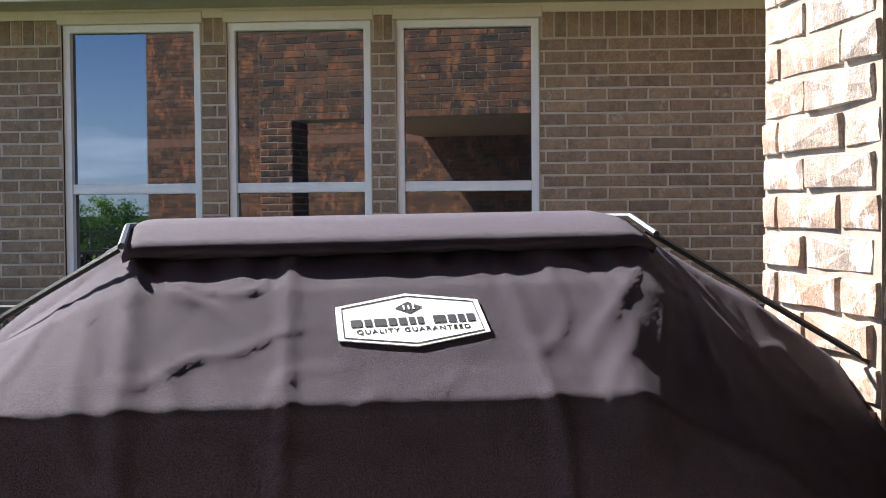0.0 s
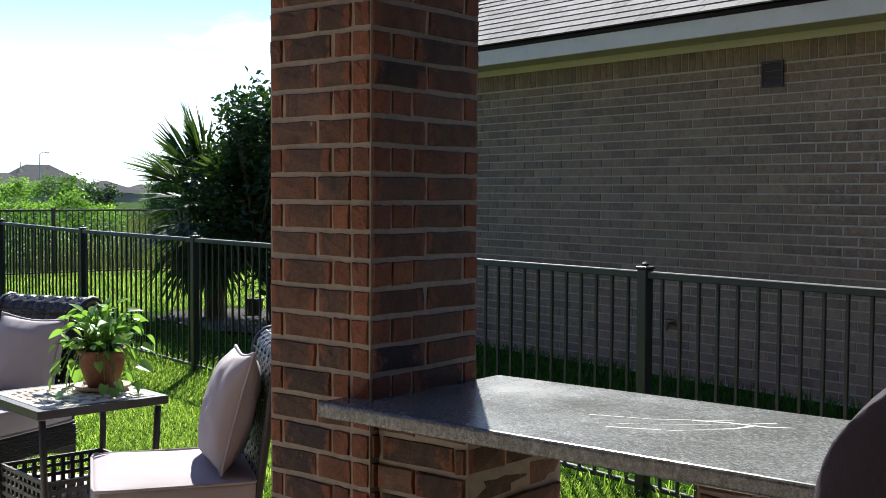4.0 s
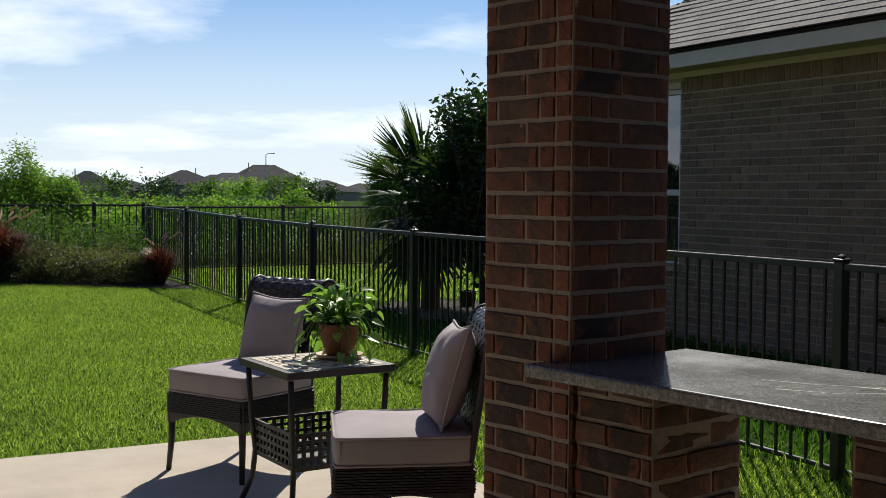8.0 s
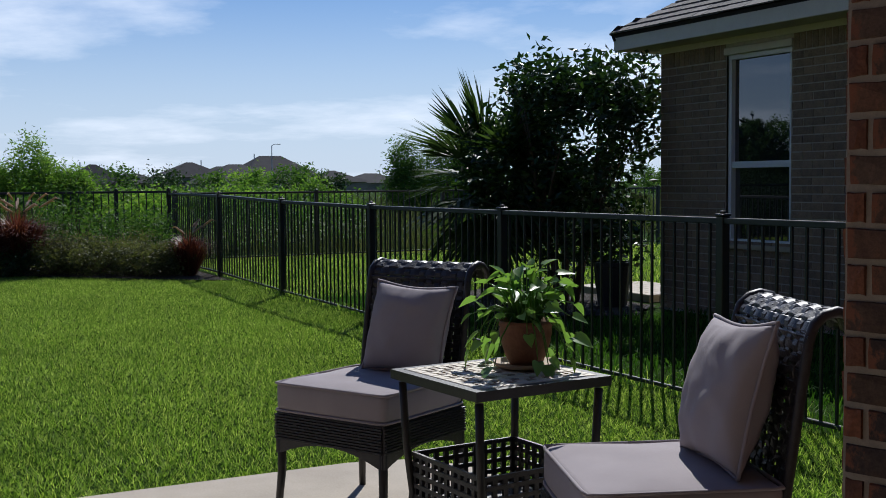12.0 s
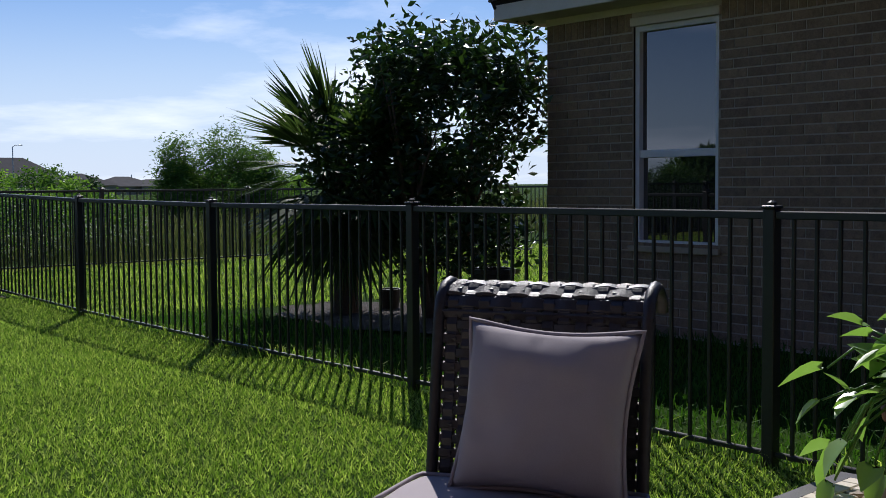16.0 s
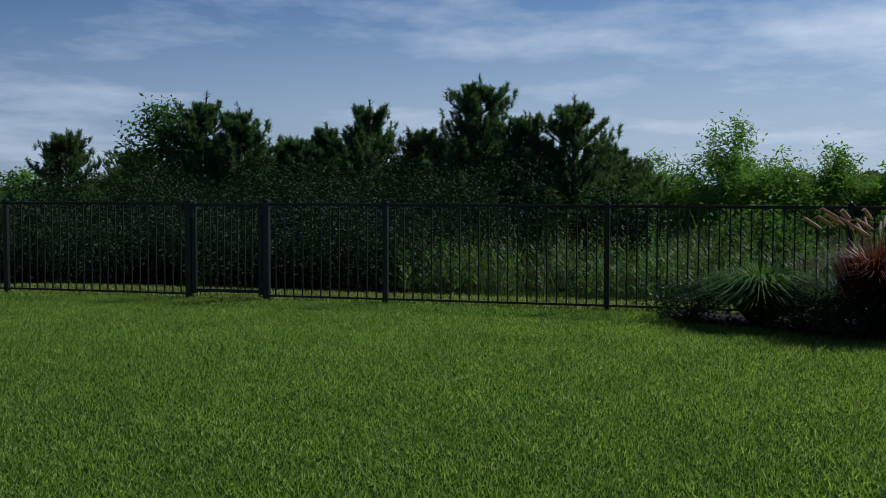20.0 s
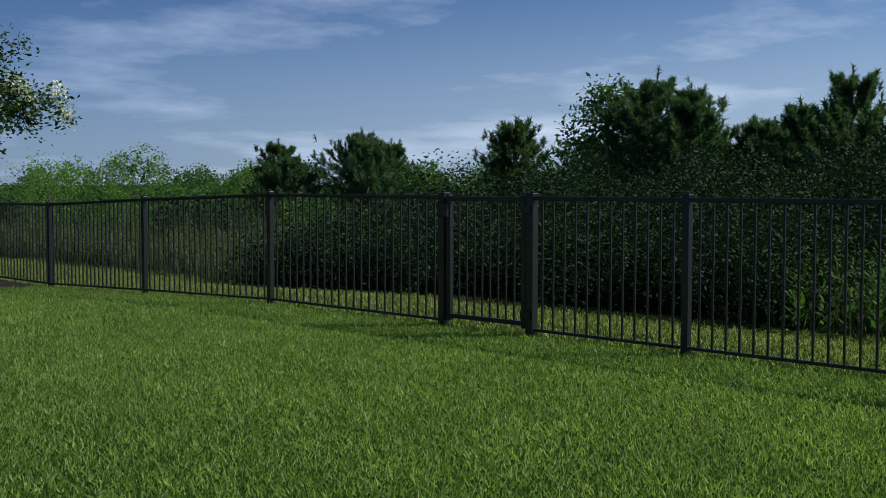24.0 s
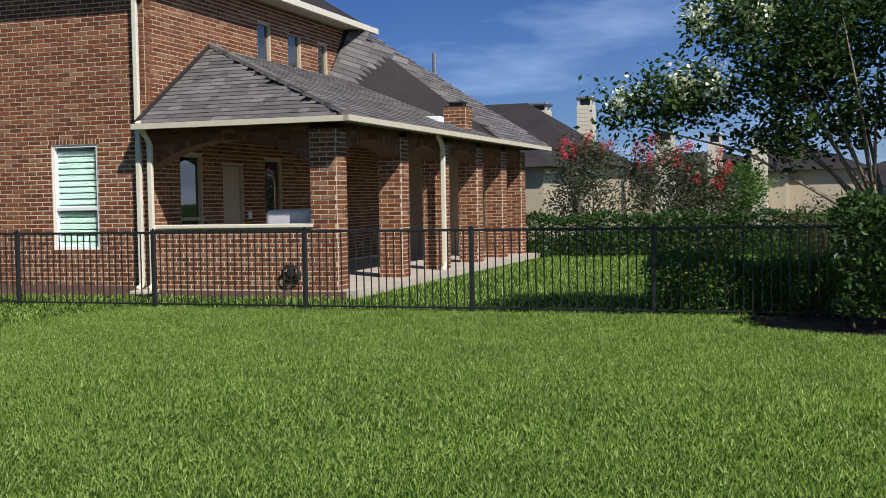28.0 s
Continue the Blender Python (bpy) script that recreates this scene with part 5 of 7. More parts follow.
for x, y, h, r, mt in [(-33.8, -50.5, 3.1, 2.1, M_WILLOW), (-35.0, -45.1, 3.4, 2.0, M_WILLOW), (-35.0, -47.4, 2.6, 1.5, M_BUSH), (-35.6, -42.2, 2.0, 1.5, M_BUSH), (-35.2, -39.7, 2.4, 0.7, M_BUSH), (-30.0, -20.4, 2.3, 0.6, M_BUSH), (-33.2, -34.6, 1.9, 1.5, M_BUSH), (-26.5, -3.2, 1.4, 0.9, M_SHADELEAF), (-26.5, -0.6, 1.2, 0.8, M_BUSH), (-26.5, 2.0, 1.2, 0.9, M_BUSH), (-27, 4.8, 1.2, 0.9, M_WILLOW), (-29, 8.5, 1.25, 1.2, M_BUSH), (-28, 6.6, 1.3, 1.1, M_BUSH), (-31, 11, 1.3, 1.3, M_BUSH), (-28, -22.5, 1.3, 1.3, M_BUSH), (-27, -26, 1.2, 1.4, M_SHADELEAF), (-26, -30, 1.2, 1.5, M_BUSH), (-24, -33.5, 1.3, 1.4, M_SHADELEAF), (-29, -31.5, 1.6, 1.4, M_BUSH), (-34.5, -37.0, 1.8, 1.4, M_BUSH), (-40, -30, 2.2, 2.2, M_BUSH), (-44, -36, 2.4, 2.4, M_WILLOW), (-46, -27, 2.5, 2.4, M_BUSH), (-42, -22, 2.2, 2.2, M_WILLOW), (-38, -40, 2.2, 2.0, M_BUSH), (-38, 9.5, 1.2, 1.0, M_WILLOW), (-39, 7.0, 1.3, 1.0, M_BUSH)]:
    tree("wild_bush", "leafy wild bush at the edge of the meadow", x, y, [(0, 0, h * 0.55, r * 0.9, r, h * 0.45), (0, 0.2, h * 0.35, r, r, h * 0.35)], mt, 130, 30, 0.12, 0.16, trunk_r=0.04, category="bush", group="meadow bushes")

far_g = random.Random(21)
FAR_TREES = [(-96 - 46 * far_g.random(), -6 + 3.6 * k + far_g.uniform(-1, 1), far_g.uniform(2.0, 3.4)) for k in range(30)]
FAR_TREES += [(-112 + 3.4 * k + far_g.uniform(-1, 1), -58 - 2.5 * k + far_g.uniform(-4, 4), far_g.uniform(2.8, 4.4)) for k in range(27)]
FAR_TREES += [(-100 + far_g.uniform(-8, 8), -52 + 2.4 * k, far_g.uniform(2.4, 3.2)) for k in range(18)]
for k, (x, y, h) in enumerate(FAR_TREES):
    r = h * far_g.uniform(0.55, 0.85)
    tree("distant_tree", "rounded green tree far beyond the meadow", x, y, [(0, 0, h * 0.55, r, r, h * 0.45), (0.3 * r, 0.5 * r, h * 0.75, r * 0.5, r * 0.5, h * 0.28)], (M_BUSH, M_HEDGE, M_WILLOW, M_BUSH)[k % 4], 60, 16, 0.34, 0.3, trunk_r=0.12, limbs=3, group="far tree line")

# neighbour side yard: palm, glossy tree, pots, boards
tree("magnolia_tree", "dark glossy-leaved small tree at the house corner", -10.55, 5.75, [(0, 0.2, 1.85, 1.0, 0.85, 0.85), (0.25, 0.6, 2.4, 0.5, 0.45, 0.5), (0.0, -0.3, 2.35, 0.6, 0.45, 0.42), (-0.4, -0.3, 1.4, 0.75, 0.6, 0.65), (-0.85, -0.3, 1.6, 0.6, 0.5, 0.75), (0.1, 0.2, 0.9, 0.8, 0.7, 0.55)], M_DARKLEAF, 680, 18, 0.1, 0.09, trunk_r=0.05, stems=3, limbs=26, aspect=0.5)
pz = ground_z(-11.3, 5.0)
palm = thing("palm_tree", "fan palm with stiff spiky fronds", "palm", loc=(-11.42, 5.33, pz))
part("trunk", tube([(0, 0, -0.1), (0.02, 0, 0.6), (0, 0, 1.5)], [0.13, 0.12, 0.1], 10), M_BARK, palm)
gp_ = random.Random(5)
for k in range(38):
    a, e = k * 2.4, gp_.uniform(-1.25, 1.4)
    d = Vector((math.cos(a) * math.cos(e), math.sin(a) * math.cos(e), math.sin(e)))
    s0 = Vector((0, 0, 1.4))
    hub = s0 + d * gp_.uniform(0.45, 0.62)
    side = d.cross(Vector((0, 0, 1))).normalized()
    nrm = side.cross(d)
    fr = part("frond", tube([s0, hub], [0.012, 0.008], 5), M_PALM, palm)
    vs, fs = [], []
    for j in range(26):
        b = -1.25 + 2.5 * j / 25
        q = (d * math.cos(b) + side * math.sin(b) + nrm * gp_.uniform(-.08, .08)).normalized()
        L = gp_.uniform(0.72, 0.92) * (1 - 0.25 * abs(b))
        w = (side * math.cos(b) - d * math.sin(b)) * 0.026
        i0 = len(vs)
        bend = Vector((0, 0, -0.06 * L))
        vs += [hub, hub + q * L * .5 + w + nrm * 0.01, hub + q * L + bend, hub + q * L * .5 - w + nrm * 0.01]
        fs.append((i0, i0 + 1, i0 + 2, i0 + 3))
    part("fan", np_mesh("fan", vs, fs), M_PALM, fr)
for x, y, r, h in ((-9.95, 5.95, 0.2, 0.5), (-11.45, 5.9, 0.11, 0.22)):
    p = thing("garden_pot", "dark round garden pot on the mulch", "pot", "side yard pots", loc=(x, y, ground_z(x, y)))
    part("pot", lathe([(r * 0.75, 0), (r * 0.95, h * 0.6), (r, h * 0.9), (r * 1.06, h * 0.92), (r * 1.06, h), (r * 0.9, h), (r * 0.88, h * 0.9)], 20), M_STEEL, p)
    part("soil", lathe([(r * 0.86, h * 0.88), (r * 0.86, h * 0.91)], 16), M_MULCH, p)
deck = thing("wooden_boards", "pale wooden boards laid beside the house corner", "decking", loc=(-10.9, 7.1, ground_z(-10.9, 7)))
for k in range(7):
    part("board", bev_box(-0.75, 0.75, k * 0.15 - 0.5, k * 0.15 - 0.36, 0.0, 0.09, 0.006, 1), M_PAVER, deck)
bm = bmesh.new()
ring = [bm.verts.new((-10.8 + math.cos(k * math.tau / 28) * (1.6 + 0.15 * math.sin(k * 2.1)), 5.55 + math.sin(k * math.tau / 28) * (0.95 + 0.1 * math.cos(k * 1.7)), 0.055)) for k in range(28)]
bm.faces.new(ring)
tagged(part("mulch_bed", bm, M_MULCH), "dark mulch bed round the palm in the side yard", "mulch", kind="structure")

# corner bed of our yard
bm = bmesh.new()
ring = [(bed_edge(v), v) for v in np.linspace(-1.35, 3.2, 24)] + [(-18.36, 3.2), (-18.38, 2.4), (-18.4, 0.5), (-18.4, -1.35)]
bm.faces.new([bm.verts.new((float(x), float(v), ground_z(float(x), float(v)) + 0.02)) for x, v in ring])
bmesh.ops.triangulate(bm, faces=bm.faces[:])
tagged(part("mulch_bed", bm, M_MULCH), "dark mulch planting bed in the fence corner", "mulch", kind="structure")


def shrub(name, label, x, y, r, h, mat, clumps, per, leaf, spread, aspect=0.45, up=0.4, ry=None, group="bed plants"):
    t = thing(name, label, "shrub", group, loc=(x, y, ground_z(x, y)))
    pts, cen = clump_points([(0, 0, h * 0.5, r, ry or r, h * 0.5)], clumps, per, spread, 0.45)
    pts[:, 2] = np.maximum(pts[:, 2], 0.03)
    part("stem_thicket", limb_mesh([([(0, 0, 0), tuple(np.array(c) * (0.5, 0.5, 0.55)), tuple(c)], [0.012, 0.008, 0.003]) for c in cen[:14]]), M_BARK, t)
    part("foliage", leaf_quads("foliage", pts, leaf, aspect, up), mat, t)
    return t


def tuft(name, label, x, y, r, h, mat, n, w, lean=0.8, plumes=0):
    t = thing(name, label, "ornamental grass", "bed plants", loc=(x, y, ground_z(x, y)))
    a, q = rng.uniform(0, math.tau, n), rng.uniform(0, 1, n) ** 0.6
    L = h * rng.uniform(0.6, 1.15, n)
    out = q * r
    b = np.stack([np.cos(a) * 0.08 * q, np.sin(a) * 0.08 * q, np.zeros(n)], 1)
    m = b + np.stack([np.cos(a) * out * .45, np.sin(a) * out * .45, L * .7], 1)
    e = b + np.stack([np.cos(a) * out * 1.1, np.sin(a) * out * 1.1, L * (1 - 0.35 * q * lean)], 1)
    s = np.stack([-np.sin(a), np.cos(a), np.zeros(n)], 1) * w / 2
    v = np.stack([b - s, b + s, m + s, m - s, e], 1).reshape(-1, 3)
    f = (np.array([[0, 1, 2], [0, 2, 3], [3, 2, 4]])[None] + (np.arange(n) * 5)[:, None, None]).reshape(-1, 3)
    part("leaf_tuft", np_mesh("leaf_tuft", v, f), mat, t)
    g = random.Random(int(x * 10))
    for k in range(plumes):
        aa, o = g.uniform(0, math.tau), g.uniform(0.1, 0.8) * r
        d = Vector((math.cos(aa) * o, math.sin(aa) * o, h * g.uniform(1.0, 1.2)))
        d2 = d + Vector((math.cos(aa), math.sin(aa), 0.6)) * 0.12
        st = part("plume", tube([(0, 0, 0), d * 0.55 + Vector((0, 0, 0.1)), d], [0.003, 0.003, 0.002], 4), M_PLUME, t)
        part("plume_head", tube([d - (d2 - d) * 0.4, d, d2, d2 + Vector((math.cos(aa), math.sin(aa), -0.4)) * 0.05], [0.006, 0.017, 0.014, 0.003], 6), M_PLUME, st)
    return t


tuft("fountain_grass", "burgundy fountain grass with pale plumes in the bed", -17.15, 0.8, 0.78, 0.92, M_REDGRASS, 1700, 0.012, lean=1.0, plumes=22)
tuft("fountain_grass", "small reddish grass clump at the bed corner", -15.75, 2.9, 0.46, 0.62, M_REDGRASS, 700, 0.01, plumes=5)
tuft("strap_leaf_plant", "green arching strap-leaved plant in the bed", -17.55, -0.25, 0.82, 0.68, M_BUSH, 1100, 0.02, lean=1.5)
for x, y, r, h in ((-16.75, 1.2, 0.42, 0.5), (-16.4, 1.75, 0.45, 0.5), (-16.0, 2.3, 0.42, 0.48), (-15.9, 2.7, 0.35, 0.42), (-16.9, 1.6, 0.4, 0.55), (-16.5, 2.3, 0.4, 0.55)):
    shrub("low_shrub", "low olive-green flowering shrub at the bed edge", x, y, r, h, M_GREYSHRUB, 120, 24, 0.05, 0.06)
for x, y, r, h in ((-17.2, 0.2, 0.42, 0.36), (-16.85, 0.6, 0.42, 0.34), (-17.7, -0.95, 0.5, 0.4)):
    shrub("round_shrub", "small dark rounded shrub on the mulch", x, y, r, h, M_DARKLEAF, 90, 24, 0.045, 0.05)
for x, y, r, h in ((-17.9, 1.8, 0.45, 1.1), (-17.8, 2.4, 0.45, 0.9), (-17.9, 1.35, 0.35, 0.95), (-17.6, 2.85, 0.4, 0.8)):
    shrub("rose_bush", "leggy green shrub against the back fence", x, y, r, h, M_BUSH, 80, 22, 0.06, 0.1)

# far corner: hedge, white myrtle, low hedges outside the fence
def hedge(name, label, p, q, width, height, mat, dens, leaf, group="hedges", gap=0.0):
    p, q = Vector(p), Vector(q)
    d = q - p
    L = d.length
    t = thing(name, label, "hedge", group, m=pose(p.x, p.y, ground_z(*p), 0, 0, math.degrees(math.atan2(d.y, d.x))))
    n = int(dens * (L * width + 2 * (L + width) * height))
    a, b, c = rng.uniform(0, L, n), rng.uniform(-width / 2, width / 2, n), rng.uniform(gap, height, n)
    side = rng.integers(0, 3, n)
    wob = np.sin(a * 3.1) * 0.07 + np.sin(a * 7.7 + 1) * 0.04 + rng.normal(size=n) * 0.05
    b = np.where(side == 0, -width / 2 - wob, np.where(side == 1, width / 2 + wob, b))
    c = np.where(side == 2, height + wob * 0.9, c)
    a = np.where(rng.uniform(size=n) < 0.06, rng.choice([0.0, L], n) + wob, a)
    core = part("stem_thicket", limb_mesh([([(s, 0, 0), (s + random.uniform(-.15, .15), random.uniform(-.1, .1), height * 0.5), (s + random.uniform(-.3, .3), random.uniform(-.25, .25), height * 0.9)], [0.02, 0.014, 0.006]) for s in np.arange(0.1, L, 0.22)]), M_BARK, t)
    inner = rng.uniform(size=(n // 3, 3)) * (L, width * 0.85, height - gap) + (0, -width * 0.42, gap)
    part("foliage", leaf_quads("foliage", np.concatenate([np.stack([a, b, c], 1), inner]), leaf, 0.5, 0.4), mat, t)
    return t


hedge("hedge", "tall clipped glossy hedge in the yard corner", (-15.3, -16.2), (-17.35, -15.8), 1.0, 1.36, M_HEDGE, 700, 0.085, gap=0.22)
bm = bmesh.new()
bm.faces.new([bm.verts.new((x, v, ground_z(x, v) + 0.012)) for x, v in ((-14.2, -17.4), (-14.3, -16.4), (-14.5, -16.05), (-15.21, -15.64), (-16.4, -15.34), (-17.6, -15.24), (-18.0, -15.3), (-18.0, -17.3), (-15.6, -17.38))])
tagged(part("mulch_bed", bm, M_MULCH), "dark mulch under the corner hedge", "mulch", kind="structure")
tree("crape_myrtle", "spreading tree with white blossom clusters over the hedge", -15.9, -16.95, [(0.9, 0.2, 3.1, 1.5, 1.2, 0.7), (-1.1, 0.3, 3.0, 1.4, 1.1, 0.7), (0, 0, 3.9, 1.8, 1.4, 0.7), (2.3, 0.4, 2.75, 1.1, 0.8, 0.35), (-2.2, 0.2, 2.6, 1.0, 0.8, 0.4), (1.6, 0, 3.6, 1.0, 0.9, 0.5), (-1.6, 0, 3.5, 1.0, 0.9, 0.5), (0.3, 0.1, 2.5, 0.9, 0.9, 0.3), (1.2, 0, 2.25, 1.0, 0.8, 0.3), (-1.3, 0, 2.2, 1.0, 0.8, 0.3), (2.9, 0.4, 2.5, 0.5, 0.4, 0.2)], M_MYRTLE, 620, 56, 0.085, 0.12, trunk_r=0.06, stems=4, bark=M_BARK_PALE, limbs=16, shell=0.2, flowers=(M_WFLOWER, 38, 0.12, 0.6))
hedge("low_hedge", "dark low clipped hedge outside the side fence", (-12.85, -17.98), (-16.0, -18.0), 0.8, 0.66, M_BUSH, 1300, 0.065)
shrub("golden_shrub", "yellow-green clipped shrub behind the low hedge", -14.48, -19.03, 0.75, 0.95, M_WILLOW, 150, 26, 0.05, 0.08, group="hedges")
for x, y, r, h in ((-15.05, -19.76, 0.8, 1.35), (-16.2, -19.6, 0.8, 1.3), (-15.4, -21.05, 0.7, 1.5)):
    shrub("grey_shrub", "grey-green feathery shrub beyond the hedge", x, y, r, h, M_GREYSHRUB, 150, 26, 0.06, 0.1, group="hedges")
hedge("hedge", "long clipped hedge at the end of the neighbour lawn", (-7.0, -31.6), (-15.9, -33.0), 1.0, 1.0, M_HEDGE, 420, 0.11)
for x, y, h, r in ((-8.27, -35.4, 3.4, 1.15), (-10.43, -36.4, 3.3, 1.25), (-11.5, -36.8, 2.9, 1.0)):
    tree("red_crape_myrtle", "bronze-leaved tree with red blossom tips", x, y, [(0, 0, h * 0.72, r * 0.9, r * 0.9, h * 0.24), (0.1, 0, h * 0.4, r, r, h * 0.3)], M_REDMYRTLE, 170, 28, 0.11, 0.17, trunk_r=0.05, stems=3, limbs=16, group="red myrtles", flowers=(M_RFLOWER, 16, 0.1, 2.5))
tree("round_tree", "small round green tree beyond the long hedge", -12.4, -37.8, [(0, 0, 1.7, 0.85, 0.85, 0.8)], M_BUSH, 120, 28, 0.11, 0.14)

# ---- covered grill ----
grill = thing("covered_grill", "grill under a black fabric cover beside the granite counter", "grill", m=KM)


def cover_top(s):
    return np.interp(s, [1.29, 1.31, 1.35, 1.48, 1.64, 1.68, 2.52, 2.56, 2.76, 2.92, 3.06], [1.1, 1.17, 1.225, 1.335, 1.452, 1.465, 1.475, 1.46, 1.345, 1.235, 1.13])


st = np.unique(np.r_[np.linspace(1.29, 1.36, 6), np.linspace(1.36, 3.0, 164), np.linspace(3.0, 3.06, 4)])
rows_c = []
for s in st:
    zt = float(cover_top(s))
    zl = min(1.235 - 0.13 * min(max((s - 2.42) / 0.25, 0.0), 1.0) - 0.2 * min(max((s - 2.66) / 0.3, 0.0), 1.0), zt - 0.05)
    ctrl = [(-0.30, 0.3), (-0.285, 0.6), (-0.27, 0.9), (-0.26, zl - 0.09), (-0.238, zl - 0.01), (-0.17, zl + (zt - zl) * 0.14), (-0.02, zl + (zt - zl) * 0.6), (0.1, zt - 0.035), (0.12, zt - 0.022), (0.16, zt - 0.008), (0.34, zt), (0.41, zt - 0.03), (0.46, zt - 0.16), (0.48, 0.8), (0.49, 0.3)]
    d = np.cumsum([0] + [math.dist(a, b) for a, b in zip(ctrl, ctrl[1:])])
    q = np.concatenate([np.linspace(d[i], d[i + 1], k, endpoint=False) for i, k in enumerate((3, 4, 5, 6, 5, 16, 14, 2, 2, 5, 3, 3, 4, 3))] + [[d[-1]]])
    rows_c.append([(s, float(np.interp(v, d, [c[0] for c in ctrl])), float(np.interp(v, d, [c[1] for c in ctrl]))) for v in q])
bm = bmesh.new()
grid = []
for i, row in enumerate(rows_c):
    out = []
    for j, (a, b, c) in enumerate(row):
        end = min(a - 1.29, 3.06 - a)
        k = noise.noise(Vector((a * 3.3, b * 3.0, c * 3.3)))
        w = noise.noise(Vector((a * 9.0, b * 6.0, c * 4.0 + 11)))
        fold = math.exp(-((a - 1.68) / 0.02) ** 2) * 0.008 + math.exp(-((a - 1.93 + (1.45 - c) * 0.1) / 0.014) ** 2) * 0.008 + math.exp(-((a - 2.27 - (1.45 - c) * 0.1) / 0.014) ** 2) * 0.007 + math.exp(-((a - 2.54 + (1.45 - c) * 0.5) / 0.06) ** 2) * 0.014
        crease = (abs(noise.noise(Vector((a * 14.0, c * 11.0, 3.0)))) ** 0.5 - 0.5) * 0.010
        calm = 1 - 0.97 * math.exp(-((a - 2.11) / 0.19) ** 4 - ((c - 1.33) / 0.075) ** 4)
        damp = min(1.0, end * 12)
        # creases that run out from the corner of the top, and short wandering ones
        fan = math.atan2(1.46 - c, a - 1.62) if a < 2.1 else math.atan2(1.46 - c, 2.6 - a)
        far = math.hypot(1.46 - c, (a - 1.62) if a < 2.1 else (2.6 - a))
        ray_fold = max(0.0, math.sin(fan * 13 + 2.0 * noise.noise(Vector((a * 5, c * 5, 9))))) ** 5 * 0.0035 * math.exp(-((far - 0.17) / 0.14) ** 2)
        wander = (1 - min(1.0, abs(noise.noise(Vector((a * 6.0 + c * 4.0, c * 9.0 - a * 2.0, 4.0)))) / 0.07)) * 0.0034
        gather = math.sin(a * 62 + 2.5 * noise.noise(Vector((a * 6, 2, 1)))) * 0.006 * math.exp(-((c - 1.425) / 0.035) ** 2) * (1 if b < 0.1 and 1.7 < a < 2.52 else 0)
        off = (ray_fold * 1.6 + wander * 1.3 + gather + k * 0.004 + w * 0.003 + crease * 0.25 + fold * (1 if b < 0.1 else 0)) * damp * calm
        hang = math.sin(a * 17 + c * 2) * 0.013 * max(0.0, 1.1 - c) * damp
        out.append(bm.verts.new((a, b - (off + hang) * (1 if b < 0.2 else -0.6), c + off * 0.5)))
    grid.append(out)
for g1, g2 in zip(grid, grid[1:]):
    for j in range(len(g1) - 1):
        bm.faces.new((g1[j], g2[j], g2[j + 1], g1[j + 1]))
bm.faces.new(grid[0])
bm.faces.new(grid[-1][::-1])
bmesh.ops.triangulate(bm, faces=[f for f in bm.faces if len(f.verts) > 4])
bmesh.ops.recalc_face_normals(bm, faces=bm.faces[:])
cover = part("cover", bm, M_COVER, grill, smooth=True)
# raised top panel whose lip shades the front
bm = bmesh.new()
lip = []
for s in np.linspace(1.66, 2.55, 60):
    zt = float(cover_top(s))
    n1 = noise.noise(Vector((s * 7, 1, 2))) * 0.008
    n2 = noise.noise(Vector((s * 11, 4, 2))) * 0.008
    lip.append([bm.verts.new(p) for p in ((s, 0.065 + n2 * 0.5, zt - 0.043 + n2), (s, 0.048 + n1, zt - 0.031 + n1), (s, 0.1, zt - 0.012), (s, 0.2, zt + 0.012 + n1 * .5), (s, 0.35, zt + 0.022), (s, 0.425, zt - 0.01), (s, 0.43, zt - 0.06))])
for g1, g2 in zip(lip, lip[1:]):
    for j in range(6):
        bm.faces.new((g1[j], g2[j], g2[j + 1], g1[j + 1]))
top_panel = part("top_panel", bm, M_COVER, grill, smooth=True)
sol = top_panel.modifiers.new("thickness", "SOLIDIFY")
sol.thickness = 0.004


def cover_edge(path, r=0.006):
    return part("piping", tube(path, r, 6), M_PIPING, grill)


cover_edge([(1.66, 0.05, 1.445), (1.655, 0.2, 1.475), (1.655, 0.35, 1.475), (1.66, 0.43, 1.42)])
cover_edge([(2.55, 0.05, 1.455), (2.555, 0.2, 1.485), (2.555, 0.35, 1.485), (2.55, 0.43, 1.42)])
cover_edge([(1.655, 0.06, 1.44), (1.48, 0.06, 1.337), (1.36, 0.06, 1.236), (1.305, 0.06, 1.16), (1.286, 0.06, 1.08)])
cover_edge([(2.555, 0.12, 1.462), (2.76, 0.11, 1.342), (2.92, 0.06, 1.24), (3.04, -0.03, 1.15)])
# sewn label with plain printed marks
LM = pose(2.105, -0.087, 1.3298, 35.7, 0, 0) @ pose(0, 0, 0, 0, 0, 3)
bm = bmesh.new()
lw, lh = 0.117, 0.062
shape = [(-lw, -lh * 0.62), (0.0, -lh), (lw, -lh * 0.62), (lw * 0.96, lh * 0.62), (0.0, lh), (-lw * 0.97, lh * 0.6)]
f0 = bm.faces.new([bm.verts.new((x, y, 0)) for x, y in shape])
ex = bmesh.ops.extrude_face_region(bm, geom=[f0])
bmesh.ops.translate(bm, verts=[v for v in ex["geom"] if isinstance(v, bmesh.types.BMVert)], vec=(0, 0, 0.002))
bmesh.ops.recalc_face_normals(bm, faces=bm.faces[:])
label_ob = part("label", bm, M_LABEL, grill, "white sewn label")
label_ob.matrix_local = LM
border = [(x * 0.92, y * 0.89) for x, y in shape]
part("border", tube([(x, y, 0.0022) for x, y in border + border[:1]], 0.0007, 4), M_INK, label_ob)
bm = bmesh.new()
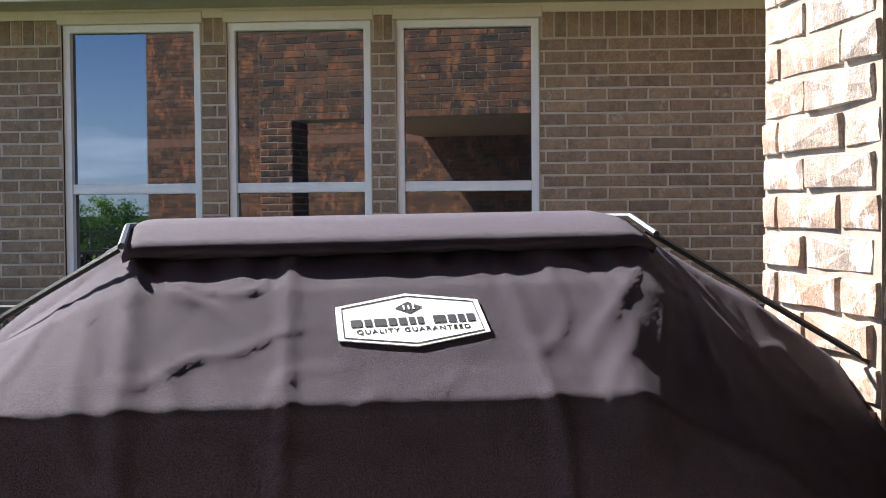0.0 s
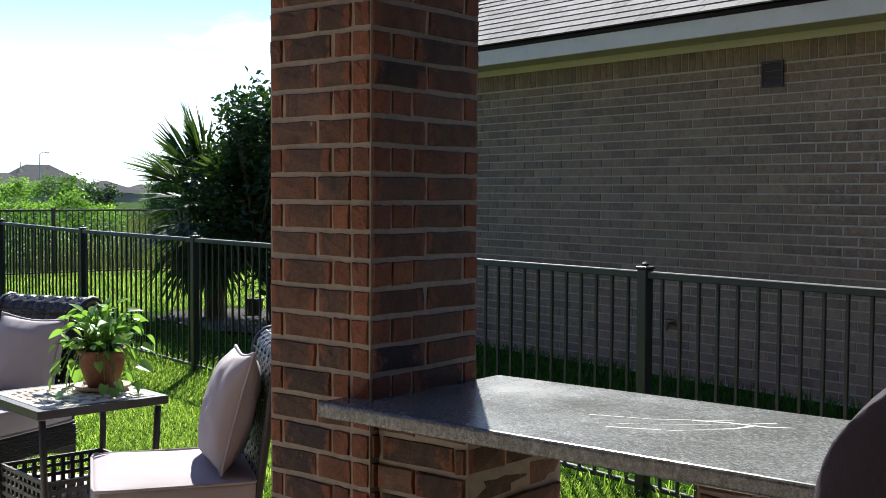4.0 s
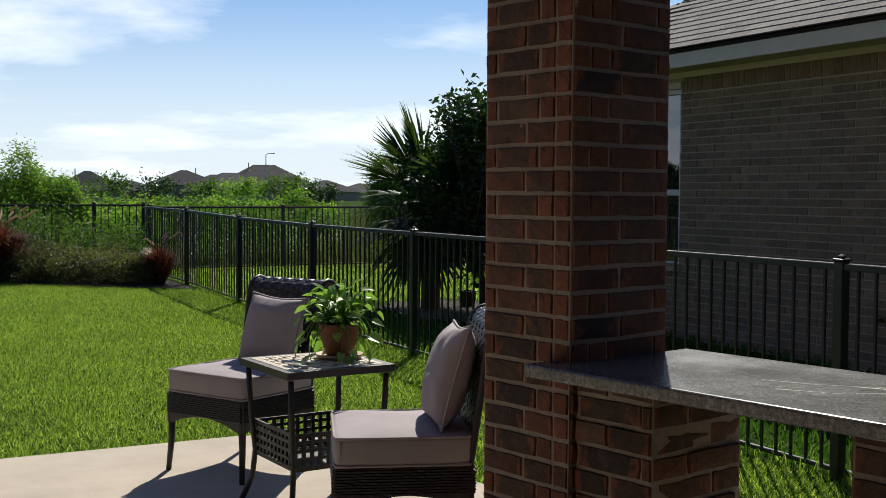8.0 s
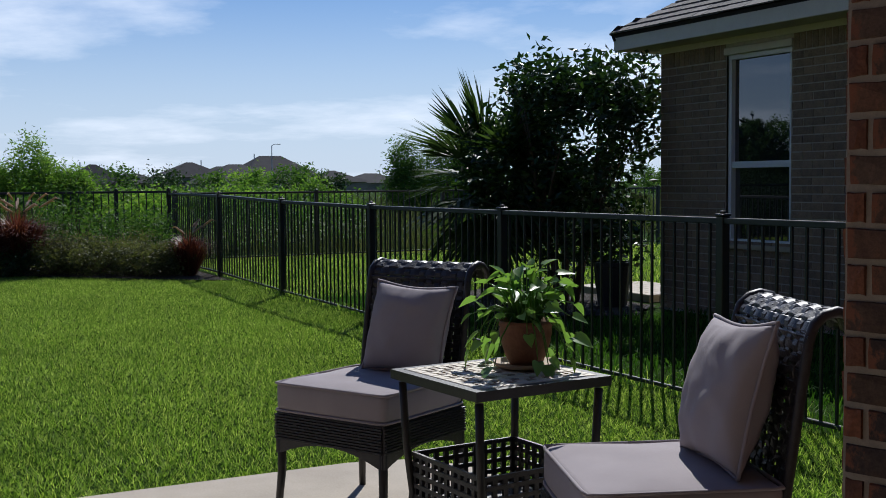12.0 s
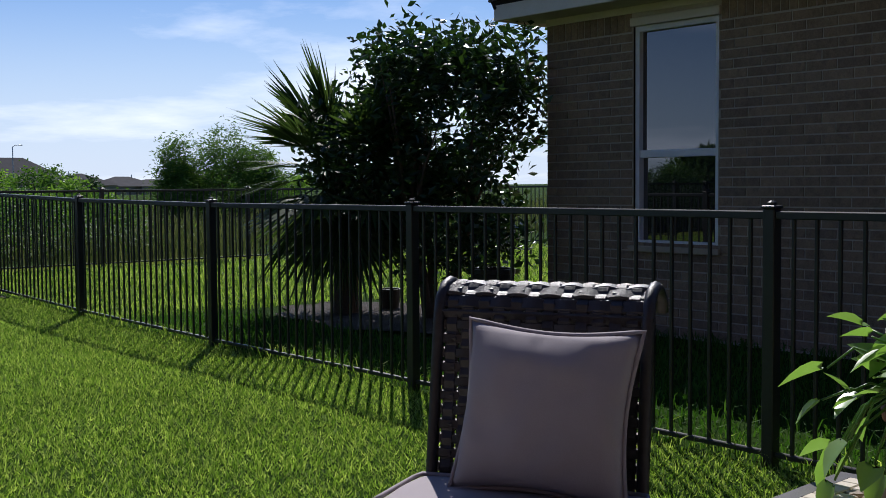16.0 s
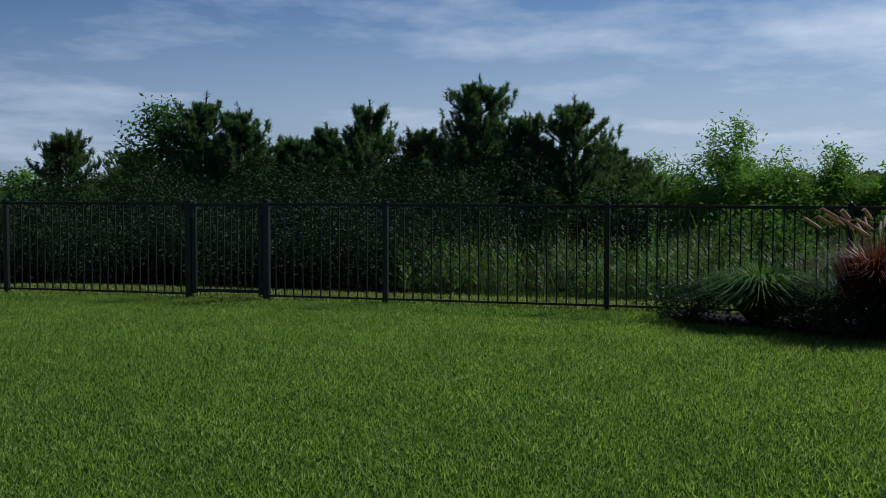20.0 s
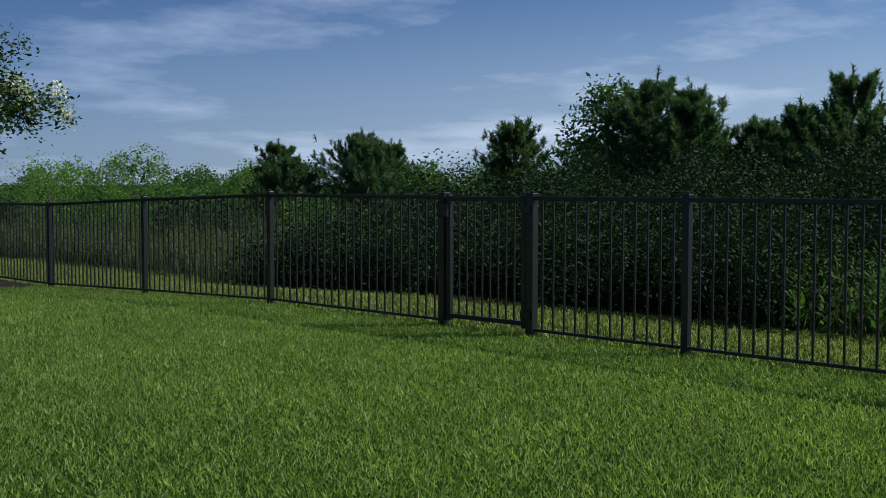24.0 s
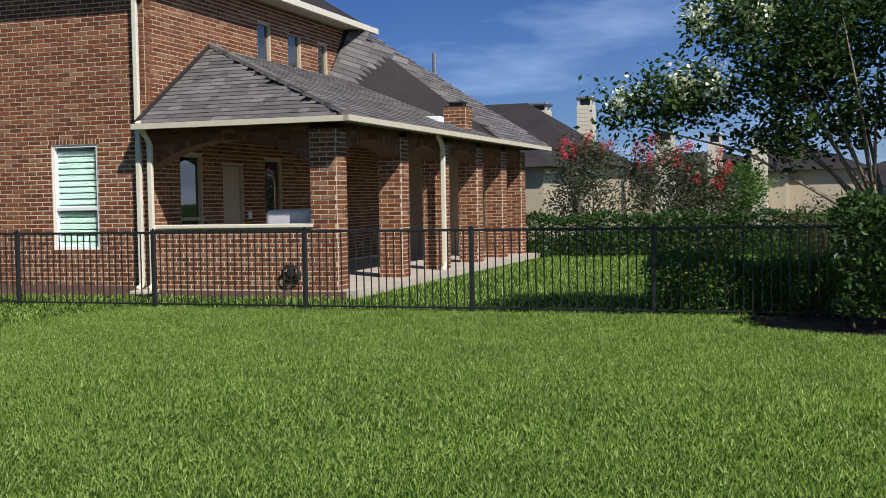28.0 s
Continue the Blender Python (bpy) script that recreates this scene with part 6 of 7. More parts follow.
bm.faces.new([bm.verts.new(p) for p in ((-0.022, 0.027, 0.0026), (0, 0.013, 0.0026), (0.022, 0.027, 0.0026), (0.0, 0.041, 0.0026))])
part("emblem", bm, M_INK, label_ob)
part("emblem_mark", boxes("emblem_mark", [(-0.009, -0.006, 0.022, 0.032, 0.0028, 0.0032), (-0.0015, 0.0015, 0.022, 0.032, 0.0028, 0.0032), (0.006, 0.009, 0.022, 0.036, 0.0028, 0.0032)]), M_LABEL, label_ob)
bars, xx = [], -0.094
for k, w in enumerate((0.017, 0.011, 0.018, 0.012, 0.012, 0.009, 0.009)):
    bars.append((xx, xx + w, -0.012, 0.004, 0.0022, 0.0028)); xx += w + 0.004
xx += 0.012
for w in (0.019, 0.012, 0.01, 0.012):
    bars.append((xx, xx + w, -0.012, 0.005, 0.0022, 0.0028)); xx += w + 0.004
for bx in bars:
    part("printed_bar", boxes("printed_bar", [bx]), M_INK, label_ob)
txt = bpy.data.curves.new("small_print", "FONT")
txt.body = "QUALITY GUARANTEED"
txt.size, txt.align_x, txt.extrude = 0.0135, "CENTER", 0.0002
txt.space_character = 1.25
txt.materials.append(M_INK)
to = new("small_print", txt)
to.parent = label_ob
to.matrix_local = pose(0, -0.028, 0.0024)

# pale scratches on the granite
def scratch(p, w):
    return part("scratch", tube([(x, y, 1.0105 - w * 0.75) for x, y in p], w, 4), M_SCRATCH, counter)


M_SCRATCH = plain("dried_pale_residue", (0.4, 0.4, 0.36), (0.55, 0.55, 0.5), 0.8, 60)
for k, p in enumerate([[(0.62, 0.12), (0.74, 0.2), (0.86, 0.3), (0.95, 0.4)], [(0.66, 0.1), (0.8, 0.16), (0.9, 0.27), (0.92, 0.33)], [(0.55, 0.2), (0.7, 0.25), (0.86, 0.36)], [(0.78, 0.3), (0.86, 0.33), (0.95, 0.34), (1.0, 0.37)]]):
    scratch(p, 0.004 + 0.003 * (k % 2))


# ---- patio furniture ----
def ribbon(fn, n, half, thick=0.0025, across=None):
    """A flat strand along fn(s) -> (point, sideways, outwards), s from 0 to 1."""
    bm = bmesh.new()
    rr = []
    for i in range(n + 1):
        p, s, o = fn(i / n)
        rr.append([bm.verts.new(p + s * half - o * thick), bm.verts.new(p + s * half * 0.7 + o * thick), bm.verts.new(p - s * half * 0.7 + o * thick), bm.verts.new(p - s * half - o * thick)])
    for a, b in zip(rr, rr[1:]):
        for k in range(4):
            bm.faces.new((a[k], b[k], b[(k + 1) % 4], a[(k + 1) % 4]))
    bmesh.ops.recalc_face_normals(bm, faces=bm.faces[:])
    return bm


BW, BH, ROLL = 0.252, 0.5, 0.07


def back_surface(a, s):
    """The reclined chair back with its rolled top: a across, s from 0 (seat) to 1 (behind the roll)."""
    L = s * 0.71
    if L < BH:
        return Vector((a, -0.205 - L * 0.14, 0.37 + L * 0.98)), Vector((0, 0.99, 0.14))
    th = (L - BH) / ROLL
    c = Vector((a, -0.205 - BH * 0.14 - ROLL, 0.37 + BH * 0.98 - 0.012))
    return c + Vector((0, math.cos(th) * ROLL, math.sin(th) * ROLL)), Vector((0, math.cos(th), math.sin(th)))


def wicker_chair():
    """A low armless wicker chair that faces +y, on the slab at z = 0."""
    c = thing("wicker_chair", "dark woven wicker patio chair with slim metal legs", "chair", "patio chairs")
    for sx, sy in ((-1, 1), (1, 1), (-1, -1), (1, -1)):
        part("leg", tube([(sx * 0.24, sy * 0.235 + 0.03, 0.34), (sx * 0.242, sy * 0.237 + 0.03, 0.16), (sx * 0.252, sy * 0.25 + 0.03, 0.0)], [0.018, 0.016, 0.013], 8), M_STEEL, c, smooth=True)
    part("seat_frame", bev_box(-0.255, 0.255, -0.225, 0.28, 0.37, 0.395, 0.01, 2), M_WICKER, c)
    # aprons: woven bands with an arched lower edge
    for name, fm in (("front_apron", pose(0, 0.282, 0)), ("back_apron", pose(0, -0.222, 0, 0, 0, 180)), ("side_apron", pose(0.257, 0.03, 0, 0, 0, -90)), ("side_apron", pose(-0.257, 0.03, 0, 0, 0, 90))):
        ap = part(name, bmesh.new(), M_WICKER, c)
        bmx = bmesh.new()
        strip = []
        for q in range(25):
            x = -0.25 + 0.5 * q / 24
            zl = 0.235 + 0.05 * max(0.0, 1 - (abs(x) / 0.235) ** 2)
            strip.append([bmx.verts.new(p) for p in ((x, 0.0, zl), (x, 0.0, 0.378), (x, -0.012, 0.378), (x, -0.012, zl))])
        for r0, r1 in zip(strip, strip[1:]):
            for k in range(4):
                bmx.faces.new((r0[k], r1[k], r1[(k + 1) % 4], r0[(k + 1) % 4]))
        bmx.faces.new(strip[0])
        bmx.faces.new(strip[-1])
        bmesh.ops.recalc_face_normals(bmx, faces=bmx.faces[:])
        bmx.to_mesh(ap.data)
        bmx.free()
        ap.matrix_local = fm
        for z in np.arange(0.292, 0.378, 0.0105):
            hb = part("strand", tube([(x, 0.002 + 0.0018 * math.sin(x * 110 + (z * 1000 // 10 % 2) * math.pi), float(z)) for x in np.linspace(-0.25, 0.25, 48)], 0.0052, 5), M_WICKER, ap)
    # back: posts, woven strands, rolled top
    for sx in (-1, 1):
        part("back_post", tube([back_surface(sx * (BW - 0.012), s)[0] for s in np.linspace(0, 1, 22)], 0.014, 8), M_WICKER, c, smooth=True)
    cols = np.linspace(-BW + 0.045, BW - 0.045, 12)
    for k, a in enumerate(cols):
        def fn(s, a=float(a), k=k):
            p, o = back_surface(a, s)
            return p + o * 0.0026 * math.cos(s * 44 * math.pi + k * math.pi), Vector((1, 0, 0)), o
        part("strand", ribbon(fn, 88, 0.0165), M_WICKER, c)
    for j in range(22):
        s = (j + 0.5) / 22
        tight = s > 0.70 or s < 0.12
        hw = 0.0165 if tight else 0.0118
        def fn(q, s=s, j=j):
            a = -BW + 2 * BW * q
            p, o = back_surface(a, s)
            u = back_surface(a, min(s + 0.01, 1.0))[0] - back_surface(a, s - 0.005)[0]
            return p - o * 0.003 * math.cos(q * 13 * math.pi + j * math.pi), u.normalized(), o
        part("strand", ribbon(fn, 52, hw), M_WICKER, c)
    return c


def cushion_mesh(w, d, h, crown, seed, n=26):
    """A stuffed box cushion, soft at the edges and a little uneven."""
    bm = bmesh.new()
    bmesh.ops.create_grid(bm, x_segments=n, y_segments=n, size=0.5)
    ret = bmesh.ops.extrude_face_region(bm, geom=bm.faces[:])
    topv = [v for v in ret["geom"] if isinstance(v, bmesh.types.BMVert)]
    tops = set(topv)
    for v in bm.verts:
        u, q = v.co.x * 2, v.co.y * 2
        edge = max(abs(u), abs(q))
        puff = (1 - abs(u) ** 4) * (1 - abs(q) ** 4)
        bul = noise.noise(Vector((u * 1.7 + seed, q * 1.7, seed))) * 0.006
        r = 1 - 0.03 * max(0.0, (abs(u) * abs(q)) ** 6)
        v.co.x, v.co.y = u * w / 2 * r, q * d / 2 * r
        v.co.z = (h / 2 + crown * puff + bul) if v in tops else -(h / 2) - crown * 0.15 * puff
    bmesh.ops.recalc_face_normals(bm, faces=bm.faces[:])
    return bm


def seat_cushion(m):
    c = thing("seat_cushion", "thick taupe canvas seat cushion on the wicker chair", "cushion", "seat cushions", m=m)
    body = part("body", cushion_mesh(0.53, 0.5, 0.1, 0.014, 3), M_CUSHION, c, smooth=True)
    bv = body.modifiers.new("soft", "BEVEL")
    bv.width, bv.segments, bv.limit_method, bv.angle_limit = 0.018, 3, "ANGLE", radians(50)
    for z in (0.05, -0.05):
        k, kd = 0.262, 0.247
        pts = [(k * math.copysign(min(1, abs(math.cos(t)) * 1.38), math.cos(t)), kd * math.copysign(min(1, abs(math.sin(t)) * 1.38), math.sin(t)), z) for t in np.linspace(0, math.tau, 49)]
        part("piping", tube(pts, 0.0055, 5), M_CUSHION, c, smooth=True)
    return c


def pillow(m, seed, size=1.0):
    p = thing("throw_pillow", "taupe canvas throw pillow leaning on the chair back", "pillow", "throw pillows", m=m)
    bm = bmesh.new()
    n = 30
    for sgn in (1, -1):
        gr = []
        for i in range(n + 1):
            rowv = []
            for j in range(n + 1):
                u, q = i / n * 2 - 1, j / n * 2 - 1
                puff = max(0.0, (1 - u * u) * (1 - q * q)) ** 0.42
                wr = noise.noise(Vector((u * 3 + seed, q * 3, sgn))) * 0.009 * min(1, puff * 2) + noise.noise(Vector((u * 9 + seed, q * 2.5, sgn + 3))) * 0.006 * max(0, q) * puff
                pin = 1 - 0.11 * (1 - (u * u)) * (abs(q) ** 5) - 0.11 * (1 - q * q) * (abs(u) ** 5)
                rowv.append(bm.verts.new((u * 0.205 * size * pin, sgn * (0.082 * puff + wr), (q * 0.195 * pin + 0.195) * size)))
            gr.append(rowv)
        for a, b in zip(gr, gr[1:]):
            for j in range(n):
                f = (a[j], b[j], b[j + 1], a[j + 1])
                bm.faces.new(f if sgn > 0 else f[::-1])
    bmesh.ops.remove_doubles(bm, verts=bm.verts[:], dist=0.0005)
    bmesh.ops.recalc_face_normals(bm, faces=bm.faces[:])
    part("body", bm, M_CUSHION, p, smooth=True)
    pts = []
    for t in np.linspace(0, 4, 65):
        k, f = int(t) % 4, (t % 1) * 2 - 1
        u, q = ((f, -1), (1, f), (-f, 1), (-1, -f))[k]
        pin = 1 - 0.11 * (1 - u * u) * abs(q) ** 5 - 0.11 * (1 - q * q) * abs(u) ** 5
        pts.append((u * 0.208 * size * pin, 0.0, (q * 0.198 * pin + 0.195) * size))
    part("piping", tube(pts, 0.0055, 5), M_CUSHION, p, smooth=True)
    return p


def heading(d):
    """Degrees that turn +y to the way d."""
    return math.degrees(math.atan2(-d[0], d[1]))


CH1 = pose(-3.877, 0.458, SLAB, 0, 0, heading((0.46, -0.888)))
CH2 = pose(-2.28, 0.58, SLAB, 0, 0, heading((-0.358, -0.934)))
chair = wicker_chair()
chair.matrix_world = CH1
copy_thing(chair, CH2)
cush = seat_cushion(CH1 @ pose(0, 0.035, 0.446))
copy_thing(cush, CH2 @ pose(0, 0.035, 0.446))
pillow(CH1 @ pose(-0.05, -0.085, 0.5, 16, 0, 0) @ pose(0, 0, 0, 0, -2, 0), 2.0, 0.92)
pillow(CH2 @ pose(-0.02, -0.1, 0.5, 16, 0, 0) @ pose(0, 0, 0, 0, 4, 0), 7.0)

TM = pose(-3.02, 0.5, SLAB, 0, 0, 4.5)
TS, TH = 0.25, 0.64
tbl = thing("side_table", "small square metal patio table with a stone mosaic top", "table", m=TM)
part("top_frame", boxes("top_frame", [(-TS, TS, -TS, -TS + 0.03, TH - 0.03, TH), (-TS, TS, TS - 0.03, TS, TH - 0.03, TH), (-TS, -TS + 0.03, -TS + 0.03, TS - 0.03, TH - 0.03, TH), (TS - 0.03, TS, -TS + 0.03, TS - 0.03, TH - 0.03, TH)]), M_STEEL, tbl)
part("top_panel", boxes("top_panel", [(-TS + 0.03, TS - 0.03, -TS + 0.03, TS - 0.03, TH - 0.025, TH - 0.004)]), M_TILE, tbl)
tile_meshes = {}
NT = 13
step = (2 * TS - 0.064) / NT
for i in range(NT):
    for j in range(NT):
        ringn = min(i, j, NT - 1 - i, NT - 1 - j)
        pale = ringn in (0, 3, 5) or (ringn in (1, 2) and (i + j) % 2 == 0) or (ringn == 4 and (i + j) % 2)
        size = 0.485 if ringn in (0, 3) else (0.46 if pale else 0.36)
        key = (pale, size)
        if key not in tile_meshes:
            tile_meshes[key] = mesh_of(bev_box(-step * size, step * size, -step * size, step * size, 0, 0.008, 0.002, 1), "tile")
            tile_meshes[key].materials.append(M_TILE if pale else M_TILE_D)
        o = new("tile", tile_meshes[key])
        o.parent = tbl
        o.matrix_local = pose(-TS + 0.032 + (i + 0.5) * step, -TS + 0.032 + (j + 0.5) * step, TH - 0.006, 0, 0, 0 if pale else 45)
for sx in (-1, 1):
    for sy in (-1, 1):
        part("leg", tube([(sx * 0.222, sy * 0.222, TH - 0.04), (sx * 0.214, sy * 0.214, 0.4), (sx * 0.2, sy * 0.2, 0.24), (sx * 0.21, sy * 0.21, 0.12), (sx * 0.25, sy * 0.25, 0.0)], 0.013, 8), M_STEEL, tbl, smooth=True)
sh = part("shelf", boxes("shelf", [(-0.195, 0.195, -0.195, 0.195, 0.215, 0.225)]), M_WICKER, tbl)
for k, (rm) in enumerate([pose(0, 0, 0, 0, 0, 90 * q) for q in range(4)]):
    it = [(-0.2, 0.2, 0.193, 0.203, z, z + 0.014) for z in (0.225, 0.26, 0.295, 0.33, 0.36)]
    it += [(x - 0.008, x + 0.008, 0.19, 0.2, 0.225, 0.37) for x in np.linspace(-0.19, 0.19, 11)]
    part("lattice", boxes("lattice", it), M_WICKER, sh).matrix_local = rm

# potted plant on the table
PM = TM @ pose(-0.02, 0.12, TH + 0.003)
sau = thing("plant_saucer", "buff clay saucer under the plant pot on the table", "saucer", m=PM)
part("dish", lathe([(0.075, 0), (0.098, 0.006), (0.106, 0.02), (0.1, 0.02), (0.085, 0.01), (0.0005, 0.009)], 28), M_SAUCER, sau, smooth=True)
pot = thing("potted_plant", "trailing green heart-leaved houseplant in a terracotta pot", "potted plant", m=PM @ pose(0, 0, 0.011))
part("pot", lathe([(0.052, 0.0), (0.066, 0.03), (0.079, 0.07), (0.085, 0.105), (0.083, 0.122), (0.089, 0.126), (0.092, 0.142), (0.082, 0.142), (0.078, 0.124)], 28), M_TERRA, pot, smooth=True)
part("soil", lathe([(0.078, 0.118), (0.078, 0.124)], 20), M_MULCH, pot)
bm = bmesh.new()
prof = [(0.0, 0.0), (0.18, 0.2), (0.3, 0.06), (0.46, 0.28), (0.42, 0.55), (0.26, 0.82), (0.0, 1.15)]
leftv = [bm.verts.new((-x, y, abs(x) * 0.35 - 0.12 * y * y)) for x, y in prof[1:-1]]
rightv = [bm.verts.new((x, y, abs(x) * 0.35 - 0.12 * y * y)) for x, y in prof[1:-1]]
mid = [bm.verts.new((0, y, -0.12 * y * y)) for y in (0.08, 0.14, 0.2, 0.3, 0.55, 0.82, 1.15)]
for sv, flip in ((leftv, False), (rightv, True)):
    chain = [mid[0], sv[0], sv[1], sv[2], sv[3], sv[4], mid[6]]
    for k in range(5):
        quad = [mid[min(k, 5)], chain[k + 1], chain[k + 2], mid[min(k + 1, 6)]]
        quad = list(dict.fromkeys(quad))
        if len(quad) > 2:
            bm.faces.new(quad if not flip else quad[::-1])
leaf_me = mesh_of(bm, "leaf")
leaf_me.materials.append(M_POTHOS)
leaf_me.shade_smooth()
gl = random.Random(11)


def vine(a, e, rise):
    """A stem that rises from the soil, arches over and ends at e."""
    b = Vector((math.cos(a) * 0.03, math.sin(a) * 0.03, 0.12))
    m1 = b.lerp(e, 0.3) + Vector((0, 0, rise))
    m2 = b.lerp(e, 0.72) + Vector((0, 0, rise * 0.8))
    part("stem", tube([b, m1, m2, e], [0.0032, 0.0028, 0.0024, 0.0018], 5), M_POTHOS, pot, smooth=True)


def set_leaf(p, a, size, droop, twist):
    o = new("leaf", leaf_me)
    o.parent = pot
    o.matrix_local = Matrix.LocRotScale(p, Euler((-droop, twist, a - math.pi / 2)), (size * gl.uniform(0.72, 0.95), size, size))


for k in range(104):
    a = gl.uniform(0, math.tau)
    if k % 5 == 0:
        ln, hz = gl.uniform(0.11, 0.18), gl.uniform(0.01, 0.12)
        e = Vector((math.cos(a) * ln, math.sin(a) * ln, hz))
        vine(a, e, 0.07)
        set_leaf(e, a + gl.uniform(-0.6, 0.6), gl.uniform(0.04, 0.068), gl.uniform(0.5, 1.3), gl.uniform(-0.5, 0.5))
    else:
        el, ln = gl.uniform(0.1, 1.45), gl.uniform(0.08, 0.185)
        e = Vector((math.cos(a) * math.cos(el) * ln, math.sin(a) * math.cos(el) * ln, 0.13 + math.sin(el) * ln * 1.05))
        vine(a, e, 0.035)
        set_leaf(e, a + gl.uniform(-0.9, 0.9), gl.uniform(0.035, 0.066), gl.uniform(-0.9, 1.0), gl.uniform(-0.7, 0.7))
# long tips that lean out over the table
for a, ln, hz in ((0.35, 0.17, 0.1), (2.9, 0.2, 0.05), (-1.2, 0.18, 0.0), (3.6, 0.17, 0.2)):
    e = Vector((math.cos(a) * ln, math.sin(a) * ln, max(hz, 0.015)))
    vine(a, e, 0.07)
    set_leaf(e, a, 0.07, 0.3, 0.4)

# ---- brick house beyond the far side fence ----
s_layout = functools.partial(brick_layout, joint=0.017)
SM = pose(-7.7, -19.12, 0.02, 0, 0, 0.5)     # x along its front, y towards our yard
sh_ = thing("brick_house", "two-storey orange red brick house with a covered arched patio", "house", m=SM)
MAIN, ZT = 3.43, 5.55
S_OPEN = [(9.0 - 5.35 + MAIN, 9.0 - 4.42 + MAIN, 0.72, 2.52)]
# front wall of the main block; its frame runs from far to near along -x
fw = part("wall", backing(9.0, 0.0, ZT, S_OPEN), M_MORTAR_S, sh_)
fw.matrix_local = pose(MAIN + 9.0, 0, 0, 0, 0, 180)
flipx = lambda a: MAIN + 9.0 - a
S_OPEN_L = [(flipx(5.35), flipx(4.42), 0.72, 2.52)]
fw.data = backing(9.0, 0.0, ZT, S_OPEN_L)
fw.data.materials.append(M_MORTAR_S)
br = [b for b in s_layout(9.0, 0.1, ZT, S_OPEN_L + [(S_OPEN_L[0][0] - 0.05, S_OPEN_L[0][1] + 0.05, 2.52, 2.62)])]
br += s_layout(0, 0, 0, [], soldier=[(S_OPEN_L[0][0] - 0.05, S_OPEN_L[0][1] + 0.05, 2.52, 2.62), (S_OPEN_L[0][0] - 0.05, S_OPEN_L[0][1] + 0.05, 0.64, 0.72)])
lay_bricks(fw, pose(0, 0, 0), br, M_SB, M_SB_J, near=lambda a, z: a > 6.6 and z < 2.6)
# side wall of the upper storey, facing the patio
UW = [(4.02, 4.6, 3.9, 5.12), (5.4, 6.02, 3.9, 5.08), (6.9, 7.4, 3.9, 5.04)]
sw = part("wall", backing(8.4, 0.0, ZT, [(u, v, a, b) for u, v, a, b in UW] + [(1.0, 1.75, 0.55, 2.35), (2.5, 3.3, 0.1, 2.2), (4.2, 4.95, 0.55, 2.35)]), M_MORTAR_S, sh_)
sw.matrix_local = pose(MAIN, 0, 0, 0, 0, -90)
lay_bricks(sw, pose(0, 0, 0), s_layout(8.4, 0.1, ZT, UW + [(1.0, 1.75, 0.55, 2.35), (2.5, 3.3, 0.1, 2.2), (4.2, 4.95, 0.55, 2.35)]), M_SB, M_SB_J)
for u, v, a, b in UW:
    window(sh_, pose(MAIN, 0, 0, 0, 0, -90) @ pose(u, 0, 0), v - u, a, b, 4.2, frame_mat=M_TAN_TRIM, trim=False)
for u, v in ((1.0, 1.75), (4.2, 4.95)):
    window(sh_, pose(MAIN, 0, 0, 0, 0, -90) @ pose(u, 0, 0), v - u, 0.55, 2.35, 1.2, frame_mat=M_TAN_TRIM, trim=False)
dr = part("door", bev_box(2.52, 3.28, 0.06, 0.1, 0.1, 2.18, 0.01, 1), M_DOOR, sh_)
dr.matrix_local = pose(MAIN, 0, 0, 0, 0, -90)
hd = part("handle", lathe([(0.025, 0), (0.03, 0.02), (0.02, 0.05)], 10), M_BRASS, dr)
hd.matrix_local = pose(2.6, 0.06, 1.05, 90, 0, 0)
part("light_switch", bev_box(3.45, 3.6, -0.02, 0.0, 1.15, 1.3, 0.005, 1), M_WHITE, sh_).matrix_local = pose(MAIN, 0, 0, 0, 0, -90)
w1 = window(sh_, pose(5.35, 0, 0, 0, 0, 180), 0.93, 0.72, 2.52, 1.42, trim=False)
for z in np.arange(0.8, 2.45, 0.105):
    s = part("blind_slat", bev_box(0.05, 0.88, 0.1, 0.112, -0.04, 0.04, 0.002, 1), M_BLIND, w1)
    s.matrix_local = pose(0, 0, float(z), 0, 0, 0)
for pn in [c for c in w1.children if c.name.startswith("pane")]:
    pn.data.materials.clear()
    pn.data.materials.append(M_CLEAR)
    pn.visible_shadow = False
part("inner_wall", boxes("inner_wall", [(MAIN + 0.4, 12.0, -0.9, -0.8, 0.0, 3.0)]), M_BLIND, sh_)
part("foundation", boxes("foundation", [(MAIN - 0.01, 12.4, -0.1, 0.012, -0.15, 0.1), (-0.14, MAIN, -12.4, 0.012, -0.15, 0.03)]), M_BRICK_SHADE, sh_)
# low patio wall, columns, arched beam
lowm = pose(MAIN, 0, 0, 0, 0, 180)
lw_ = part("low_wall", backing(MAIN - 0.44, 0.0, 1.06, [], 0.25), M_MORTAR_S, sh_)
lw_.matrix_local = lowm
lay_bricks(lw_, pose(0, 0, 0), s_layout(MAIN - 0.44, 0.05, 1.04, []), M_SB, M_SB_J, near=lambda a, z: True, most=150)
part("wall_cap", bev_box(0.4, MAIN - 0.02, -0.3, 0.06, 1.06, 1.12, 0.01, 2), M_TRIM, sh_)


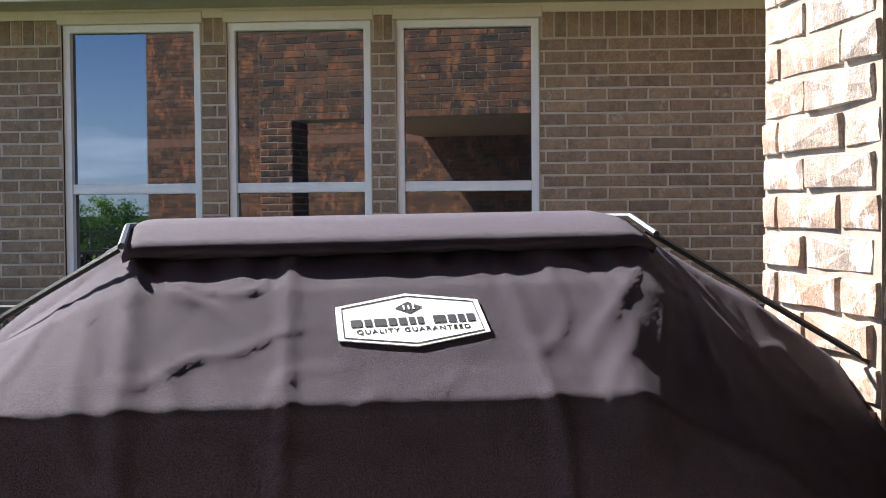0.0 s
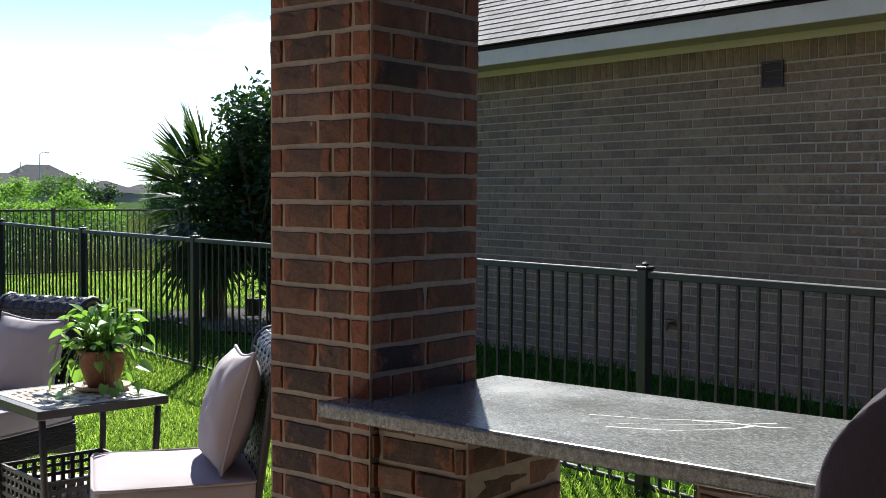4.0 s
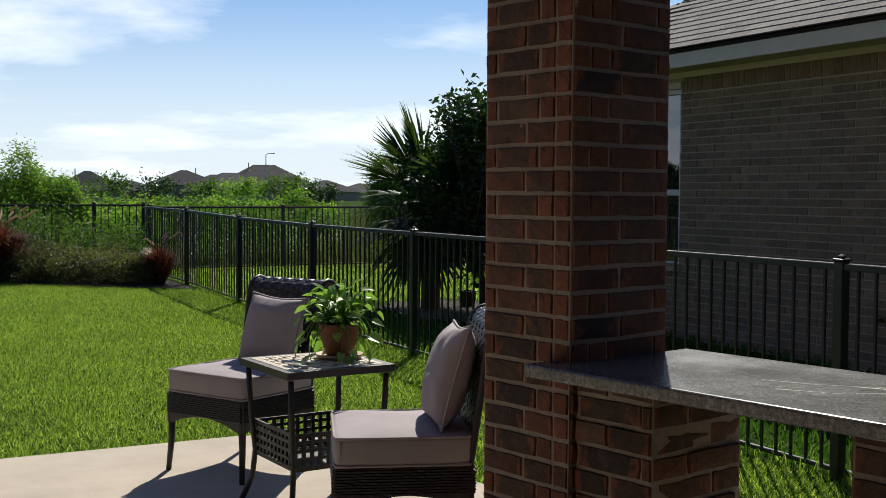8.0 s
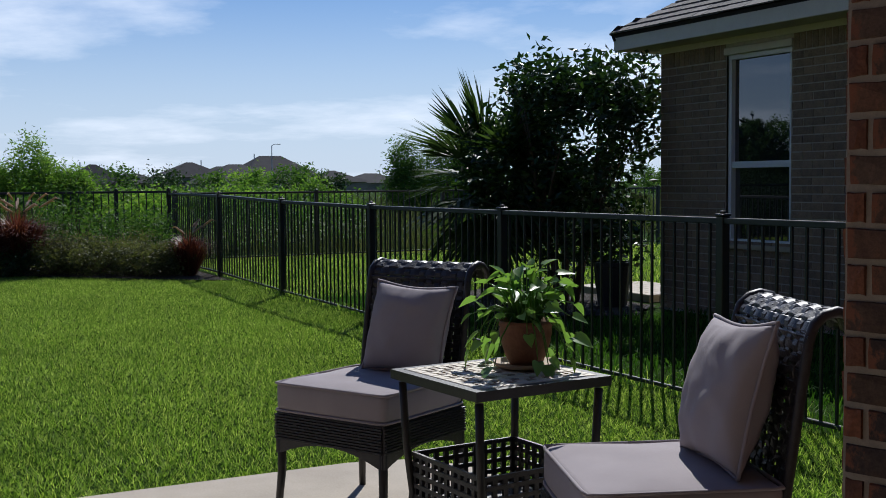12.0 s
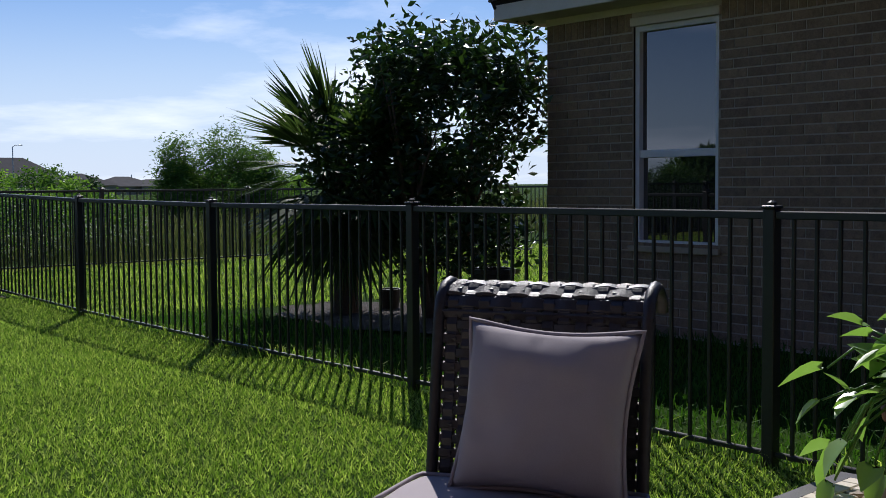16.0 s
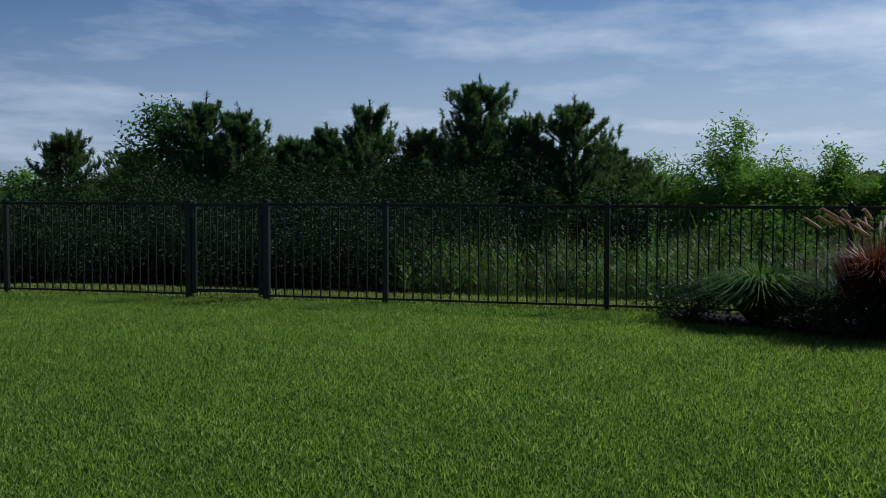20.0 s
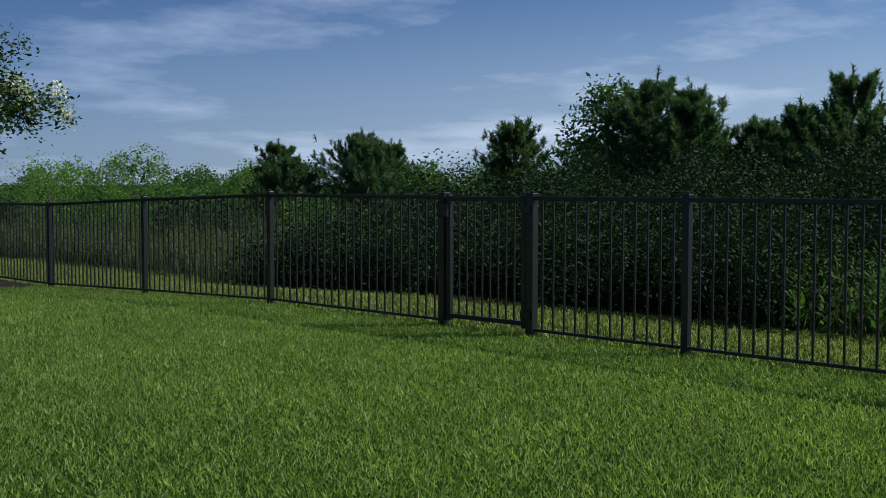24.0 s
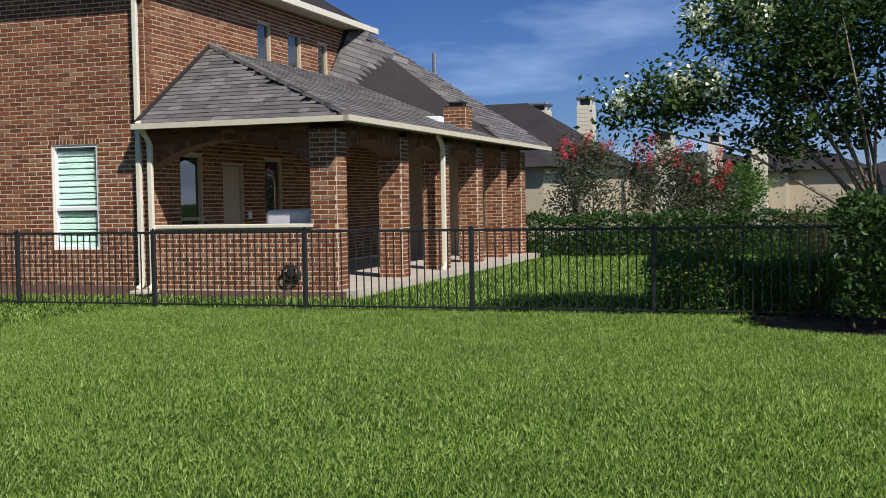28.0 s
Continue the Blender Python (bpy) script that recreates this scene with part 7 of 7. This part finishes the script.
def s_column(x0, y0, wx_, wy_, zt=2.62):
    c = part("column", boxes("column", [(x0, x0 + wx_, y0 - wy_, y0, 0.0, zt)]), M_MORTAR_S, sh_)
    lay_bricks(c, pose(x0 + wx_, y0, 0, 0, 0, 180), s_layout(wx_, 0.05, zt, [], phase=0.2), M_SB, M_SB_J)
    lay_bricks(c, pose(x0, y0, 0, 0, 0, -90), s_layout(wy_, 0.05, zt, [], phase=0.6), M_SB, M_SB_J)
    lay_bricks(c, pose(x0 + wx_, y0 - wy_, 0, 0, 0, 90), s_layout(wy_, 0.05, zt, [], phase=0.6), M_SB, M_SB_J)
    return c


s_column(-0.02, 0.005, 0.46, 0.4)
for yb in (-2.95, -5.35, -7.75, -9.8, -11.6):
    s_column(0.0, yb, 0.45, 0.4)


def arch_beam(name, length, m, spring, crown, top, thick):
    """A beam with a flat arch cut from its underside, with a ring of bricks on edge."""
    bm = bmesh.new()
    n = 24
    rowsv = []
    for i in range(n + 1):
        x = length * i / n
        u = (i / n) * 2 - 1
        z = spring + (crown - spring) * (1 - u * u)
        rowsv.append([bm.verts.new((x, 0, z)), bm.verts.new((x, 0, top)), bm.verts.new((x, thick, top)), bm.verts.new((x, thick, z))])
    for a, b in zip(rowsv, rowsv[1:]):
        for k in range(4):
            bm.faces.new((a[k], b[k], b[(k + 1) % 4], a[(k + 1) % 4]))
    bm.faces.new(rowsv[0]); bm.faces.new(rowsv[-1])
    bmesh.ops.recalc_face_normals(bm, faces=bm.faces[:])
    ob = part(name, bm, M_BRICK_SHADE, sh_)
    ob.matrix_local = m
    lay = []
    for a, z, w, h in s_layout(length, spring, top, []):
        u = a / length * 2 - 1
        if z - h / 2 > spring + (crown - spring) * (1 - u * u) + 0.11:
            lay.append((a, z, w, h))
    lay_bricks(ob, pose(0, 0, 0), lay, M_SB, M_SB_J)
    k = int(length / 0.08)
    for i in range(k):
        u = ((i + 0.5) / k) * 2 - 1
        z = spring + (crown - spring) * (1 - u * u) + 0.055
        sl_ = -2 * u * (crown - spring) / (length / 2)
        b = new("brick", unit_brick(M_SB, i))
        b.parent = ob
        b.matrix_local = Matrix.LocRotScale(((i + 0.5) / k * length, 0, z), Euler((0, -math.atan(sl_), 0)), (0.068, 1, 0.105))
    return ob


arch_beam("beam", MAIN - 0.44, pose(MAIN, -0.02, 0, 0, 0, 180), 2.08, 2.5, 2.8, 0.4)
ends = [-0.4, -2.95, -5.35, -7.75, -9.8, -11.6]
for y0, y1 in zip(ends, ends[1:]):
    top_y = y0 if y0 == -0.4 else y0 - 0.4
    arch_beam("beam", top_y - y1, pose(0.03, top_y, 0, 0, 0, -90), 2.25, 2.52, 2.8, 0.4)
part("patio_floor", boxes("patio_floor", [(-0.3, MAIN, -12.3, -0.02, -0.1, 0.05)]), M_CONC, sh_)
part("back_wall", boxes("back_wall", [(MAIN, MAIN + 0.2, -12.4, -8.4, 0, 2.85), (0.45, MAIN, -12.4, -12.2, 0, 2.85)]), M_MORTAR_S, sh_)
lay_bricks([c for c in sh_.children if c.name.startswith("back_wall")][0], pose(MAIN, -8.4, 0, 0, 0, -90), s_layout(4.0, 0.1, 2.8, []), M_SB, M_SB_J)
part("patio_ceiling", boxes("patio_ceiling", [(-0.3, MAIN, -12.3, 0.25, 2.74, 2.78)]), M_CEIL, sh_)
# roofs
e0, ez = 0.36, 2.79
P_ = lambda x, y, z: Vector((x, y, z))
r1 = slab_poly("roof", [P_(-e0, e0, ez), P_(MAIN, e0, ez), P_(MAIN, -2.15, 4.36)], 0.06, M_FARROOF, sh_)
k1 = Vector((0, -2.51, 4.36 - ez)).normalized()
shingles(r1, P_(MAIN, e0 + 0.02, ez + 0.005), (-1, 0, 0), k1, MAIN + e0, 21, clip=lambda a, s: MAIN + e0 - a > s * 1.3)
slope2 = (4.36 - ez) / (MAIN + e0)
r2 = slab_poly("roof", [P_(-e0, e0, ez), P_(MAIN, -2.15, 4.36), P_(MAIN, -13.0, 4.36), P_(-e0, -13.0, ez)], 0.06, M_FARROOF, sh_)
k2 = Vector((1, 0, slope2)).normalized()
shingles(r2, P_(-e0 - 0.02, e0, ez + 0.005), (0, -1, 0), (1, 0, slope2), 8.7, 28, wide=0.5, clip=lambda a, s: a > s * 0.62)
for name, a, b in (("gutter", (-e0 - 0.02, e0 + 0.05), (MAIN - 0.05, e0 + 0.05)), ("gutter", (-e0 - 0.05, -13.0), (-e0 - 0.05, e0 + 0.05))):
    part(name, boxes(name, [(min(a[0], b[0]) - 0.055, max(a[0], b[0]) + 0.055, min(a[1], b[1]) - 0.055, max(a[1], b[1]) + 0.055, ez - 0.085, ez + 0.005)]), M_SOFFIT, sh_)
# bent cap shingles along the hip, and a metal flashing where the roof meets the wall
hip0, hip1 = P_(-e0, e0, ez + 0.03), P_(MAIN, -2.15, 4.39)
for k in range(24):
    p, q = hip0.lerp(hip1, k / 24), hip0.lerp(hip1, (k + 1.15) / 24)
    part("hip_cap", tube([p, q], [0.075, 0.055], 6), M_SHINGLE_1, r1)
part("flashing", tube([P_(MAIN - 0.04, e0, ez + 0.03), P_(MAIN - 0.04, -2.15, 4.4)], 0.05, 4), M_STEEL, r1)
# upper roof of the main block
r3 = slab_poly("roof", [P_(MAIN - 0.42, 0.42, ZT + 0.05), P_(MAIN + 10, 0.42, ZT + 0.05), P_(MAIN + 10, -5, ZT + 3.4), P_(MAIN + 5, -5, ZT + 3.4)], 0.08, M_FARROOF, sh_)
r4 = slab_poly("roof", [P_(MAIN - 0.42, 0.42, ZT + 0.05), P_(MAIN + 5, -5, ZT + 3.4), P_(MAIN + 5, -9.3, ZT + 3.4), P_(MAIN - 0.42, -9.3, ZT + 0.05)], 0.08, M_FARROOF, sh_)
part("soffit", boxes("soffit", [(MAIN - 0.42, MAIN + 0.02, -9.3, 0.42, ZT - 0.03, ZT), (MAIN, MAIN + 10, 0.0, 0.42, ZT - 0.03, ZT)]), M_SOFFIT, sh_)
part("gutter", boxes("gutter", [(MAIN - 0.5, MAIN - 0.4, -9.35, 0.5, ZT - 0.05, ZT + 0.08)]), M_TRIM, sh_)
part("gutter", boxes("gutter", [(MAIN - 0.5, MAIN + 10, 0.42, 0.52, ZT - 0.05, ZT + 0.08)]), M_TRIM, sh_)
r5 = slab_poly("roof", [P_(-e0, -13.0, ez), P_(-e0, -8.4, ez), P_(5.5, -8.4, ez + 4.2), P_(5.5, -9.5, ez + 4.2)], 0.08, M_FARROOF, sh_)
shingles(r5, P_(-e0 - 0.02, -8.4, ez + 0.005), (0, -1, 0), (1, 0, 4.2 / 5.86), 5.0, 46, wide=0.5, clip=lambda a, s: a < 5.0 - s * 0.81 * 0.665)
slab_poly("roof", [P_(-e0, -13.0, ez), P_(5.5, -9.5, ez + 4.2), P_(11.3, -13.0, ez)], 0.08, M_FARROOF, sh_)
cheek = slab_poly("roof_cheek", [P_(-e0, -8.2, ez + 0.01), P_(MAIN, -8.52, 5.66), P_(MAIN, -7.5, 4.35)], 0.05, M_FARROOF, sh_)
c_along = P_(-e0 - MAIN, -0.7, ez - 4.34).normalized()
shingles(cheek, P_(MAIN, -7.5, 4.37), c_along, Vector((0, -0.614, 0.789)), 4.2, 15, wide=0.5, clip=lambda a, v: v < 1.62 * (1 - a / 4.15))
part("end_wall", boxes("end_wall", [(MAIN, MAIN + 9, -8.6, -8.4, 0, ZT)]), M_MORTAR_S, sh_)
# downspouts
for x, y, z0, kink in ((MAIN - 0.1, 0.05, 2.78, True), (MAIN + 0.12, 0.05, 5.5, False), (-0.1, -5.1, 2.78, True)):
    d = part("downspout", bev_box(x - 0.045, x + 0.045, y + 0.0, y + 0.07, 0.12, z0 - (0.3 if kink else 0), 0.012, 2), M_TRIM, sh_)
    if kink:
        part("elbow", tube([(x, y + 0.035, z0 - 0.32), (x, y + 0.1, z0 - 0.2), (x, y + 0.3, z0 - 0.06), (x, y + 0.36, z0 + 0.05)], 0.05, 8), M_TRIM, d)
    part("shoe", tube([(x, y + 0.035, 0.2), (x, y + 0.06, 0.1), (x, y + 0.2, 0.05)], 0.05, 8), M_TRIM, d)
part("splash_block", bev_box(MAIN - 0.25, MAIN + 0.05, 0.15, 0.6, 0.0, 0.06, 0.01, 1), M_CONC, sh_)
ch = part("chimney", boxes("chimney", [(-0.02, 0.48, -7.35, -6.9, 2.85, 3.46)]), M_MORTAR_S, sh_)
lay_bricks(ch, pose(0.48, -6.9, 0, 0, 0, 180), s_layout(0.5, 2.85, 3.46, []), M_SB, M_SB_J)
lay_bricks(ch, pose(-0.02, -6.9, 0, 0, 0, -90), s_layout(0.45, 2.85, 3.46, []), M_SB, M_SB_J)
part("chimney_cap", boxes("chimney_cap", [(-0.03, 0.49, -7.36, -6.89, 3.46, 3.48), (0.08, 0.38, -7.26, -7.0, 3.48, 3.55), (0.04, 0.42, -7.3, -6.96, 3.55, 3.58)]), M_STEEL, sh_)
part("vent_pipe", tube([(3.1, -14.0, 3.6), (3.1, -14.0, 5.6)], 0.07, 10), M_METAL, sh_)
part("vent_cap", lathe([(0.1, 5.6), (0.11, 5.68), (0.1, 5.75), (0.05, 5.78)], 12), M_METAL, sh_)
part("roof_vent", bev_box(0.3, 0.75, -6.4, -6.1, 3.0, 3.22, 0.02, 2), M_WHITE, sh_)
# grill and hose on its patio
g2 = thing("patio_grill", "grey covered grill behind the low brick wall", "grill", m=SM @ pose(1.1, -0.75, 0.05))
part("cabinet", bev_box(-0.5, 0.5, -0.28, 0.28, 0.0, 0.95, 0.02, 2), M_STEEL, g2)
hood = part("hood", bev_box(-0.42, 0.42, -0.28, 0.28, 0.95, 1.3, 0.09, 4), M_GREYCOVER, g2)
hose = thing("hose_reel", "coiled dark garden hose on a wall hook", "hose", m=SM @ pose(0.78, 0.06, 0.32))
for k in range(3):
    part("coil", tube([(math.cos(t) * (0.17 - k * 0.02), 0.02 + k * 0.012, math.sin(t) * (0.14 - k * 0.015)) for t in np.linspace(0, math.tau, 25)], 0.011, 6), M_STEEL, hose)
part("hook", bev_box(-0.05, 0.05, -0.05, 0.06, -0.05, 0.09, 0.01, 2), M_STEEL, hose)
pch = thing("patio_chair", "dark metal chair under the neighbour patio roof", "chair", m=SM @ pose(1.2, -2.2, 0.05))
for sx in (-1, 1):
    for sy in (-1, 1):
        part("leg", tube([(sx * 0.24, sy * 0.24, 0), (sx * 0.22, sy * 0.22, 0.42)], 0.015, 6), M_STEEL, pch)
part("seat", bev_box(-0.26, 0.26, -0.26, 0.26, 0.41, 0.46, 0.01, 1), M_STEEL, pch)
part("backrest", bev_box(-0.26, 0.26, -0.28, -0.24, 0.46, 0.98, 0.01, 1), M_STEEL, pch)


# ---- distant houses ----
def far_house(label, x, y, w, d, eave, ridge, ang, wall_mat, windows=0, group="distant houses", hip=0.45, roof_mat=None, wing=0.0):
    h = thing("distant_house", label, "house", group, m=pose(x, y, 0, 0, 0, ang))
    part("wall", boxes("wall", [(-w / 2, w / 2, -d / 2, d / 2, -0.2, eave)]), wall_mat, h)
    bm = bmesh.new()
    o = 0.5
    c = [bm.verts.new(p) for p in ((-w / 2 - o, -d / 2 - o, eave), (w / 2 + o, -d / 2 - o, eave), (w / 2 + o, d / 2 + o, eave), (-w / 2 - o, d / 2 + o, eave))]
    k = w / 2 * (1 - hip * 2) if w > d else w * 0.13
    t = [bm.verts.new((-k, 0, ridge)), bm.verts.new((k, 0, ridge))]
    for f in ((c[0], c[1], t[1], t[0]), (c[1], c[2], t[1]), (c[2], c[3], t[0], t[1]), (c[3], c[0], t[0]), tuple(c[::-1])):
        bm.faces.new(f)
    bmesh.ops.recalc_face_normals(bm, faces=bm.faces[:])
    part("roof", bm, roof_mat or M_FARROOF, h)
    if wing:
        # a lower hipped wing set off to one side
        x0, x1 = (w * 0.1, w * 0.85) if wing > 0 else (-w * 0.85, -w * 0.1)
        zr = eave + (ridge - eave) * abs(wing)
        part("wall", boxes("wall", [(x0, x1, -d * 0.62, d * 0.3, -0.2, eave)]), wall_mat, h)
        bm = bmesh.new()
        c = [bm.verts.new(p) for p in ((x0 - o, -d * 0.62 - o, eave), (x1 + o, -d * 0.62 - o, eave), (x1 + o, d * 0.3 + o, eave), (x0 - o, d * 0.3 + o, eave))]
        xm = (x0 + x1) / 2
        t = [bm.verts.new((xm - w * 0.08, -d * 0.16, zr)), bm.verts.new((xm + w * 0.08, -d * 0.16, zr))]
        for f in ((c[0], c[1], t[1], t[0]), (c[1], c[2], t[1]), (c[2], c[3], t[0], t[1]), (c[3], c[0], t[0]), tuple(c[::-1])):
            bm.faces.new(f)
        bmesh.ops.recalc_face_normals(bm, faces=bm.faces[:])
        part("wing_roof", bm, roof_mat or M_FARROOF, h)
        part("roof_pipe", tube([(xm * 0.4, 0, eave), (xm * 0.4, 0, ridge + 0.35)], 0.09, 6), M_METAL, h)
    for i in range(windows):
        a = -w / 2 + w * (i + 0.5) / windows
        wd = part("window", boxes("window", [(a - 0.5, a + 0.5, -d / 2 - 0.04, -d / 2 + 0.02, eave - 1.9, eave - 0.5)]), M_WHITE, h)
        part("pane", boxes("pane", [(a - 0.42, a + 0.42, -d / 2 - 0.06, -d / 2 - 0.035, eave - 1.82, eave - 0.58)]), M_GLASS, wd)
    return h


for x, y, w, d, e, r in ((-190, 63.6, 17, 15, 1.8, 6.2), (-196, 51, 9, 11, 2.6, 5.2), (-190, 57.5, 8, 10, 1.5, 3.9), (-188, 33.2, 8, 10, 1.6, 4.7), (-200, 37, 8, 9, 1.5, 3.8), (-196, 13.3, 8, 9, 2.2, 5.1), (-200, 24, 10, 9, 2.0, 3.5), (-195, 77, 9, 10, 1.6, 3.7), (-200, 87, 10, 10, 1.4, 3.2), (-205, 70, 12, 10, 1.5, 3.6), (-200, 100, 14, 10, 1.4, 3.3), (-210, 44, 12, 10, 1.6, 3.4)):
    far_house("distant brown-roofed house beyond the meadow", x, y, d, w, e, r, 90, M_TAN_TRIM, roof_mat=M_SLATE, wing=(0.72 if int(x + y) % 2 else -0.66))
lp = thing("street_lamp", "tall grey street lamp beyond the meadow", "street lamp", loc=(-180, 60.5, 0))
part("pole", tube([(0, 0, 0), (0, 0, 7.6)], [0.12, 0.07], 8), M_METAL, lp)
part("arm", tube([(0, 0, 7.6), (0, 0.4, 7.85), (0, 1.0, 7.9)], 0.05, 6), M_METAL, lp)
part("lamp_head", bev_box(-0.15, 0.15, 0.9, 1.5, 7.82, 7.95, 0.04, 2), M_METAL, lp)


def chimney(x, y, w, z0, z1, label="tall cream-sided chimney with a metal cap"):
    c = thing("chimney", label, "chimney", "distant chimneys", loc=(x, y, 0))
    part("stack", boxes("stack", [(-w / 2, w / 2, -w / 2, w / 2, z0, z1)]), M_CHIM, c)
    for z in np.arange(z0 + 0.2, z1 - 0.1, 0.2):
        part("siding_board", boxes("siding_board", [(-w / 2 - 0.012, w / 2 + 0.012, -w / 2 - 0.012, w / 2 + 0.012, float(z), float(z) + 0.185)]), M_CHIM, c)
    part("cap_post", boxes("cap_post", [(sx * w * 0.42 - 0.04, sx * w * 0.42 + 0.04, sy * w * 0.42 - 0.04, sy * w * 0.42 + 0.04, z1, z1 + 0.3) for sx in (-1, 1) for sy in (-1, 1)]), M_CHIM, c)
    part("flue", boxes("flue", [(-w * 0.3, w * 0.3, -w * 0.3, w * 0.3, z1, z1 + 0.28)]), M_STEEL, c)
    part("cap", bev_box(-w * 0.58, w * 0.58, -w * 0.58, w * 0.58, z1 + 0.28, z1 + 0.42, 0.06, 2), M_METAL, c)


t1 = far_house("tan brick house with grey roof behind the red myrtles", 1.32, -55.4, 13, 12, 2.9, 6.0, 0, M_TAN_TRIM, 0, hip=0.3)
far_house("low tan brick house beyond the long hedge", -3.0, -45.6, 4.4, 6, 2.6, 3.9, 0, M_TAN_TRIM, 1)
far_house("tan house with white windows behind the hedge", -8.3, -65.5, 9, 9, 2.6, 3.8, 0, M_TAN_TRIM, 2)
far_house("tan house with three windows far behind the hedge", -12.8, -68.5, 7.5, 8, 2.7, 4.0, 0, M_TAN_TRIM, 3)
far_house("brown brick house far behind the white myrtle", -19.3, -82, 9, 9, 1.9, 3.5, -8, M_TAN_TRIM, 0)
far_house("grey-roofed house far behind the hedge", -25.8, -87.5, 9, 9, 1.6, 3.3, -12, M_TAN_TRIM, 0)
chimney(-1.22, -57.96, 0.95, 0.0, 5.75)
chimney(-3.47, -58.4, 0.75, 0.0, 6.0)
chimney(-7.5, -57.2, 0.8, 0.0, 4.1)
chimney(-11.6, -60.6, 0.72, 0.0, 4.0)
chimney(-9.85, -56.7, 0.6, 0.0, 3.9)
